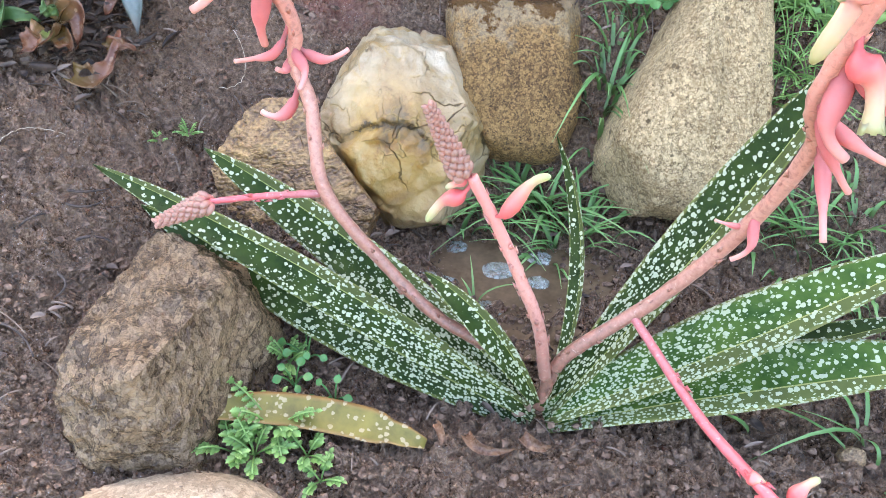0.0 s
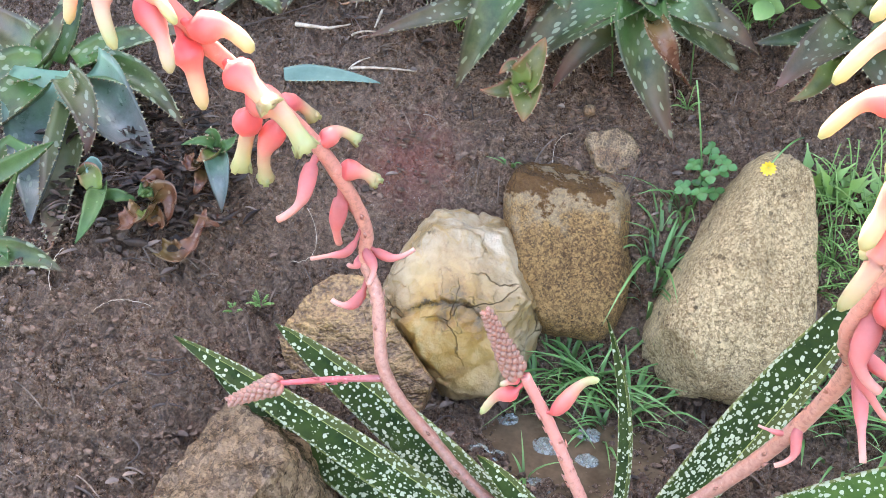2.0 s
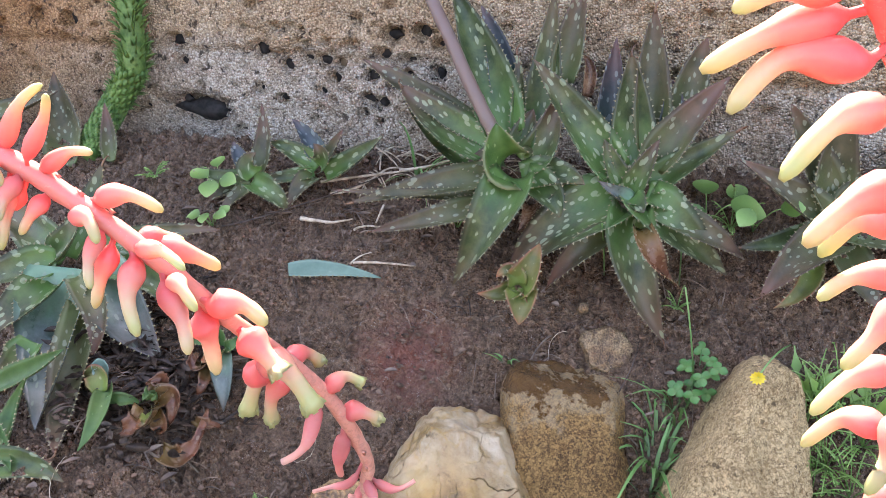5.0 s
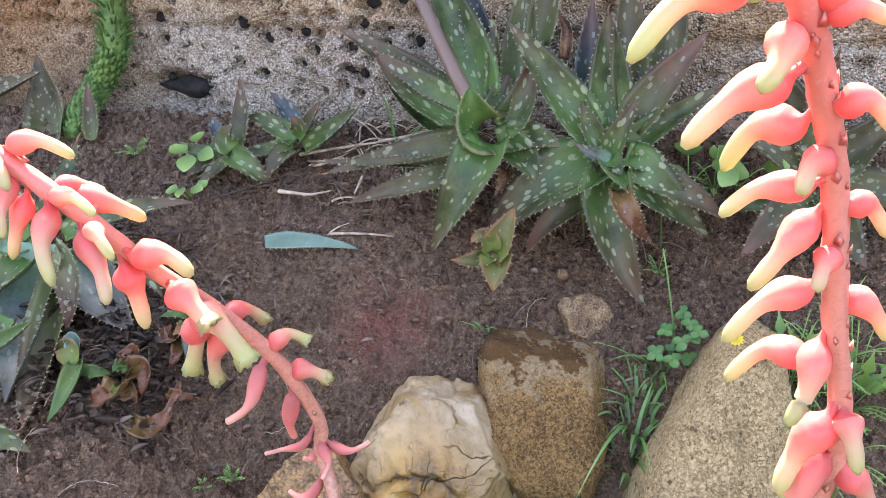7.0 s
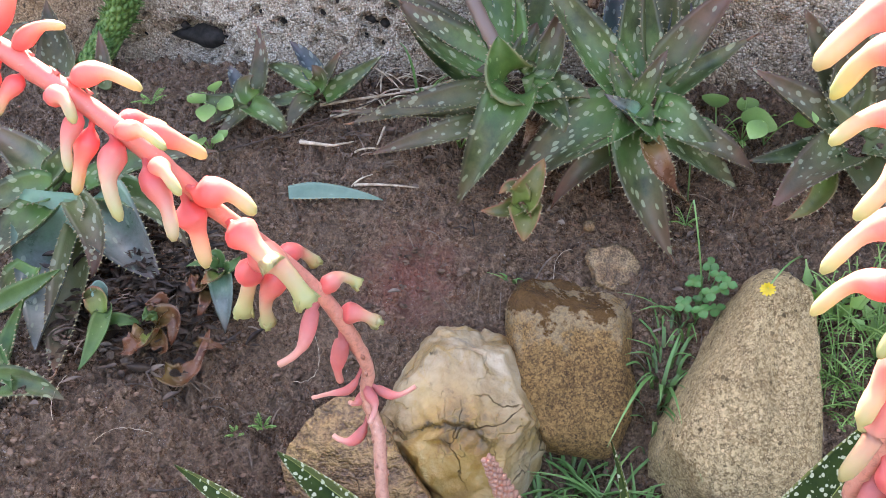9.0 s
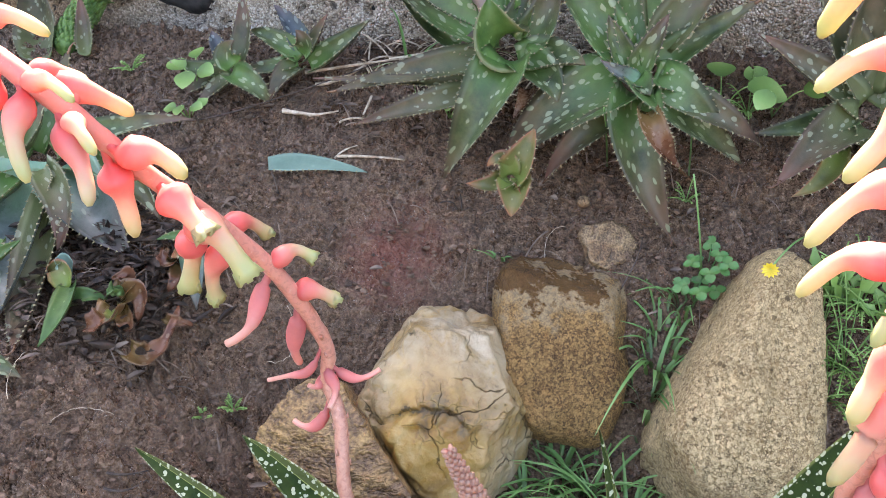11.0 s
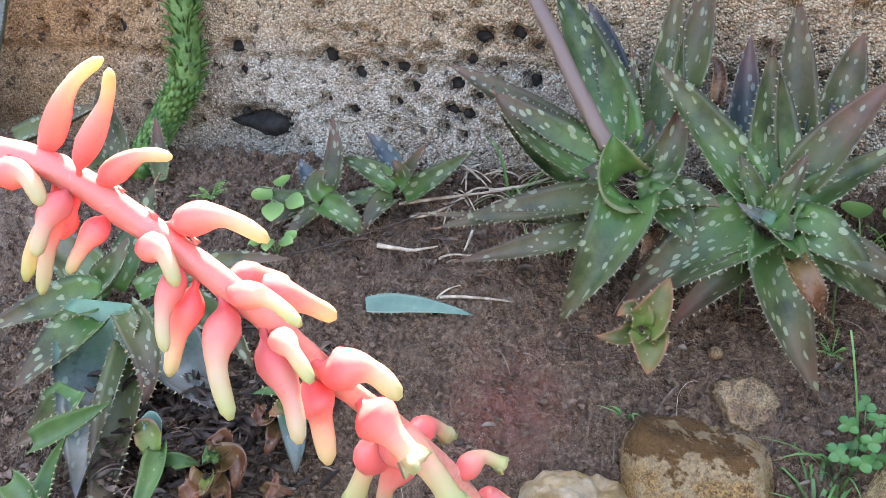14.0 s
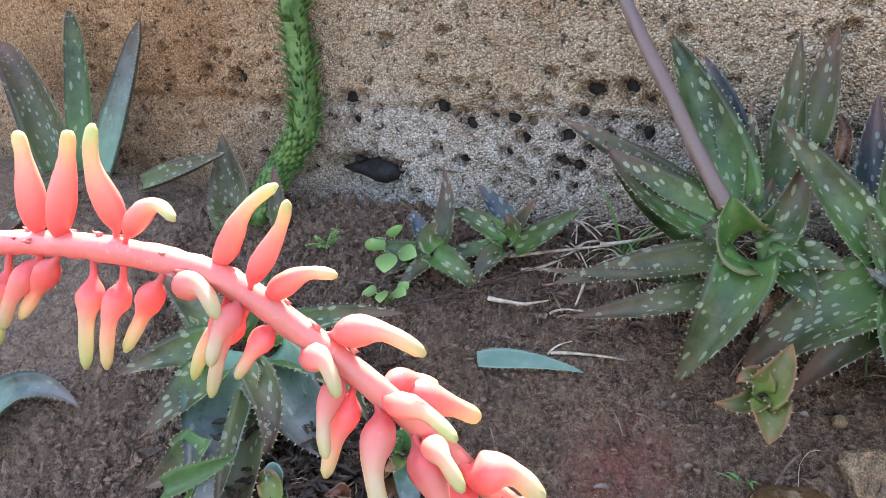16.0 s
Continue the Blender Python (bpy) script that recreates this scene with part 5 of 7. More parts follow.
add_flower(stem_left, gasteria, (-0.0598, -0.3130, 0.4352), (-0.0587, -0.3030, 0.4471), 0.02, 0.70)
add_flower(stem_right, gasteria, (0.2532, -0.3744, 0.5653), (0.2167, -0.4093, 0.5388), 0.06, 1.35)
add_flower(stem_right, gasteria, (0.2444, -0.3845, 0.5797), (0.1974, -0.4143, 0.5570), 0.06, 1.35)
add_flower(stem_right, gasteria, (0.2407, -0.3896, 0.5865), (0.1965, -0.4042, 0.5690), 0.06, 1.30)
add_flower(stem_right, gasteria, (0.2351, -0.3952, 0.5959), (0.2026, -0.4141, 0.5875), 0.04, 1.25)
add_flower(stem_right, gasteria, (0.2484, -0.3803, 0.5760), (0.2702, -0.3813, 0.5629), 0.08, 1.20)
add_flower(stem_right, gasteria, (0.2393, -0.3909, 0.5897), (0.2584, -0.3924, 0.5846), 0.06, 1.15)
add_flower(stem_right, gasteria, (0.2571, -0.3701, 0.5594), (0.2489, -0.3974, 0.5569), 0.02, 1.10)
add_flower(stem_right, gasteria, (0.2688, -0.3503, 0.5342), (0.2342, -0.3692, 0.5089), 0.06, 1.57)
add_flower(stem_right, gasteria, (0.2737, -0.3415, 0.5228), (0.2458, -0.3233, 0.4909), 0.06, 1.51)
add_flower(stem_right, gasteria, (0.2815, -0.3267, 0.4939), (0.2468, -0.3327, 0.4761), 0.05, 1.27)
add_flower(stem_right, gasteria, (0.2834, -0.3236, 0.4842), (0.2595, -0.3336, 0.4495), 0.04, 1.39)
add_flower(stem_right, gasteria, (0.2882, -0.3171, 0.4536), (0.2532, -0.3282, 0.4224), 0.05, 1.42)
add_flower(stem_right, gasteria, (0.2929, -0.3109, 0.4252), (0.2556, -0.3040, 0.3935), 0.05, 1.45)
add_flower(stem_right, gasteria, (0.2919, -0.3121, 0.4302), (0.2796, -0.3261, 0.3895), 0.02, 1.40)
add_flower(stem_right, gasteria, (0.2994, -0.3030, 0.3936), (0.2814, -0.3150, 0.3482), 0.02, 1.77)
add_flower(stem_right, gasteria, (0.2994, -0.3030, 0.3936), (0.3090, -0.3170, 0.3660), 0.02, 1.43)
add_flower(stem_right, gasteria, (0.2834, -0.3236, 0.4842), (0.3038, -0.3136, 0.4669), 0.15, 1.14)
add_flower(stem_right, gasteria, (0.2899, -0.3149, 0.4429), (0.3122, -0.3049, 0.4214), 0.15, 1.28)
add_flower(stem_right, gasteria, (0.2655, -0.3685, 0.5474), (0.2880, -0.3645, 0.5454), 0.1, 1.08)
add_flower(stem_right, gasteria, (0.2734, -0.3421, 0.5235), (0.2961, -0.3421, 0.5109), 0.1, 1.23)
add_flower(stem_right, gasteria, (0.2783, -0.3325, 0.5071), (0.2713, -0.3485, 0.4914), 0.02, 1.24)
add_flower(stem_right, gasteria, (0.2655, -0.3685, 0.5474), (0.2554, -0.3865, 0.5291), 0.02, 1.32)
add_flower(stem_right, gasteria, (0.2863, -0.3196, 0.4668), (0.2813, -0.3376, 0.4526), 0.02, 1.11)
add_flower(stem_right, gasteria, (0.2655, -0.3685, 0.5474), (0.2807, -0.3685, 0.5625), 0.02, 1.12)
add_flower(stem_right, gasteria, (0.3010, -0.3007, 0.3845), (0.2797, -0.3096, 0.3173), 0.02, 1.71)
add_flower(stem_right, gasteria, (0.3027, -0.2966, 0.3678), (0.2835, -0.3066, 0.3418), 0.02, 1.49)
add_flower(stem_right, gasteria, (0.3028, -0.2961, 0.3659), (0.3237, -0.2901, 0.3227), 0.02, 1.53)
add_flower(stem_right, gasteria, (0.2991, -0.2880, 0.3279), (0.3138, -0.3020, 0.2854), 0.02, 1.65, lipped=True)
add_flower(stem_right, gasteria, (0.2960, -0.2840, 0.3095), (0.3008, -0.2960, 0.2553), 0.02, 2.32, True)
add_flower(stem_right, gasteria, (0.2936, -0.2770, 0.2861), (0.3163, -0.2870, 0.2260), 0.02, 1.61, True)
add_flower(stem_right, gasteria, (0.2973, -0.2858, 0.3176), (0.3319, -0.2858, 0.2639), 0.02, 1.91, True)
add_flower(stem_right, gasteria, (0.3025, -0.2559, 0.2548), (0.3235, -0.2699, 0.1970), 0.02, 1.62, True)
add_flower(stem_right, gasteria, (0.2948, -0.2294, 0.1893), (0.2897, -0.2414, 0.1502), 0.02, 1.38, True)
add_flower(stem_right, gasteria, (0.2896, -0.2255, 0.1733), (0.2709, -0.2295, 0.1714), 0.02, 0.76, True)
add_flower(stem_right, gasteria, (0.2937, -0.2757, 0.2830), (0.3336, -0.2797, 0.2443), 0.02, 1.60, True)
dead = thing("yellow_leaf", (0.0316, -0.3058, 0.0049), "cut yellowing spotted leaf lying on the mud", "leaf")
add_leaf(dead, (-0.0358, -0.3319, 0.0262), (0.0347, -0.3109, 0.0180), (0.1102, -0.3014, -0.0011), 0.0253, GASTERIA_DEAD, 0.006, (0.0, -0.3, 0.95), 0.2, "cut", False)

for a, m, b, w in (((0.1355, -0.2845, -0.0016), (0.1515, -0.2979, 0.0020), (0.1721, -0.2847, -0.0057), 0.009), ((0.1127, -0.2833, 0.0014), (0.1198, -0.2948, 0.0035), (0.1207, -0.3033, -0.0016), 0.007), ((0.1745, -0.2782, 0.0022), (0.1859, -0.2840, 0.0003), (0.1955, -0.2743, -0.0083), 0.010)):
    scrap = thing("dry_leaf", b, "shrivelled brown dry leaf scrap at the plant's base", "leaf", "dry leaf scraps")
    add_leaf(scrap, a, m, b, w, DRY, 0.0012, VIEW, 0.7, "aloe", False, 0.4)

# ---- aloes ----
def aloe(at, label, group="aloes along the wall"):
    return thing("aloe_plant", at, label, "plant", group)


aloe_a = aloe((-0.0020, 0.2000, 0.2746), "large spotted aloe rosette with toothed leaves and a flower stalk")
add_leaf(aloe_a, (-0.0454, 0.2250, 0.3733), (-0.1286, 0.2450, 0.4141), (-0.2078, 0.2700, 0.4458), 0.0399, ALOE_BROWN)
add_leaf(aloe_a, (-0.0379, 0.2050, 0.3648), (-0.0962, 0.2150, 0.3948), (-0.1473, 0.2350, 0.4270), 0.0555, ALOE)
add_leaf(aloe_a, (-0.0371, 0.2050, 0.3485), (-0.0829, 0.2100, 0.3681), (-0.1367, 0.2250, 0.4086), 0.0397, ALOE)
add_leaf(aloe_a, (-0.0171, 0.2150, 0.3831), (-0.0548, 0.2500, 0.4552), (-0.1014, 0.2800, 0.5340), 0.0605, ALOE)
add_leaf(aloe_a, (-0.0221, 0.2500, 0.4028), (-0.0418, 0.2700, 0.4613), (-0.0674, 0.2850, 0.5113), 0.0374, ALOE_BLUE)
add_leaf(aloe_a, (-0.0065, 0.2200, 0.3828), (-0.0091, 0.2400, 0.4268), (-0.0183, 0.2600, 0.4685), 0.0181, ALOE)
add_leaf(aloe_a, (0.0149, 0.2200, 0.3576), (0.0160, 0.2550, 0.4311), (0.0171, 0.2800, 0.5341), 0.0518, ALOE)
add_leaf(aloe_a, (0.0124, 0.2050, 0.3531), (0.0290, 0.2150, 0.3840), (0.0354, 0.2350, 0.4300), 0.0452, ALOE)
add_leaf(aloe_a, (-0.0068, 0.2000, 0.3434), (-0.0106, 0.1780, 0.3721), (-0.0178, 0.1800, 0.4049), 0.0640, ALOE_HEART)
add_leaf(aloe_a, (-0.0162, 0.1950, 0.3422), (-0.0884, 0.1650, 0.3307), (-0.1721, 0.1400, 0.3113), 0.0397, ALOE_BROWN)
add_leaf(aloe_a, (-0.0384, 0.1800, 0.3224), (-0.1032, 0.1600, 0.3229), (-0.1979, 0.1500, 0.3208), 0.0167, ALOE_BROWN)
add_leaf(aloe_a, (-0.0221, 0.1800, 0.3132), (-0.0804, 0.1400, 0.3023), (-0.1595, 0.1631, 0.2705), 0.0326, ALOE_BROWN)
add_leaf(aloe_a, (0.0032, 0.1850, 0.3495), (-0.0101, 0.1350, 0.3096), (-0.0491, 0.1361, 0.2335), 0.0577, ALOE)
add_leaf(aloe_a, (0.0072, 0.1950, 0.3407), (0.0472, 0.1900, 0.3498), (0.0796, 0.1750, 0.3496), 0.0454, ALOE)
add_leaf(aloe_a, (0.0235, 0.1800, 0.3211), (0.0239, 0.1650, 0.3126), (0.0174, 0.1500, 0.2983), 0.0184, DRY)
add_leaf(aloe_a, (0.0102, 0.1900, 0.3462), (0.0436, 0.1700, 0.3344), (0.0582, 0.1600, 0.3158), 0.0423, ALOE)
add_leaf(aloe_a, (-0.0138, 0.2050, 0.3588), (-0.0339, 0.2000, 0.3583), (-0.0562, 0.2050, 0.3522), 0.0334, ALOE)
add_leaf(aloe_a, (0.0005, 0.2100, 0.3642), (0.0050, 0.2200, 0.3890), (0.0090, 0.2350, 0.4102), 0.0344, ALOE)
add_stem(aloe_a, ((-0.0230, 0.1950, 0.3896), (-0.0315, 0.1980, 0.4015), (-0.0560, 0.2120, 0.4351), (-0.0870, 0.2320, 0.4823), (-0.1152, 0.2500, 0.5220), (-0.1523, 0.2750, 0.5786), (-0.1812, 0.2900, 0.6262)), 0.0082, 0.0062, ALOE_STEM, 30, "flower_stalk", "smooth dull mauve flower stalk", 12, 0)
aloe_b = aloe((0.1262, 0.2150, 0.2775), "large bronzed spotted aloe rosette with toothed leaves")
add_leaf(aloe_b, (0.1029, 0.2150, 0.3511), (0.0557, 0.2250, 0.4072), (0.0067, 0.2350, 0.4634), 0.0509, ALOE)
add_leaf(aloe_b, (0.1216, 0.2300, 0.3541), (0.1132, 0.2500, 0.4114), (0.1055, 0.2650, 0.4734), 0.0546, ALOE)
add_leaf(aloe_b, (0.0944, 0.2550, 0.3722), (0.0879, 0.2720, 0.4269), (0.0863, 0.2850, 0.4839), 0.0371, ALOE_BLUE)
add_leaf(aloe_b, (0.1378, 0.2500, 0.3716), (0.1285, 0.2700, 0.4497), (0.1238, 0.2850, 0.5163), 0.0447, ALOE_BROWN)
add_leaf(aloe_b, (0.1415, 0.2250, 0.3599), (0.1722, 0.2400, 0.4070), (0.2084, 0.2600, 0.4544), 0.0466, ALOE_BROWN)
add_leaf(aloe_b, (0.1414, 0.2150, 0.3419), (0.1767, 0.2250, 0.3683), (0.2247, 0.2400, 0.4048), 0.0393, ALOE)
add_leaf(aloe_b, (0.1154, 0.2050, 0.3264), (0.0611, 0.1650, 0.3030), (0.0051, 0.1610, 0.2474), 0.0749, ALOE)
add_leaf(aloe_b, (0.1277, 0.1950, 0.3231), (0.1404, 0.1400, 0.2781), (0.1779, 0.1361, 0.2021), 0.0546, ALOE)
add_leaf(aloe_b, (0.1332, 0.2050, 0.3336), (0.1776, 0.1700, 0.3112), (0.2298, 0.1986, 0.2598), 0.0605, ALOE)
add_leaf(aloe_b, (0.1122, 0.1800, 0.3001), (0.0789, 0.1500, 0.2793), (0.0498, 0.1548, 0.2359), 0.0321, ALOE_BROWN)
add_leaf(aloe_b, (0.0345, 0.2600, 0.4365), (0.0409, 0.2750, 0.4919), (0.0470, 0.2850, 0.5414), 0.0370, ALOE_BROWN)
add_leaf(aloe_b, (0.1665, 0.2650, 0.4068), (0.1724, 0.2750, 0.4509), (0.1800, 0.2850, 0.4882), 0.0403, ALOE_BROWN)
add_leaf(aloe_b, (0.1527, 0.2600, 0.3862), (0.1532, 0.2700, 0.4205), (0.1458, 0.2800, 0.4440), 0.0286, ALOE_BLUE)
add_leaf(aloe_b, (0.1218, 0.2150, 0.3294), (0.1344, 0.2150, 0.3619), (0.1460, 0.2250, 0.3908), 0.0289, ALOE)
add_leaf(aloe_b, (0.1166, 0.2150, 0.3341), (0.1018, 0.2150, 0.3614), (0.0892, 0.2250, 0.3864), 0.0282, ALOE)
add_leaf(aloe_b, (0.1291, 0.2000, 0.3295), (0.1123, 0.1850, 0.3399), (0.0928, 0.1800, 0.3536), 0.0214, ALOE_GREY)
add_leaf(aloe_b, (0.1240, 0.2000, 0.3341), (0.1339, 0.1850, 0.3296), (0.1413, 0.1800, 0.3244), 0.0259, ALOE)
add_leaf(aloe_b, (0.1397, 0.2050, 0.3369), (0.1630, 0.2000, 0.3308), (0.1858, 0.1900, 0.3215), 0.0355, ALOE)
add_leaf(aloe_b, (0.0618, 0.2650, 0.4213), (0.0616, 0.2700, 0.4520), (0.0478, 0.2750, 0.4654), 0.0153, DRY)
add_leaf(aloe_b, (0.1423, 0.1600, 0.3162), (0.1619, 0.1300, 0.2930), (0.1845, 0.1816, 0.2464), 0.0254, DRY_ALOE)
add_leaf(aloe_b, (0.1549, 0.2000, 0.3188), (0.2064, 0.1750, 0.3095), (0.2459, 0.2142, 0.2738), 0.0376, ALOE_BROWN)
aloe_c = aloe((0.3327, 0.2562, 0.3062), "bronzed spotted aloe rosette half hidden by blooms")
add_leaf(aloe_c, (0.3272, 0.2544, 0.3063), (0.2838, 0.2427, 0.3390), (0.2272, 0.2287, 0.3764), 0.0460, ALOE_BROWN)
add_leaf(aloe_c, (0.3326, 0.2414, 0.2984), (0.2981, 0.1931, 0.2923), (0.2614, 0.1453, 0.2629), 0.0515, ALOE_BROWN)
add_leaf(aloe_c, (0.3387, 0.2411, 0.2930), (0.3536, 0.2024, 0.2712), (0.3738, 0.1783, 0.2527), 0.0429, ALOE_BROWN)
add_leaf(aloe_c, (0.3380, 0.2623, 0.3110), (0.3647, 0.2697, 0.3470), (0.4029, 0.2689, 0.3895), 0.0506, ALOE_BROWN)
add_leaf(aloe_c, (0.3323, 0.2669, 0.3154), (0.2961, 0.2704, 0.3777), (0.2700, 0.2700, 0.4283), 0.0476, ALOE_BROWN)
add_leaf(aloe_c, (0.3223, 0.2504, 0.3009), (0.2837, 0.2230, 0.2936), (0.2349, 0.2046, 0.2887), 0.0326, ALOE)
add_leaf(aloe_c, (0.3436, 0.2513, 0.3025), (0.3945, 0.2435, 0.3032), (0.4466, 0.2419, 0.2909), 0.0512, ALOE_BROWN)
add_leaf(aloe_c, (0.3267, 0.2682, 0.3176), (0.3228, 0.2719, 0.3789), (0.3293, 0.2713, 0.4357), 0.0486, ALOE_BROWN)
add_leaf(aloe_c, (0.3106, 0.2049, 0.2838), (0.3007, 0.1707, 0.2649), (0.2755, 0.1460, 0.2537), 0.0241, ALOE_PUP)
aloe_d = aloe((-0.4218, -0.0150, 0.2206), "spotted aloe rosette with one broad silvery leaf")
add_leaf(aloe_d, (-0.4233, -0.0200, 0.2639), (-0.4024, -0.0700, 0.2128), (-0.3422, -0.1691, 0.1786), 0.0840, ALOE_GREY)
add_leaf(aloe_d, (-0.3836, -0.0400, 0.2395), (-0.3470, -0.1208, 0.1859), (-0.3085, -0.1840, 0.1700), 0.0460, ALOE_BROWN)
add_leaf(aloe_d, (-0.3927, -0.0100, 0.2637), (-0.3383, -0.0400, 0.2332), (-0.2887, -0.0555, 0.1995), 0.0700, ALOE_GREY)
add_leaf(aloe_d, (-0.4535, 0.0000, 0.2594), (-0.5147, 0.0300, 0.2781), (-0.6072, 0.0600, 0.3003), 0.0502, ALOE)
add_leaf(aloe_d, (-0.4383, -0.0200, 0.2622), (-0.4851, -0.0350, 0.2549), (-0.5563, -0.0500, 0.2244), 0.0472, ALOE)
add_leaf(aloe_d, (-0.4321, -0.0300, 0.2511), (-0.4415, -0.0700, 0.2371), (-0.4715, -0.1000, 0.2054), 0.0494, ALOE)
add_leaf(aloe_d, (-0.4119, 0.0000, 0.2641), (-0.3523, 0.0300, 0.2880), (-0.2784, 0.0500, 0.2992), 0.0344, ALOE)
add_leaf(aloe_d, (-0.4437, 0.0100, 0.2600), (-0.4362, 0.0400, 0.3049), (-0.4337, 0.0700, 0.3529), 0.0399, ALOE)
add_leaf(aloe_d, (-0.3986, 0.0000, 0.2593), (-0.3275, -0.0100, 0.2603), (-0.2842, -0.0114, 0.2156), 0.0374, ALOE)
add_leaf(aloe_d, (-0.4599, -0.0050, 0.2605), (-0.4353, 0.0000, 0.2865), (-0.4320, 0.0200, 0.3113), 0.0358, ALOE)
add_leaf(aloe_d, (-0.4076, -0.0900, 0.2153), (-0.4230, -0.1100, 0.1918), (-0.4668, -0.1119, 0.1599), 0.0402, ALOE)
add_leaf(aloe_d, (-0.4010, -0.1500, 0.2001), (-0.3599, -0.1450, 0.2231), (-0.3280, -0.1350, 0.2447), 0.0259, ALOE_PUP_GREEN)
add_leaf(aloe_d, (-0.3589, -0.1904, 0.1736), (-0.3700, -0.1650, 0.1886), (-0.3559, -0.1550, 0.2215), 0.0185, ALOE_PUP_GREEN)
add_leaf(aloe_d, (-0.3629, -0.2172, 0.1638), (-0.3264, -0.2031, 0.1682), (-0.2867, -0.2002, 0.1587), 0.0329, ALOE)
add_leaf(aloe_d, (-0.4073, -0.1700, 0.1785), (-0.3645, -0.1880, 0.1739), (-0.3320, -0.2105, 0.1660), 0.0242, ALOE_PUP_GREEN)
add_leaf(aloe_d, (-0.4001, -0.0300, 0.2642), (-0.3529, -0.0600, 0.2399), (-0.3497, -0.0824, 0.2021), 0.0335, ALOE_BROWN)
add_leaf(aloe_d, (-0.7225, -0.1156, 0.1380), (-0.6951, -0.0589, 0.1824), (-0.6131, -0.0545, 0.1773), 0.0475, ALOE_GREY)
aloe_e = aloe((-0.3140, 0.1750, 0.2939), "small young spotted aloe near the wall")
add_leaf(aloe_e, (-0.3121, 0.1800, 0.3128), (-0.3087, 0.2000, 0.3521), (-0.3262, 0.2300, 0.3923), 0.0275, ALOE_BROWN)
add_leaf(aloe_e, (-0.3154, 0.1750, 0.3212), (-0.3349, 0.1850, 0.3382), (-0.3513, 0.2000, 0.3499), 0.0217, ALOE_BLUE)
add_leaf(aloe_e, (-0.3210, 0.1750, 0.3084), (-0.3432, 0.1600, 0.3005), (-0.3564, 0.1450, 0.2912), 0.0259, ALOE_BROWN)
add_leaf(aloe_e, (-0.3130, 0.1700, 0.3137), (-0.2751, 0.1550, 0.3057), (-0.2609, 0.1616, 0.2860), 0.0319, ALOE)
add_leaf(aloe_e, (-0.3043, 0.1650, 0.3220), (-0.3099, 0.1650, 0.3364), (-0.3021, 0.1700, 0.3489), 0.0310, ALOE)
add_leaf(aloe_e, (-0.3085, 0.1650, 0.3095), (-0.3239, 0.1500, 0.2970), (-0.3345, 0.1328, 0.2829), 0.0212, ALOE_BROWN)
add_leaf(aloe_e, (-0.3202, 0.1800, 0.3132), (-0.3553, 0.1700, 0.3125), (-0.3964, 0.1700, 0.3241), 0.0247, ALOE)
aloe_f = aloe((-0.2401, 0.2050, 0.3007), "small young spotted aloe near the wall")
add_leaf(aloe_f, (-0.2432, 0.2050, 0.3262), (-0.2751, 0.2050, 0.3440), (-0.3088, 0.2100, 0.3510), 0.0288, ALOE)
add_leaf(aloe_f, (-0.2443, 0.2150, 0.3326), (-0.2614, 0.2250, 0.3551), (-0.2889, 0.2350, 0.3754), 0.0277, ALOE_BLUE)
add_leaf(aloe_f, (-0.2383, 0.2100, 0.3284), (-0.2245, 0.2150, 0.3525), (-0.2136, 0.2200, 0.3718), 0.0171, ALOE_BROWN)
add_leaf(aloe_f, (-0.2325, 0.2050, 0.3163), (-0.1962, 0.2100, 0.3401), (-0.1613, 0.2150, 0.3698), 0.0323, ALOE)
add_leaf(aloe_f, (-0.2411, 0.2000, 0.3186), (-0.2506, 0.1750, 0.3096), (-0.2620, 0.1625, 0.2868), 0.0294, ALOE_BROWN)
add_leaf(aloe_f, (-0.2399, 0.2050, 0.3265), (-0.2339, 0.2000, 0.3434), (-0.2430, 0.2000, 0.3574), 0.0282, ALOE)
add_leaf(aloe_f, (-0.2442, 0.2000, 0.3214), (-0.2827, 0.1850, 0.3144), (-0.3203, 0.1800, 0.3120), 0.0215, ALOE)
pup_a = thing("aloe_pup", (0.0276, 0.1567, 0.2342), "tiny yellowish green aloe pup with red tips", "plant", "aloe pups")
add_leaf(pup_a, (0.0328, 0.1002, 0.2578), (0.0420, 0.1007, 0.2798), (0.0479, 0.1170, 0.3020), 0.0352, ALOE_PUP)
add_leaf(pup_a, (0.0306, 0.0993, 0.2578), (0.0173, 0.0816, 0.2556), (-0.0036, 0.0739, 0.2582), 0.0240, ALOE_PUP)
add_leaf(pup_a, (0.0356, 0.0956, 0.2578), (0.0409, 0.0775, 0.2494), (0.0415, 0.0664, 0.2342), 0.0347, ALOE_PUP)
add_leaf(pup_a, (0.0303, 0.1000, 0.2600), (0.0225, 0.0968, 0.2755), (0.0096, 0.0947, 0.2689), 0.0242, ALOE_PUP)
add_leaf(pup_a, (0.0368, 0.1027, 0.2601), (0.0452, 0.0930, 0.2557), (0.0488, 0.0800, 0.2473), 0.0208, ALOE_PUP)
pup_b = thing("aloe_pup", (-0.3183, -0.1156, 0.1773), "small green and red aloe pup among dry leaves", "plant", "aloe pups")
add_leaf(pup_b, (-0.3141, -0.1073, 0.1915), (-0.2922, -0.1448, 0.1874), (-0.2964, -0.1706, 0.1677), 0.0234, ALOE_PUP_GREEN, 0.004, VIEW, 0.7, "aloe", False)
add_leaf(pup_b, (-0.3145, -0.1122, 0.1900), (-0.3278, -0.1048, 0.2035), (-0.3411, -0.1057, 0.1949), 0.0225, ALOE_PUP, 0.004, VIEW, 0.7, "aloe", False, 0.2)
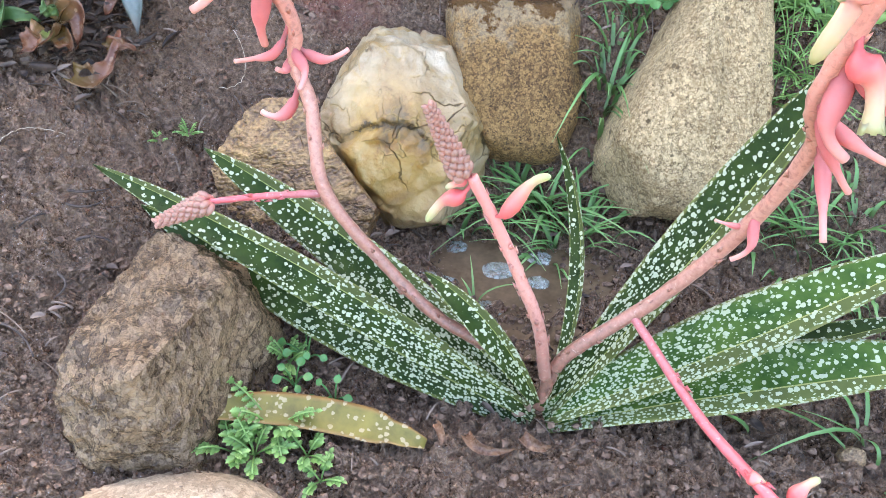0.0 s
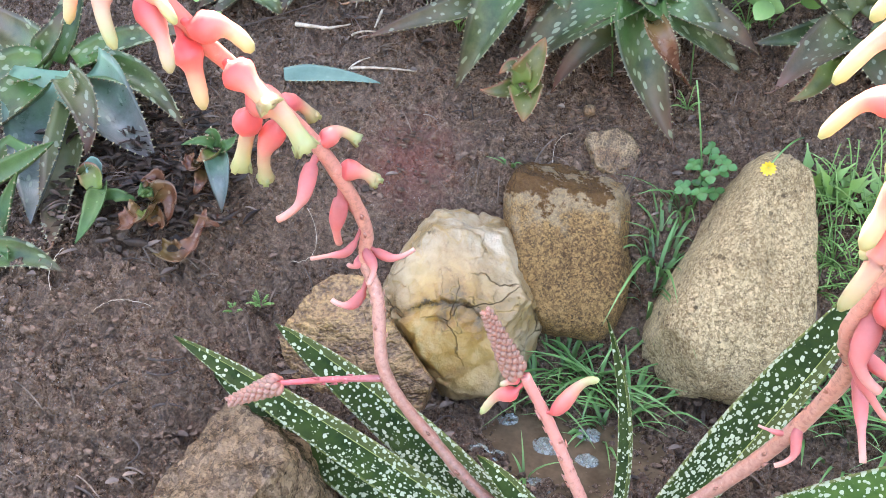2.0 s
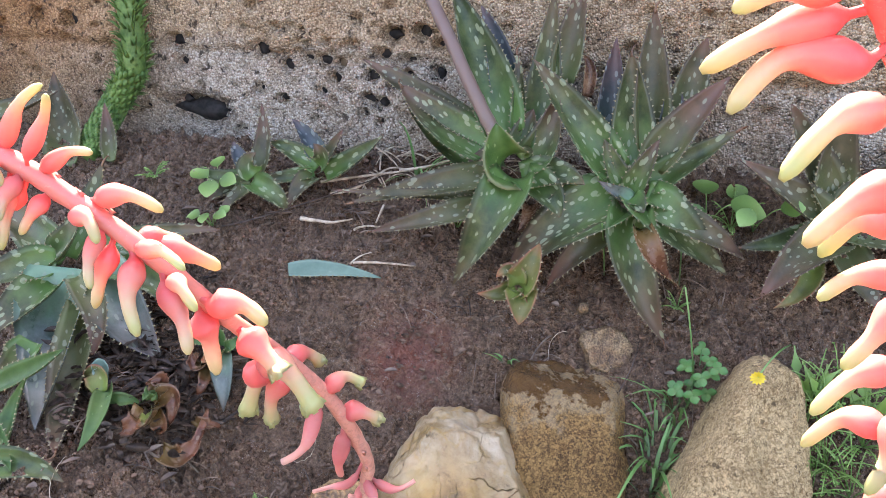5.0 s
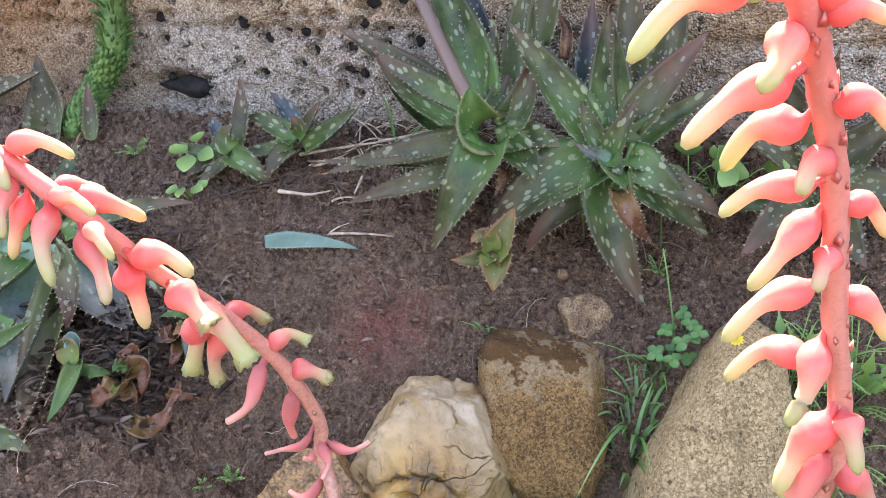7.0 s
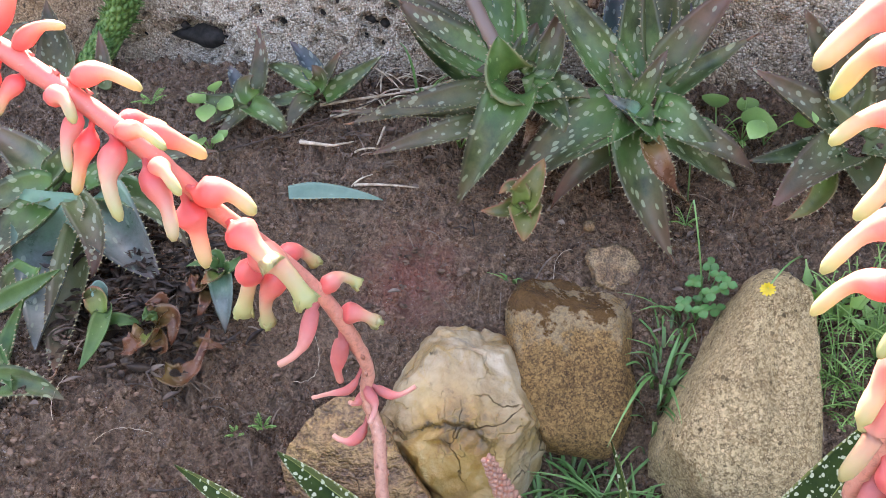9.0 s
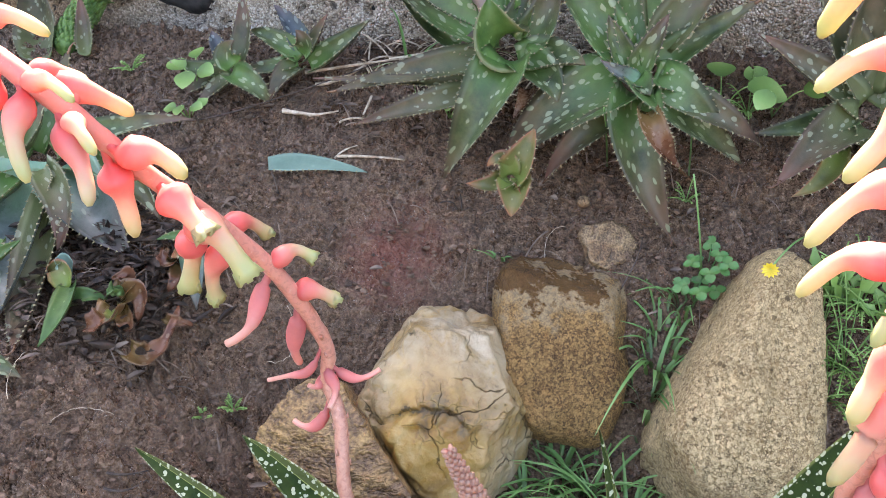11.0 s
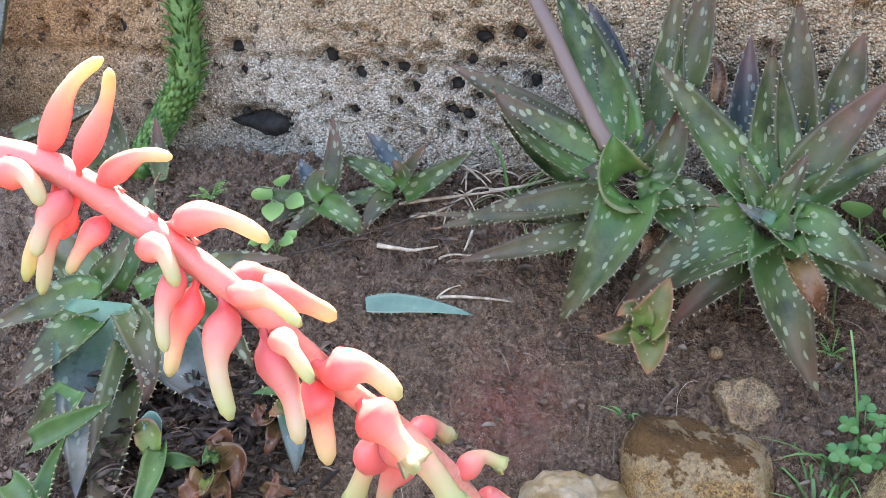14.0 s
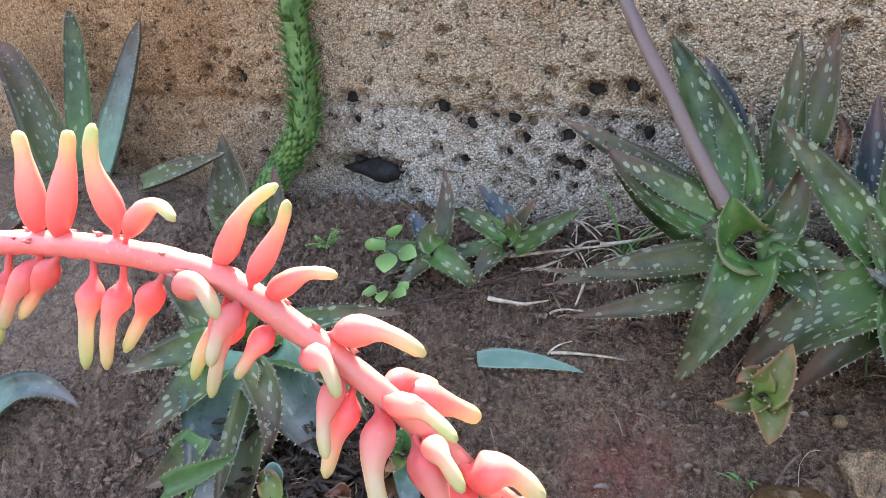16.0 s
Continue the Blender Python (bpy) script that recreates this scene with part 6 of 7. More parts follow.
add_leaf(pup_b, (-0.3033, -0.1205, 0.1825), (-0.2893, -0.1158, 0.1883), (-0.2790, -0.1026, 0.1796), 0.0179, ALOE_PUP_GREEN, 0.004, VIEW, 0.7, "aloe", False)
add_leaf(pup_b, (-0.3186, -0.1028, 0.1964), (-0.3278, -0.0961, 0.2072), (-0.3319, -0.1019, 0.2053), 0.0170, ALOE_GLAUCOUS, 0.003, VIEW, 0.7, "aloe", False, 0.2)
pup_d = thing("aloe_pup", (-0.2732, -0.1001, 0.1677), "withering reddish brown aloe pup with a green heart", "plant", "aloe pups")
add_leaf(pup_d, (-0.2672, -0.1045, 0.1768), (-0.2640, -0.1306, 0.1775), (-0.2800, -0.1377, 0.1670), 0.0262, DRY_ALOE, 0.003, VIEW, 0.9, "aloe", False, 0.3)
add_leaf(pup_d, (-0.2679, -0.1008, 0.1806), (-0.2472, -0.0972, 0.1862), (-0.2493, -0.1057, 0.1600), 0.0248, DRY_ALOE, 0.003, VIEW, 0.9, "aloe", False, 0.3)
add_leaf(pup_d, (-0.2695, -0.1000, 0.1819), (-0.2627, -0.0892, 0.1989), (-0.2750, -0.0975, 0.1978), 0.0218, DRY_ALOE, 0.003, VIEW, 0.9, "aloe", False, 0.3)
add_leaf(pup_d, (-0.2633, -0.1060, 0.1744), (-0.2488, -0.1162, 0.1688), (-0.2552, -0.1098, 0.1603), 0.0187, DRY_ALOE, 0.003, VIEW, 0.9, "aloe", False, 0.3)
add_leaf(pup_d, (-0.2654, -0.1103, 0.1782), (-0.2560, -0.1276, 0.1793), (-0.2642, -0.1305, 0.1736), 0.0149, ALOE_PUP, 0.003, VIEW, 0.9, "aloe", False, 0.3)
add_leaf(pup_d, (-0.2665, -0.1000, 0.1843), (-0.2651, -0.1060, 0.1951), (-0.2657, -0.1164, 0.1926), 0.0135, ALOE_PUP_GREEN, 0.003, VIEW, 0.9, "aloe", False, 0.3)
curled_leaf = thing("dry_leaf", (-0.2327, -0.1004, 0.1435), "curled glossy reddish brown dead aloe leaf", "leaf", "dry leaf scraps")
add_leaf(curled_leaf, (-0.2469, -0.1243, 0.1484), (-0.2211, -0.1163, 0.1469), (-0.2280, -0.0715, 0.1668), 0.0222, DRY_ALOE, 0.003, VIEW, 0.9, "aloe", False, 0.3)
curled_leaf = thing("dry_leaf", (-0.2272, -0.0764, 0.1516), "curled dull brown dead leaf among black mulch", "leaf", "dry leaf scraps")
add_leaf(curled_leaf, (-0.2343, -0.0897, 0.1533), (-0.2214, -0.0866, 0.1580), (-0.2148, -0.0743, 0.1486), 0.0153, DRY_ALOE, 0.003, VIEW, 0.9, "aloe", False, 0.3)
pup_e = thing("aloe_pup", (-0.2532, -0.0132, 0.1975), "small green aloe pup with one long dull leaf", "plant", "aloe pups")
add_leaf(pup_e, (-0.2410, -0.0248, 0.2003), (-0.2207, -0.0525, 0.1883), (-0.2193, -0.0610, 0.1569), 0.0262, ALOE_GREY, 0.004, VIEW, 0.7, "aloe", False)
add_leaf(pup_e, (-0.2440, -0.0224, 0.2048), (-0.2496, -0.0336, 0.2146), (-0.2688, -0.0399, 0.2114), 0.0135, ALOE_PUP_GREEN)
add_leaf(pup_e, (-0.2425, -0.0214, 0.2046), (-0.2449, -0.0210, 0.2179), (-0.2512, -0.0236, 0.2200), 0.0159, ALOE_PUP_GREEN)
add_leaf(pup_e, (-0.2393, -0.0233, 0.2039), (-0.2258, -0.0265, 0.2111), (-0.2266, -0.0078, 0.2149), 0.0159, ALOE_PUP_GREEN)
add_leaf(pup_e, (-0.2387, -0.0274, 0.2037), (-0.2373, -0.0477, 0.2069), (-0.2506, -0.0450, 0.1999), 0.0174, ALOE_PUP)
add_leaf(pup_e, (-0.2541, -0.0320, 0.1936), (-0.2553, -0.0481, 0.1966), (-0.2665, -0.0367, 0.2017), 0.0199, DRY_ALOE, 0.003, VIEW, 0.9, "aloe", False, 0.3)
add_leaf(pup_e, (-0.2479, -0.0363, 0.1885), (-0.2392, -0.0568, 0.1834), (-0.2465, -0.0641, 0.1719), 0.0175, DRY_ALOE, 0.003, VIEW, 0.9, "aloe", False, 0.3)
aloe_g = aloe((-0.6403, 0.2700, 0.2816), "tall narrow spotted aloe leaves against the wall")
add_leaf(aloe_g, (-0.5700, 0.1615, 0.3134), (-0.6229, 0.2200, 0.3485), (-0.6541, 0.2500, 0.4064), 0.0582, ALOE_BROWN)
add_leaf(aloe_g, (-0.5184, 0.1794, 0.3169), (-0.5420, 0.2100, 0.3443), (-0.5603, 0.2300, 0.3760), 0.0241, ALOE_BROWN)
add_leaf(aloe_g, (-0.8800, 0.2150, 0.3000), (-0.9201, 0.2720, 0.4854), (-0.9446, 0.2850, 0.5536), 0.0466, ALOE)
add_leaf(aloe_g, (-0.8600, 0.2100, 0.2950), (-0.8259, 0.2700, 0.4654), (-0.8058, 0.2850, 0.5427), 0.0508, ALOE_GREY)
add_leaf(aloe_g, (-0.9000, 0.2100, 0.3000), (-1.0132, 0.2500, 0.4534), (-1.0786, 0.2600, 0.5072), 0.0659, ALOE_BROWN)
add_leaf(aloe_g, (-0.8417, 0.1649, 0.3388), (-0.8563, 0.1120, 0.3208), (-0.8694, 0.0498, 0.2855), 0.0494, ALOE_BROWN)
add_leaf(aloe_g, (-0.7500, 0.1943, 0.3401), (-0.6831, 0.2100, 0.3647), (-0.6236, 0.2200, 0.3890), 0.0350, ALOE_BROWN)
cut_leaf = thing("cut_leaf", (-0.1835, 0.1140, 0.2379), "cut pale bluish green aloe leaf lying on soil", "leaf")
add_leaf(cut_leaf, (-0.2245, 0.0906, 0.2444), (-0.1809, 0.1094, 0.2437), (-0.1288, 0.1240, 0.2349), 0.0228, ALOE_GLAUCOUS, 0.006, VIEW, 0.2, "aloe", True)




# ---- cactus climbing the wall ----
def build_cactus():
    path = smooth_path(((-0.5524, 0.1803, 0.3196), (-0.5709, 0.2198, 0.3331), (-0.5819, 0.2680, 0.3572), (-0.5458, 0.2720, 0.4070), (-0.5387, 0.2750, 0.4404), (-0.5406, 0.2780, 0.4859), (-0.5464, 0.2800, 0.5276), (-0.5468, 0.2800, 0.5860), (-0.5489, 0.2800, 0.6484)), 90)
    org = path[0].copy()
    plant = thing("cactus", org, "green warty columnar cactus leaning against the wall", "plant")
    sides, verts, faces, uv = 22, [], [], []
    n = len(path)
    run = 0.0
    for i, p in enumerate(path):
        t = (path[min(i + 1, n - 1)] - path[max(i - 1, 0)]).normalized()
        a = t.cross(Vector((0, 1, 0.1))).normalized()
        b = t.cross(a)
        run += (p - path[i - 1]).length if i else 0
        thick = 0.0185 * (0.55 + 0.45 * min(1, i / 9)) * (1.0 if run < 0.13 else max(0.82, 1 - (run - 0.13) * 2.5))
        for k in range(sides):
            an = 2 * math.pi * k / sides
            u, v = an * 7 / (2 * math.pi), run / 0.017
            lump = 0.5 + 0.5 * math.cos(2 * math.pi * (u + 0.5 * v)) * math.cos(math.pi * v) ** 2 * 1.0
            r = thick * (0.86 + 0.20 * lump)
            verts.append(p - org + (a * math.cos(an) + b * math.sin(an)) * r)
            uv.append((k / sides, i / n))
    for i in range(n - 1):
        for k in range(sides):
            k2 = (k + 1) % sides
            faces.append((i * sides + k, i * sides + k2, (i + 1) * sides + k2, (i + 1) * sides + k))
    faces += [tuple(range(sides - 1, -1, -1)), tuple(range((n - 1) * sides, n * sides))]
    part("cactus_stem", mesh_data("cactus_stem", verts, faces, CACTUS, uv), plant)
    rnd = random.Random(4)
    chunks = []
    for k in range(420):
        i = rnd.randint(24, n - 3)
        t = (path[i + 1] - path[i - 1]).normalized()
        o = t.cross(Vector((rnd.uniform(-1, 1), rnd.uniform(-1, 1), rnd.uniform(-1, 1)))).normalized()
        p = path[i] - org + o * 0.0145
        q = p + o * rnd.uniform(0.007, 0.015) + t * rnd.uniform(0.004, 0.012)
        chunks.append(tube([p, p.lerp(q, 0.55) + t * 0.0015, q], [0.0014, 0.0011, 0.0003], 5))
    v, f, u = merge(chunks)
    part("spine_cover", mesh_data("spine_cover", v, f, CACTUS, u), plant, "soft green awl-shaped spines")["kind"] = "stuff"
    chunks = []
    base, tri = ico(1)
    for k in range(230):
        i = int(2 + 34 * (k / 230))
        t = (path[i + 1] - path[i - 1]).normalized()
        an = k * 2.39996
        a = t.cross(Vector((0, 1, 0.1))).normalized()
        o = a * math.cos(an) + t.cross(a) * math.sin(an)
        s = t.cross(o)
        c = path[i] - org + o * 0.0185 * (0.55 + 0.45 * min(1, i / 9)) * 0.93
        chunks.append(([c + o * (p[0] * 0.0032) + t * (p[1] * 0.0075 + 0.002 * p[0]) + s * (p[2] * 0.0034) for p in base], tri, [(0, 0)] * len(base)))
    v, f, u = merge(chunks)
    part("tubercle_cover", mesh_data("tubercle_cover", v, f, CACTUS, u), plant)["kind"] = "stuff"


build_cactus()


# ---- grass, weeds and clover ----
def blade(a, d, h, w, lean, curl):
    """One bent blade as a folded ribbon."""
    n = 7
    side = Vector((-d.y, d.x, 0)).normalized()
    verts, faces, uv = [], [], []
    for i in range(n):
        s = i / (n - 1)
        p = a + Vector((0, 0, h * (s - curl * s * s))) + d * (lean * s ** 1.5)
        hw = w / 2 * (1 - s ** 2.2) + 0.0001
        verts += [p - side * hw + Vector((0, 0, hw * 0.5)), p, p + side * hw + Vector((0, 0, hw * 0.5))]
        uv += [(0, s), (0.5, s), (1, s)]
    for i in range(n - 1):
        for k in (0, 1):
            j = i * 3 + k
            faces.append((j, j + 1, j + 4, j + 3))
    return verts, faces, uv


def grass_tuft(at, count, h, spread, seed):
    rnd = random.Random(seed)
    at = Vector(at)
    chunks = []
    for k in range(int(count * 1.15)):
        an = rnd.uniform(0, 2 * math.pi)
        d = Vector((math.cos(an), math.sin(an), 0))
        q = rnd.random() * spread
        a = Vector((q * math.cos(an), q * math.sin(an), 0))
        a.z = float(ground_z(at.x + a.x, at.y + a.y)) - at.z - 0.004
        hh = h * rnd.uniform(0.6, 1.8)
        chunks.append(blade(a, d, hh, rnd.uniform(0.0018, 0.0048), hh * rnd.uniform(0.4, 1.3), rnd.uniform(0.3, 1.1)))
    v, f, u = merge(chunks)
    ob = new("grass_tuft", mesh_data("grass_tuft", v, f, GRASS, u))
    ob.location = at
    tagged(ob, "tuft of bright green grass growing between the stones", "grass", "grass tufts")


STONE_TUFTS = (
        ((0.1109, -0.0147, 0.0070), 30, 0.050, 0.030), ((0.1468, -0.0115, 0.0026), 34, 0.055, 0.030), ((0.0906, -0.0356, 0.0008), 18, 0.045, 0.020), ((0.1831, -0.0351, -0.0039), 26, 0.045, 0.030),
        ((0.1835, 0.0515, 0.0820), 24, 0.055, 0.028), ((0.1831, 0.0767, 0.1246), 16, 0.050, 0.020), ((0.2009, 0.0987, 0.1530), 10, 0.045, 0.015), ((0.1596, -0.0503, -0.0113), 18, 0.040, 0.030))
BED_TUFTS = (
        ((0.3781, -0.0103, 0.0120), 24, 0.050, 0.045), ((0.4148, 0.0028, 0.0224), 30, 0.055, 0.050), ((0.4466, -0.0112, 0.0075), 22, 0.055, 0.040), ((0.4421, -0.0589, -0.0253), 20, 0.050, 0.035),
        ((0.3334, -0.0076, 0.0136), 14, 0.040, 0.030), ((0.4264, -0.1885, -0.0375), 4, 0.070, 0.030), ((0.4360, -0.2158, -0.0398), 6, 0.075, 0.030), ((0.3389, -0.2071, -0.0280), 1, 0.050, 0.008),
        ((0.1069, -0.1402, -0.0094), 5, 0.030, 0.004), ((0.0741, -0.0543, -0.0031), 5, 0.050, 0.010), ((0.0271, 0.0934, 0.1758), 2, 0.014, 0.003), ((-0.1280, 0.2373, 0.3097), 7, 0.085, 0.006), ((-0.3684, 0.3052, 0.3248), 5, 0.05, 0.006), ((0.0253, 0.0906, 0.1724), 2, 0.018, 0.003))
for k, (p, c, h, s) in enumerate(STONE_TUFTS + BED_TUFTS):
    grass_tuft(p, c, h, s, 60 + k)


def leaflet(c, d, nrm, length, width, lobes=0, cup=0.2, notch=0.0):
    """A small cupped leaf blade, plain, lobed or notched, tip along d."""
    side = nrm.cross(d).normalized()
    n = 8
    verts, faces, uv = [], [], []
    for i in range(n + 1):
        s = i / n
        w = math.sin(math.pi * min(1, s * 0.92 + 0.06)) ** 0.8
        if lobes:
            w *= (0.78 + 0.22 * math.cos(2 * math.pi * lobes * s)) if lobes < 5 else (0.6 + 0.4 * math.cos(2 * math.pi * lobes * s))
        for u in (-1, -0.5, 0, 0.5, 1):
            back = notch * (1 - abs(u)) * s ** 6 * length
            p = c + d * (s * length - back) + side * (u * w * width / 2) + nrm * (cup * width * (abs(u) ** 1.5 - 0.4) * w - 0.12 * length * s * s)
            verts.append(p)
            uv.append((u, s))
    for i in range(n):
        for k in range(4):
            j = i * 5 + k
            faces.append((j, j + 1, j + 6, j + 5))
    return verts, faces, uv


def stemlet(a, b, r=0.0006):
    m = a.lerp(b, 0.5) + Vector((0, 0, 0.15 * (b - a).length))
    return tube(bez(a, m, b, 7), [r] * 7, 6)


def feathery_weed(at, stalks, reach, size, seed, label="small feathery bright green weed on the wet soil"):
    """Compound leaves of small lobed leaflets on thin stalks."""
    rnd = random.Random(seed)
    plant = thing("weed", at, label, "weed", "small weeds")
    for k in range(stalks):
        an = 2 * math.pi * k / stalks + rnd.uniform(-0.5, 0.5)
        d = Vector((math.cos(an), math.sin(an), 0))
        far = reach * rnd.uniform(0.5, 1.0)
        tip = d * far
        tip.z = max(0.006, float(ground_z(at[0] + tip.x, at[1] + tip.y)) - at[2] + rnd.uniform(0.3, 0.9) * reach * 0.8)
        chunks = [stemlet(Vector((0, 0, 0)), tip)]
        for j in range(11):
            s = 0.35 + 0.65 * (j // 2) / 5.0
            c = Vector((0, 0, 0)).lerp(tip, s) + Vector((0, 0, 0.1 * far * math.sin(math.pi * s)))
            turn = 0 if j == 10 else (1 if j % 2 else -1) * rnd.uniform(0.6, 1.1)
            dd = Vector((math.cos(an + turn), math.sin(an + turn), 0.15)).normalized()
            nn = Vector((rnd.uniform(-0.3, 0.3), rnd.uniform(-0.5, 0.1), 1)).normalized()
            z = size * rnd.uniform(0.45, 0.8) * (0.85 if j == 10 else 0.75)
            chunks.append(leaflet(c, dd, nn, z, z * 0.8, 4, 0.25))
        v, f, u = merge(chunks)
        part("leaf", mesh_data("leaf", v, f, HERB, u), plant)


NEAR_WEEDS = (
        ((0.0083, -0.3241, 0.0075), 9, 0.034, 0.013), ((-0.0447, -0.2976, 0.0190), 7, 0.022, 0.012), ((0.0028, -0.3463, 0.0061), 7, 0.026, 0.012), ((0.0357, -0.3349, 0.0020), 4, 0.020, 0.011), ((-0.0407, -0.3081, 0.0175), 5, 0.016, 0.010), ((0.0514, -0.3501, -0.0007), 4, 0.018, 0.009), ((-0.0125, -0.3494, 0.0084), 5, 0.022, 0.012),
        ((-0.1595, -0.1060, 0.0897), 6, 0.013, 0.0062), ((-0.1734, -0.1285, 0.0945), 4, 0.009, 0.005), ((-0.0046, -0.2673, 0.0131), 7, 0.022, 0.009))
FAR_WEEDS = (
        ((0.3160, 0.1017, 0.1398), 16, 0.050, 0.0075), ((0.3393, 0.0872, 0.1216), 16, 0.052, 0.0075), ((0.3465, 0.1250, 0.1626), 16, 0.060, 0.008), ((0.3703, 0.1075, 0.1399), 14, 0.055, 0.008), ((0.3289, 0.0694, 0.0994), 12, 0.040, 0.007), ((0.3624, 0.0739, 0.1032), 12, 0.045, 0.007), ((0.2282, 0.2418, 0.2954), 10, 0.035, 0.008),
        ((-0.4489, 0.1715, 0.3029), 7, 0.022, 0.009), ((0.1856, 0.1676, 0.2270), 8, 0.018, 0.005))
for k, (p, n, r, s) in enumerate(NEAR_WEEDS + FAR_WEEDS):
    feathery_weed(p, n, r, s, 200 + k)


def round_weed(at, leaves, size, high, seed, material, group="round-leaved weeds", label="weed with round bright green leaves", trefoil=False):
    rnd = random.Random(seed)
    plant = thing("weed", at, label, "weed", group)
    for k in range(leaves):
        an = 2 * math.pi * k / leaves + rnd.uniform(-0.4, 0.4)
        d = Vector((math.cos(an), math.sin(an) - 0.3, 0)).normalized()
        tip = d * high * rnd.uniform(0.3, 0.8) + Vector((0, 0, high * rnd.uniform(0.6, 1.0)))
        chunks = [stemlet(Vector((0, 0, -0.002)), tip, 0.0007)]
        nn = Vector((rnd.uniform(-0.3, 0.3), rnd.uniform(-0.9, -0.3), 1)).normalized()
        for j in range(3 if trefoil else 1):
            q = an + (j - 1) * 2.1 if trefoil else an
            dd = Vector((math.cos(q), math.sin(q), 0))
            dd = (dd - nn * dd.dot(nn)).normalized()
            z = size * rnd.uniform(0.8, 1.1)
            chunks.append(leaflet(tip, dd, nn, z, z * 0.95, 0, 0.12, 0.28 if trefoil else 0.0))
        v, f, u = merge(chunks)
        part("leaf", mesh_data("leaf", v, f, material, u), plant)


round_weed((0.2149, 0.1184, 0.1727), 7, 0.0095, 0.028, 1, CLOVER, "clover plants", "clover with three-part leaves between the stones", True)
round_weed((0.2077, 0.1041, 0.1574), 5, 0.010, 0.022, 2, CLOVER, "clover plants", "clover with three-part leaves between the stones", True)
round_weed((-0.0640, 0.1965, 0.2765), 5, 0.013, 0.022, 3, HERB)
round_weed((-0.3542, 0.1616, 0.2917), 4, 0.024, 0.034, 4, HERB)
round_weed((0.2025, 0.2394, 0.2939), 3, 0.036, 0.034, 5, HERB)
round_weed((0.2508, 0.2441, 0.2966), 3, 0.024, 0.034, 6, HERB)
round_weed((-0.3359, 0.1182, 0.2713), 4, 0.018, 0.020, 7, HERB)
round_weed((0.0057, -0.2583, 0.0125), 6, 0.007, 0.020, 8, CLOVER)
round_weed((0.0385, -0.2885, 0.0053), 5, 0.007, 0.018, 9, CLOVER)
round_weed((0.0065, -0.2848, 0.0105), 5, 0.007, 0.018, 10, CLOVER)
round_weed((0.0622, -0.2365, 0.0044), 3, 0.006, 0.010, 11, CLOVER)


def dandelion(at, count, length, seed):
    rnd = random.Random(seed)
    plant = thing("weed", at, "dandelion-like weed with long toothed leaves", "weed", "toothed weeds")
    for k in range(count):
        an = 2 * math.pi * k / count + rnd.uniform(-0.3, 0.3)
        d = Vector((math.cos(an) * 0.8, math.sin(an) * 0.6, rnd.uniform(0.5, 1.3))).normalized()
        nn = (Vector((0, -0.6, 0.8)) - d * d.dot(Vector((0, -0.6, 0.8)))).normalized()
        v, f, u = leaflet(Vector((0, 0, 0)), d, nn, length * rnd.uniform(0.7, 1.1), length * 0.26, 5, 0.2)
        part("leaf", mesh_data("leaf", v, f, HERB, u), plant)


dandelion((0.3310, 0.1261, 0.1656), 7, 0.052, 3)
dandelion((0.3779, 0.1201, 0.1523), 7, 0.060, 4)
dandelion((0.3106, 0.1265, 0.1681), 4, 0.05, 5)


def flowering_stalk(base, tip, label, head=True):
    base, tip = Vector(base), Vector(tip)
    plant = thing("wild_flower", base, label, "flower")
    d = tip - base
    path = bez(Vector((0, 0, 0)), d * 0.5 + Vector((0, 0, 0.006)), d, 12)
    v, f, u = tube(path, [0.0009] * 12, 6)
    part("stalk", mesh_data("stalk", v, f, GRASS, u), plant)
    if head:
        chunks = []
        for k in range(12):
            an = 2 * math.pi * k / 12
            o = Vector((math.cos(an), -0.3, math.sin(an))).normalized()
            chunks.append(leaflet(d, o, Vector((0, -1, 0.3)).normalized(), 0.0075, 0.0032))
        v, f, u = merge(chunks)
        part("petals", mesh_data("petals", v, f, PETAL_Y, u), plant, "yellow petals")


flowering_stalk((0.2928, 0.1148, 0.2326), (0.2648, 0.0652, 0.2199), "small yellow wild flower drooping over the granite stone")
flowering_stalk((0.2116, 0.1179, 0.1722), (0.1916, 0.1260, 0.2721), "thin green weed stalk standing in the bed", False)
flowering_stalk((0.1840, 0.1874, 0.2461), (0.1789, 0.1876, 0.3451), "thin green weed stalk standing in the bed", False)
flowering_stalk((0.1062, 0.1818, 0.2487), (0.1023, 0.1612, 0.3144), "thin green weed stalk standing in the bed", False)


# ---- dry straws, twigs and litter ----
def straw(a, m, b, r, material, label, name="straw"):
    a, m, b = Vector(a), Vector(m), Vector(b)
    path = bez(a - a, m - a, b - a, 12)
    v, f, u = tube(path, [r * (1 - 0.5 * i / 11) for i in range(12)], 6, 0.2)
    ob = new(name, mesh_data(name, v, f, material, u))
    ob.location = a
    tagged(ob, label, name, name + "s on the soil")


WALL_STRAWS = (
        ((-0.1640, 0.1280, 0.2465), (-0.1332, 0.1376, 0.2468), (-0.0954, 0.1457, 0.2447), 0.0020),
        ((-0.1660, 0.1257, 0.2454), (-0.1604, 0.1366, 0.2507), (-0.1478, 0.1431, 0.2553), 0.0012),
        ((-0.2373, 0.2028, 0.3106), (-0.1929, 0.2178, 0.3173), (-0.1379, 0.2361, 0.3252), 0.0022),
        ((-0.2221, 0.1968, 0.3000), (-0.1954, 0.2081, 0.3058), (-0.1672, 0.2322, 0.3234), 0.0022),
        ((-0.2131, 0.1609, 0.2761), (-0.1975, 0.1674, 0.2777), (-0.1835, 0.1748, 0.2801), 0.0018))
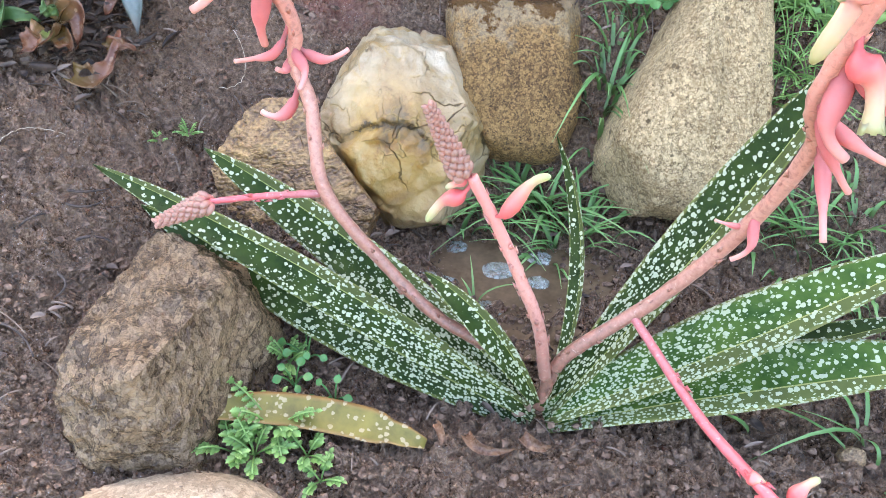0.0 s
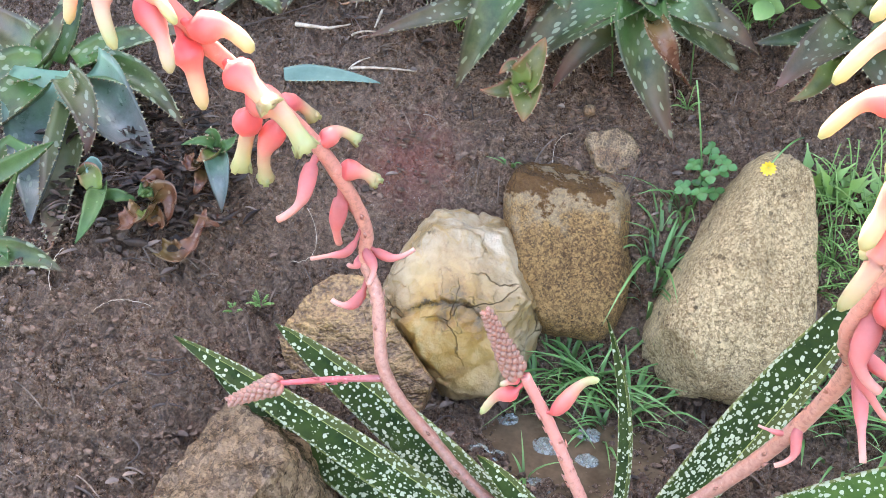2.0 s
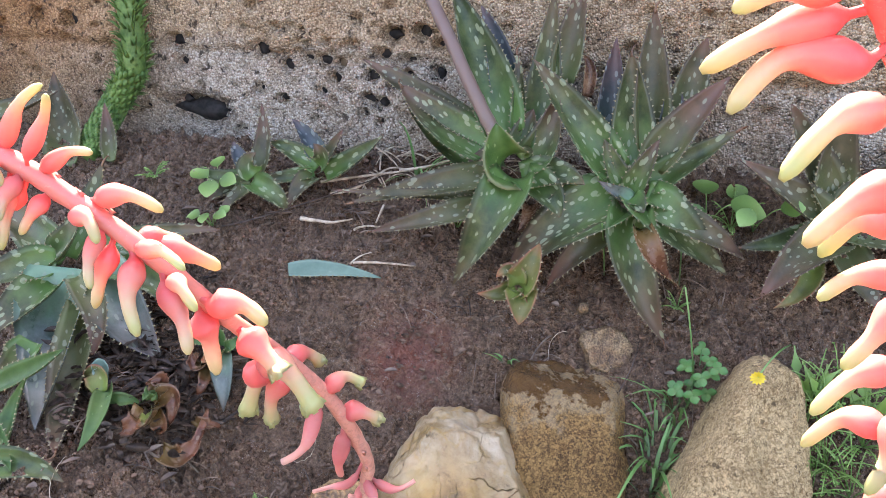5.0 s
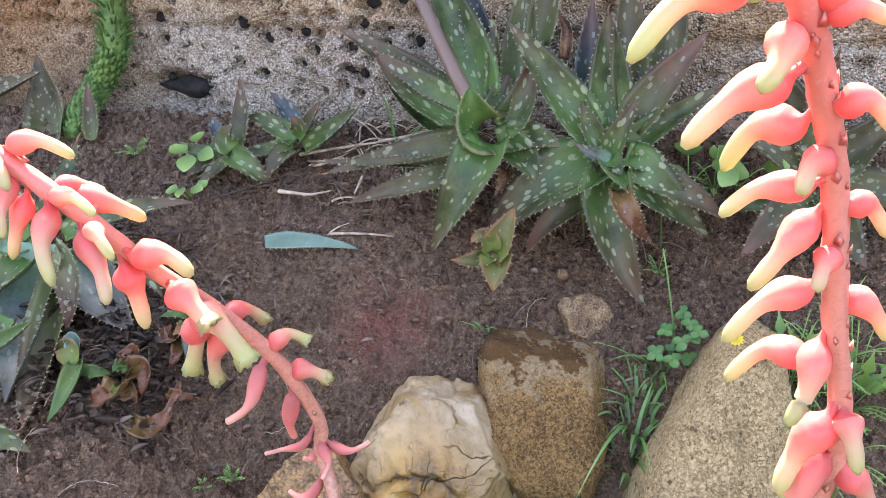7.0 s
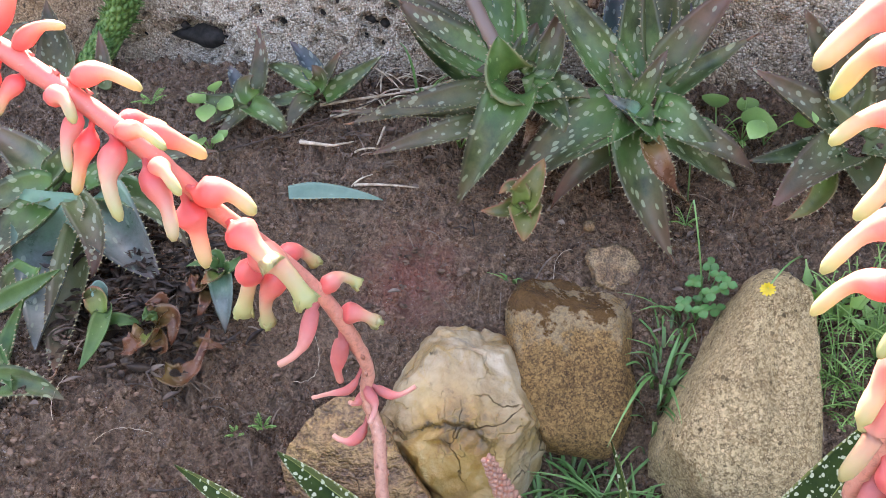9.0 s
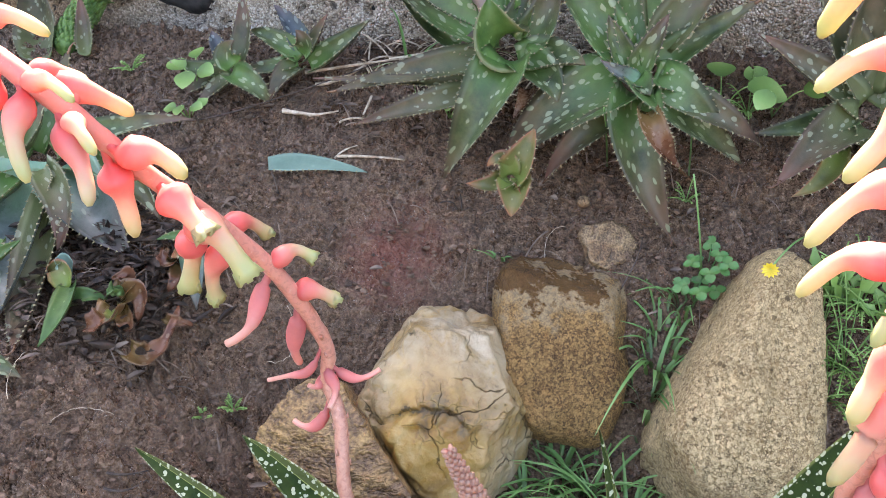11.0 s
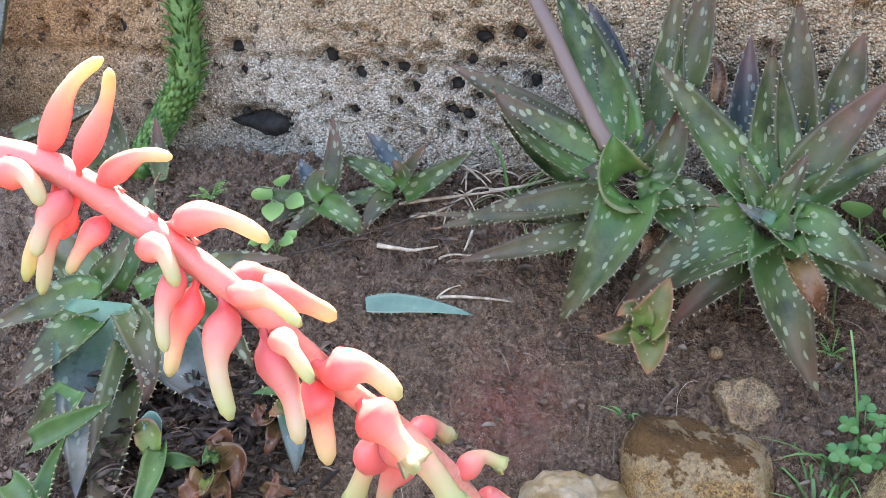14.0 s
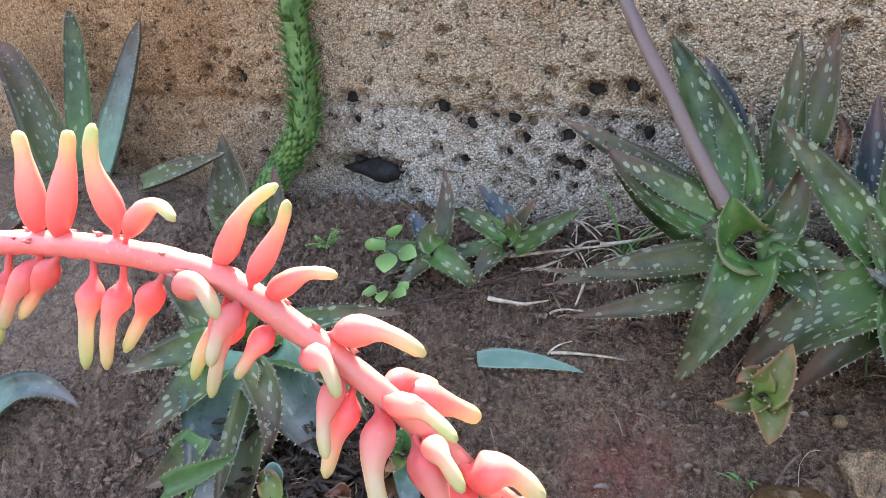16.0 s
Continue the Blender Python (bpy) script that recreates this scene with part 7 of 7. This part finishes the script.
SOIL_STRAWS = (
        ((-0.1514, 0.2403, 0.3228), (-0.1121, 0.2501, 0.3302), (-0.0837, 0.2651, 0.3412), 0.0024),
        ((-0.1882, 0.2468, 0.3481), (-0.1696, 0.2477, 0.3374), (-0.1531, 0.2417, 0.3253), 0.0013),
        ((-0.1552, 0.1991, 0.2919), (-0.1556, 0.1869, 0.2838), (-0.1564, 0.1776, 0.2778), 0.0018),
        ((-0.1775, 0.1625, 0.2713), (-0.1631, 0.1716, 0.2748), (-0.1346, 0.1740, 0.2730), 0.0014),
        ((-0.2416, 0.1559, 0.2801), (-0.2243, 0.1586, 0.2785), (-0.2022, 0.1640, 0.2765), 0.0030),
        ((0.1444, 0.2110, 0.2783), (0.1582, 0.2175, 0.2826), (0.1723, 0.2211, 0.2853), 0.0010))
for a, m, b, r in WALL_STRAWS + SOIL_STRAWS:
    straw(a, m, b, r, STRAW, "pale dry straw lying on the soil")
for a, m, b, r in (
        ((-0.3203, 0.1137, 0.2752), (-0.2655, 0.1538, 0.2869), (-0.1655, 0.2277, 0.3187), 0.0011),
        ((-0.1782, -0.2493, 0.0798), (-0.1697, -0.2401, 0.0785), (-0.1584, -0.2358, 0.0726), 0.0014),
        ((-0.2004, -0.2186, 0.1013), (-0.1890, -0.2114, 0.0970), (-0.1787, -0.1977, 0.0926), 0.0012),
        ((-0.1955, -0.2289, 0.0962), (-0.1826, -0.2209, 0.0909), (-0.1758, -0.2041, 0.0894), 0.0012),
        ((-0.1772, -0.2779, 0.0709), (-0.1679, -0.2835, 0.0668), (-0.1706, -0.2957, 0.0633), 0.0012),
        ((-0.1936, -0.3269, 0.0625), (-0.1760, -0.3286, 0.0573), (-0.1612, -0.3386, 0.0485), 0.0012),
        ((-0.2902, -0.0094, 0.2166), (-0.2660, -0.0240, 0.2012), (-0.2530, -0.0419, 0.1866), 0.0009),
        ((-0.2501, -0.0688, 0.1698), (-0.2386, -0.0572, 0.1718), (-0.2225, -0.0495, 0.1641), 0.0013),
        ((0.1404, 0.0947, 0.1602), (0.1502, 0.1159, 0.1831), (0.1525, 0.1344, 0.2003), 0.0008),
        ((0.0284, -0.1861, 0.0220), (0.0189, -0.1255, 0.0139), (0.0304, -0.1034, 0.0063), 0.0012)):
    straw(a, m, b, r, TWIG, "thin dark dead twig lying on soil", "twig")


def scatter_crumbs():
    rnd = np.random.RandomState(3)
    base, tri = ico(1)
    tri = np.array(tri)
    count = 18000
    xs = rnd.uniform(-0.62, 0.55, count)
    ys = rnd.uniform(-0.50, 0.30, count)
    keep = rnd.rand(count) < np.where((xs < -0.05) | (ys < -0.05) | (ys > 0.12), 1.0, 0.95)
    xs, ys = xs[keep], ys[keep]
    r = 0.0008 + 0.0030 * rnd.rand(len(xs)) ** 3.5
    zs = ground_z(xs, ys) + 0.0010
    verts = np.empty((len(xs), len(base), 3))
    for k in range(len(xs)):
        s = base * np.clip(1 + 0.32 * rnd.standard_normal((len(base), 1)), 0.4, 1.7)
        verts[k] = s * np.array([1, rnd.uniform(0.7, 1), rnd.uniform(0.5, 0.85)]) * r[k] + (xs[k], ys[k], zs[k])
    faces = (tri[None] + (np.arange(len(xs)) * len(base))[:, None, None]).reshape(-1, 3)
    me = mesh_data("soil_crumbs", verts.reshape(-1, 3), [tuple(q) for q in faces.tolist()], CRUMB, smooth=False)
    tagged(new("soil_crumbs", me), "loose dark crumbs and grit strewn over wet soil", "soil", kind="stuff")


def scatter_litter():
    rnd = random.Random(12)
    chunks = []
    for k in range(900):
        zone = rnd.random()
        if zone < 0.42:
            x, y = rnd.uniform(-0.45, -0.22), rnd.uniform(-0.16, 0.06)
        elif zone < 0.62:
            x, y = rnd.uniform(-0.3, 0.05), rnd.uniform(0.15, 0.27)
        else:
            x, y = rnd.uniform(-0.5, 0.4), rnd.uniform(-0.45, 0.2)
        z = float(ground_z(x, y)) + rnd.uniform(0.001, 0.004)
        an = rnd.uniform(0, math.pi)
        d = Vector((math.cos(an), math.sin(an), rnd.uniform(-0.2, 0.4))).normalized()
        if rnd.random() < 0.6:
            a = Vector((x, y, z))
            b = a + d * rnd.uniform(0.008, 0.032)
            b.z = float(ground_z(b.x, b.y)) + 0.002
            chunks.append(stemlet(a, b, rnd.uniform(0.0003, 0.0009)))
        else:
            nn = Vector((rnd.uniform(-0.5, 0.5), rnd.uniform(-0.5, 0.3), 1)).normalized()
            chunks.append(leaflet(Vector((x, y, z + 0.002)), d, nn, rnd.uniform(0.008, 0.02), rnd.uniform(0.003, 0.008), 0, 0.5))
    v, f, u = merge(chunks)
    tagged(new("plant_litter", mesh_data("plant_litter", v, f, LITTER)), "scraps of dead leaf and root fibre on soil", "litter", kind="stuff")


def scatter_straw():
    """Pale dry stems and rootlets caught between the young aloes and the wall."""
    rnd = random.Random(31)
    chunks = []
    for k in range(120):
        x, y = rnd.uniform(-0.20, 0.10), rnd.uniform(0.215, 0.285)
        an = rnd.gauss(0.1, 0.6)
        n = rnd.uniform(0.010, 0.05)
        a = Vector((x, y, float(ground_z(x, y)) + rnd.uniform(0.002, 0.006)))
        bx, by = x + n * math.cos(an), min(0.29, y + n * math.sin(an))
        chunks.append(stemlet(a, Vector((bx, by, float(ground_z(bx, by)) + rnd.uniform(0.002, 0.008))), rnd.uniform(0.0004, 0.0011)))
    for x, y, n, turn in ((-0.150, -0.060, 9, 0.5), (-0.020, 0.040, 7, 0.9), (-0.300, -0.180, 6, 0.3), (-0.250, -0.215, 7, -0.4), (0.080, 0.125, 6, 0.6)):
        an = rnd.uniform(0, 2 * math.pi)
        for q in range(n):
            an += turn * rnd.uniform(0.1, 0.9)
            bx, by = x + 0.007 * math.cos(an), y + 0.007 * math.sin(an)
            chunks.append(stemlet(Vector((x, y, float(ground_z(x, y)) + 0.0045)), Vector((bx, by, float(ground_z(bx, by)) + 0.0045)), 0.00030))
            x, y = bx, by
    v, f, u = merge(chunks)
    tagged(new("straw_litter", mesh_data("straw_litter", v, f, STRAW)), "thin pale straw and rootlets strewn on dark soil", "litter", kind="stuff")


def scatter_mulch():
    """Black rotting leaf scraps under the rosette; their black also paints shade between leaves."""
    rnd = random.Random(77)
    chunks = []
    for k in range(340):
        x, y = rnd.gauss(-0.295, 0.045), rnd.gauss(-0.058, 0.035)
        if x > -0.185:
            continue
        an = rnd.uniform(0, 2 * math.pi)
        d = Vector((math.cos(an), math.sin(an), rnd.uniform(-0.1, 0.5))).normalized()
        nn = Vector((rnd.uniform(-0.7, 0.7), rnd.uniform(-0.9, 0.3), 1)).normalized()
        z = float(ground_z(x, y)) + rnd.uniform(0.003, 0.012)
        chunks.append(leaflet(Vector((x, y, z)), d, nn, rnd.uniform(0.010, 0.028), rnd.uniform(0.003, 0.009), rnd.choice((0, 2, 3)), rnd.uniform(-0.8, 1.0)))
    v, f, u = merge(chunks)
    tagged(new("leaf_mulch", mesh_data("leaf_mulch", v, f, MULCH)), "wet black rotting leaf scraps deepening the shade under the aloe", "mulch", kind="stuff")


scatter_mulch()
scatter_crumbs()
scatter_litter()
scatter_straw()
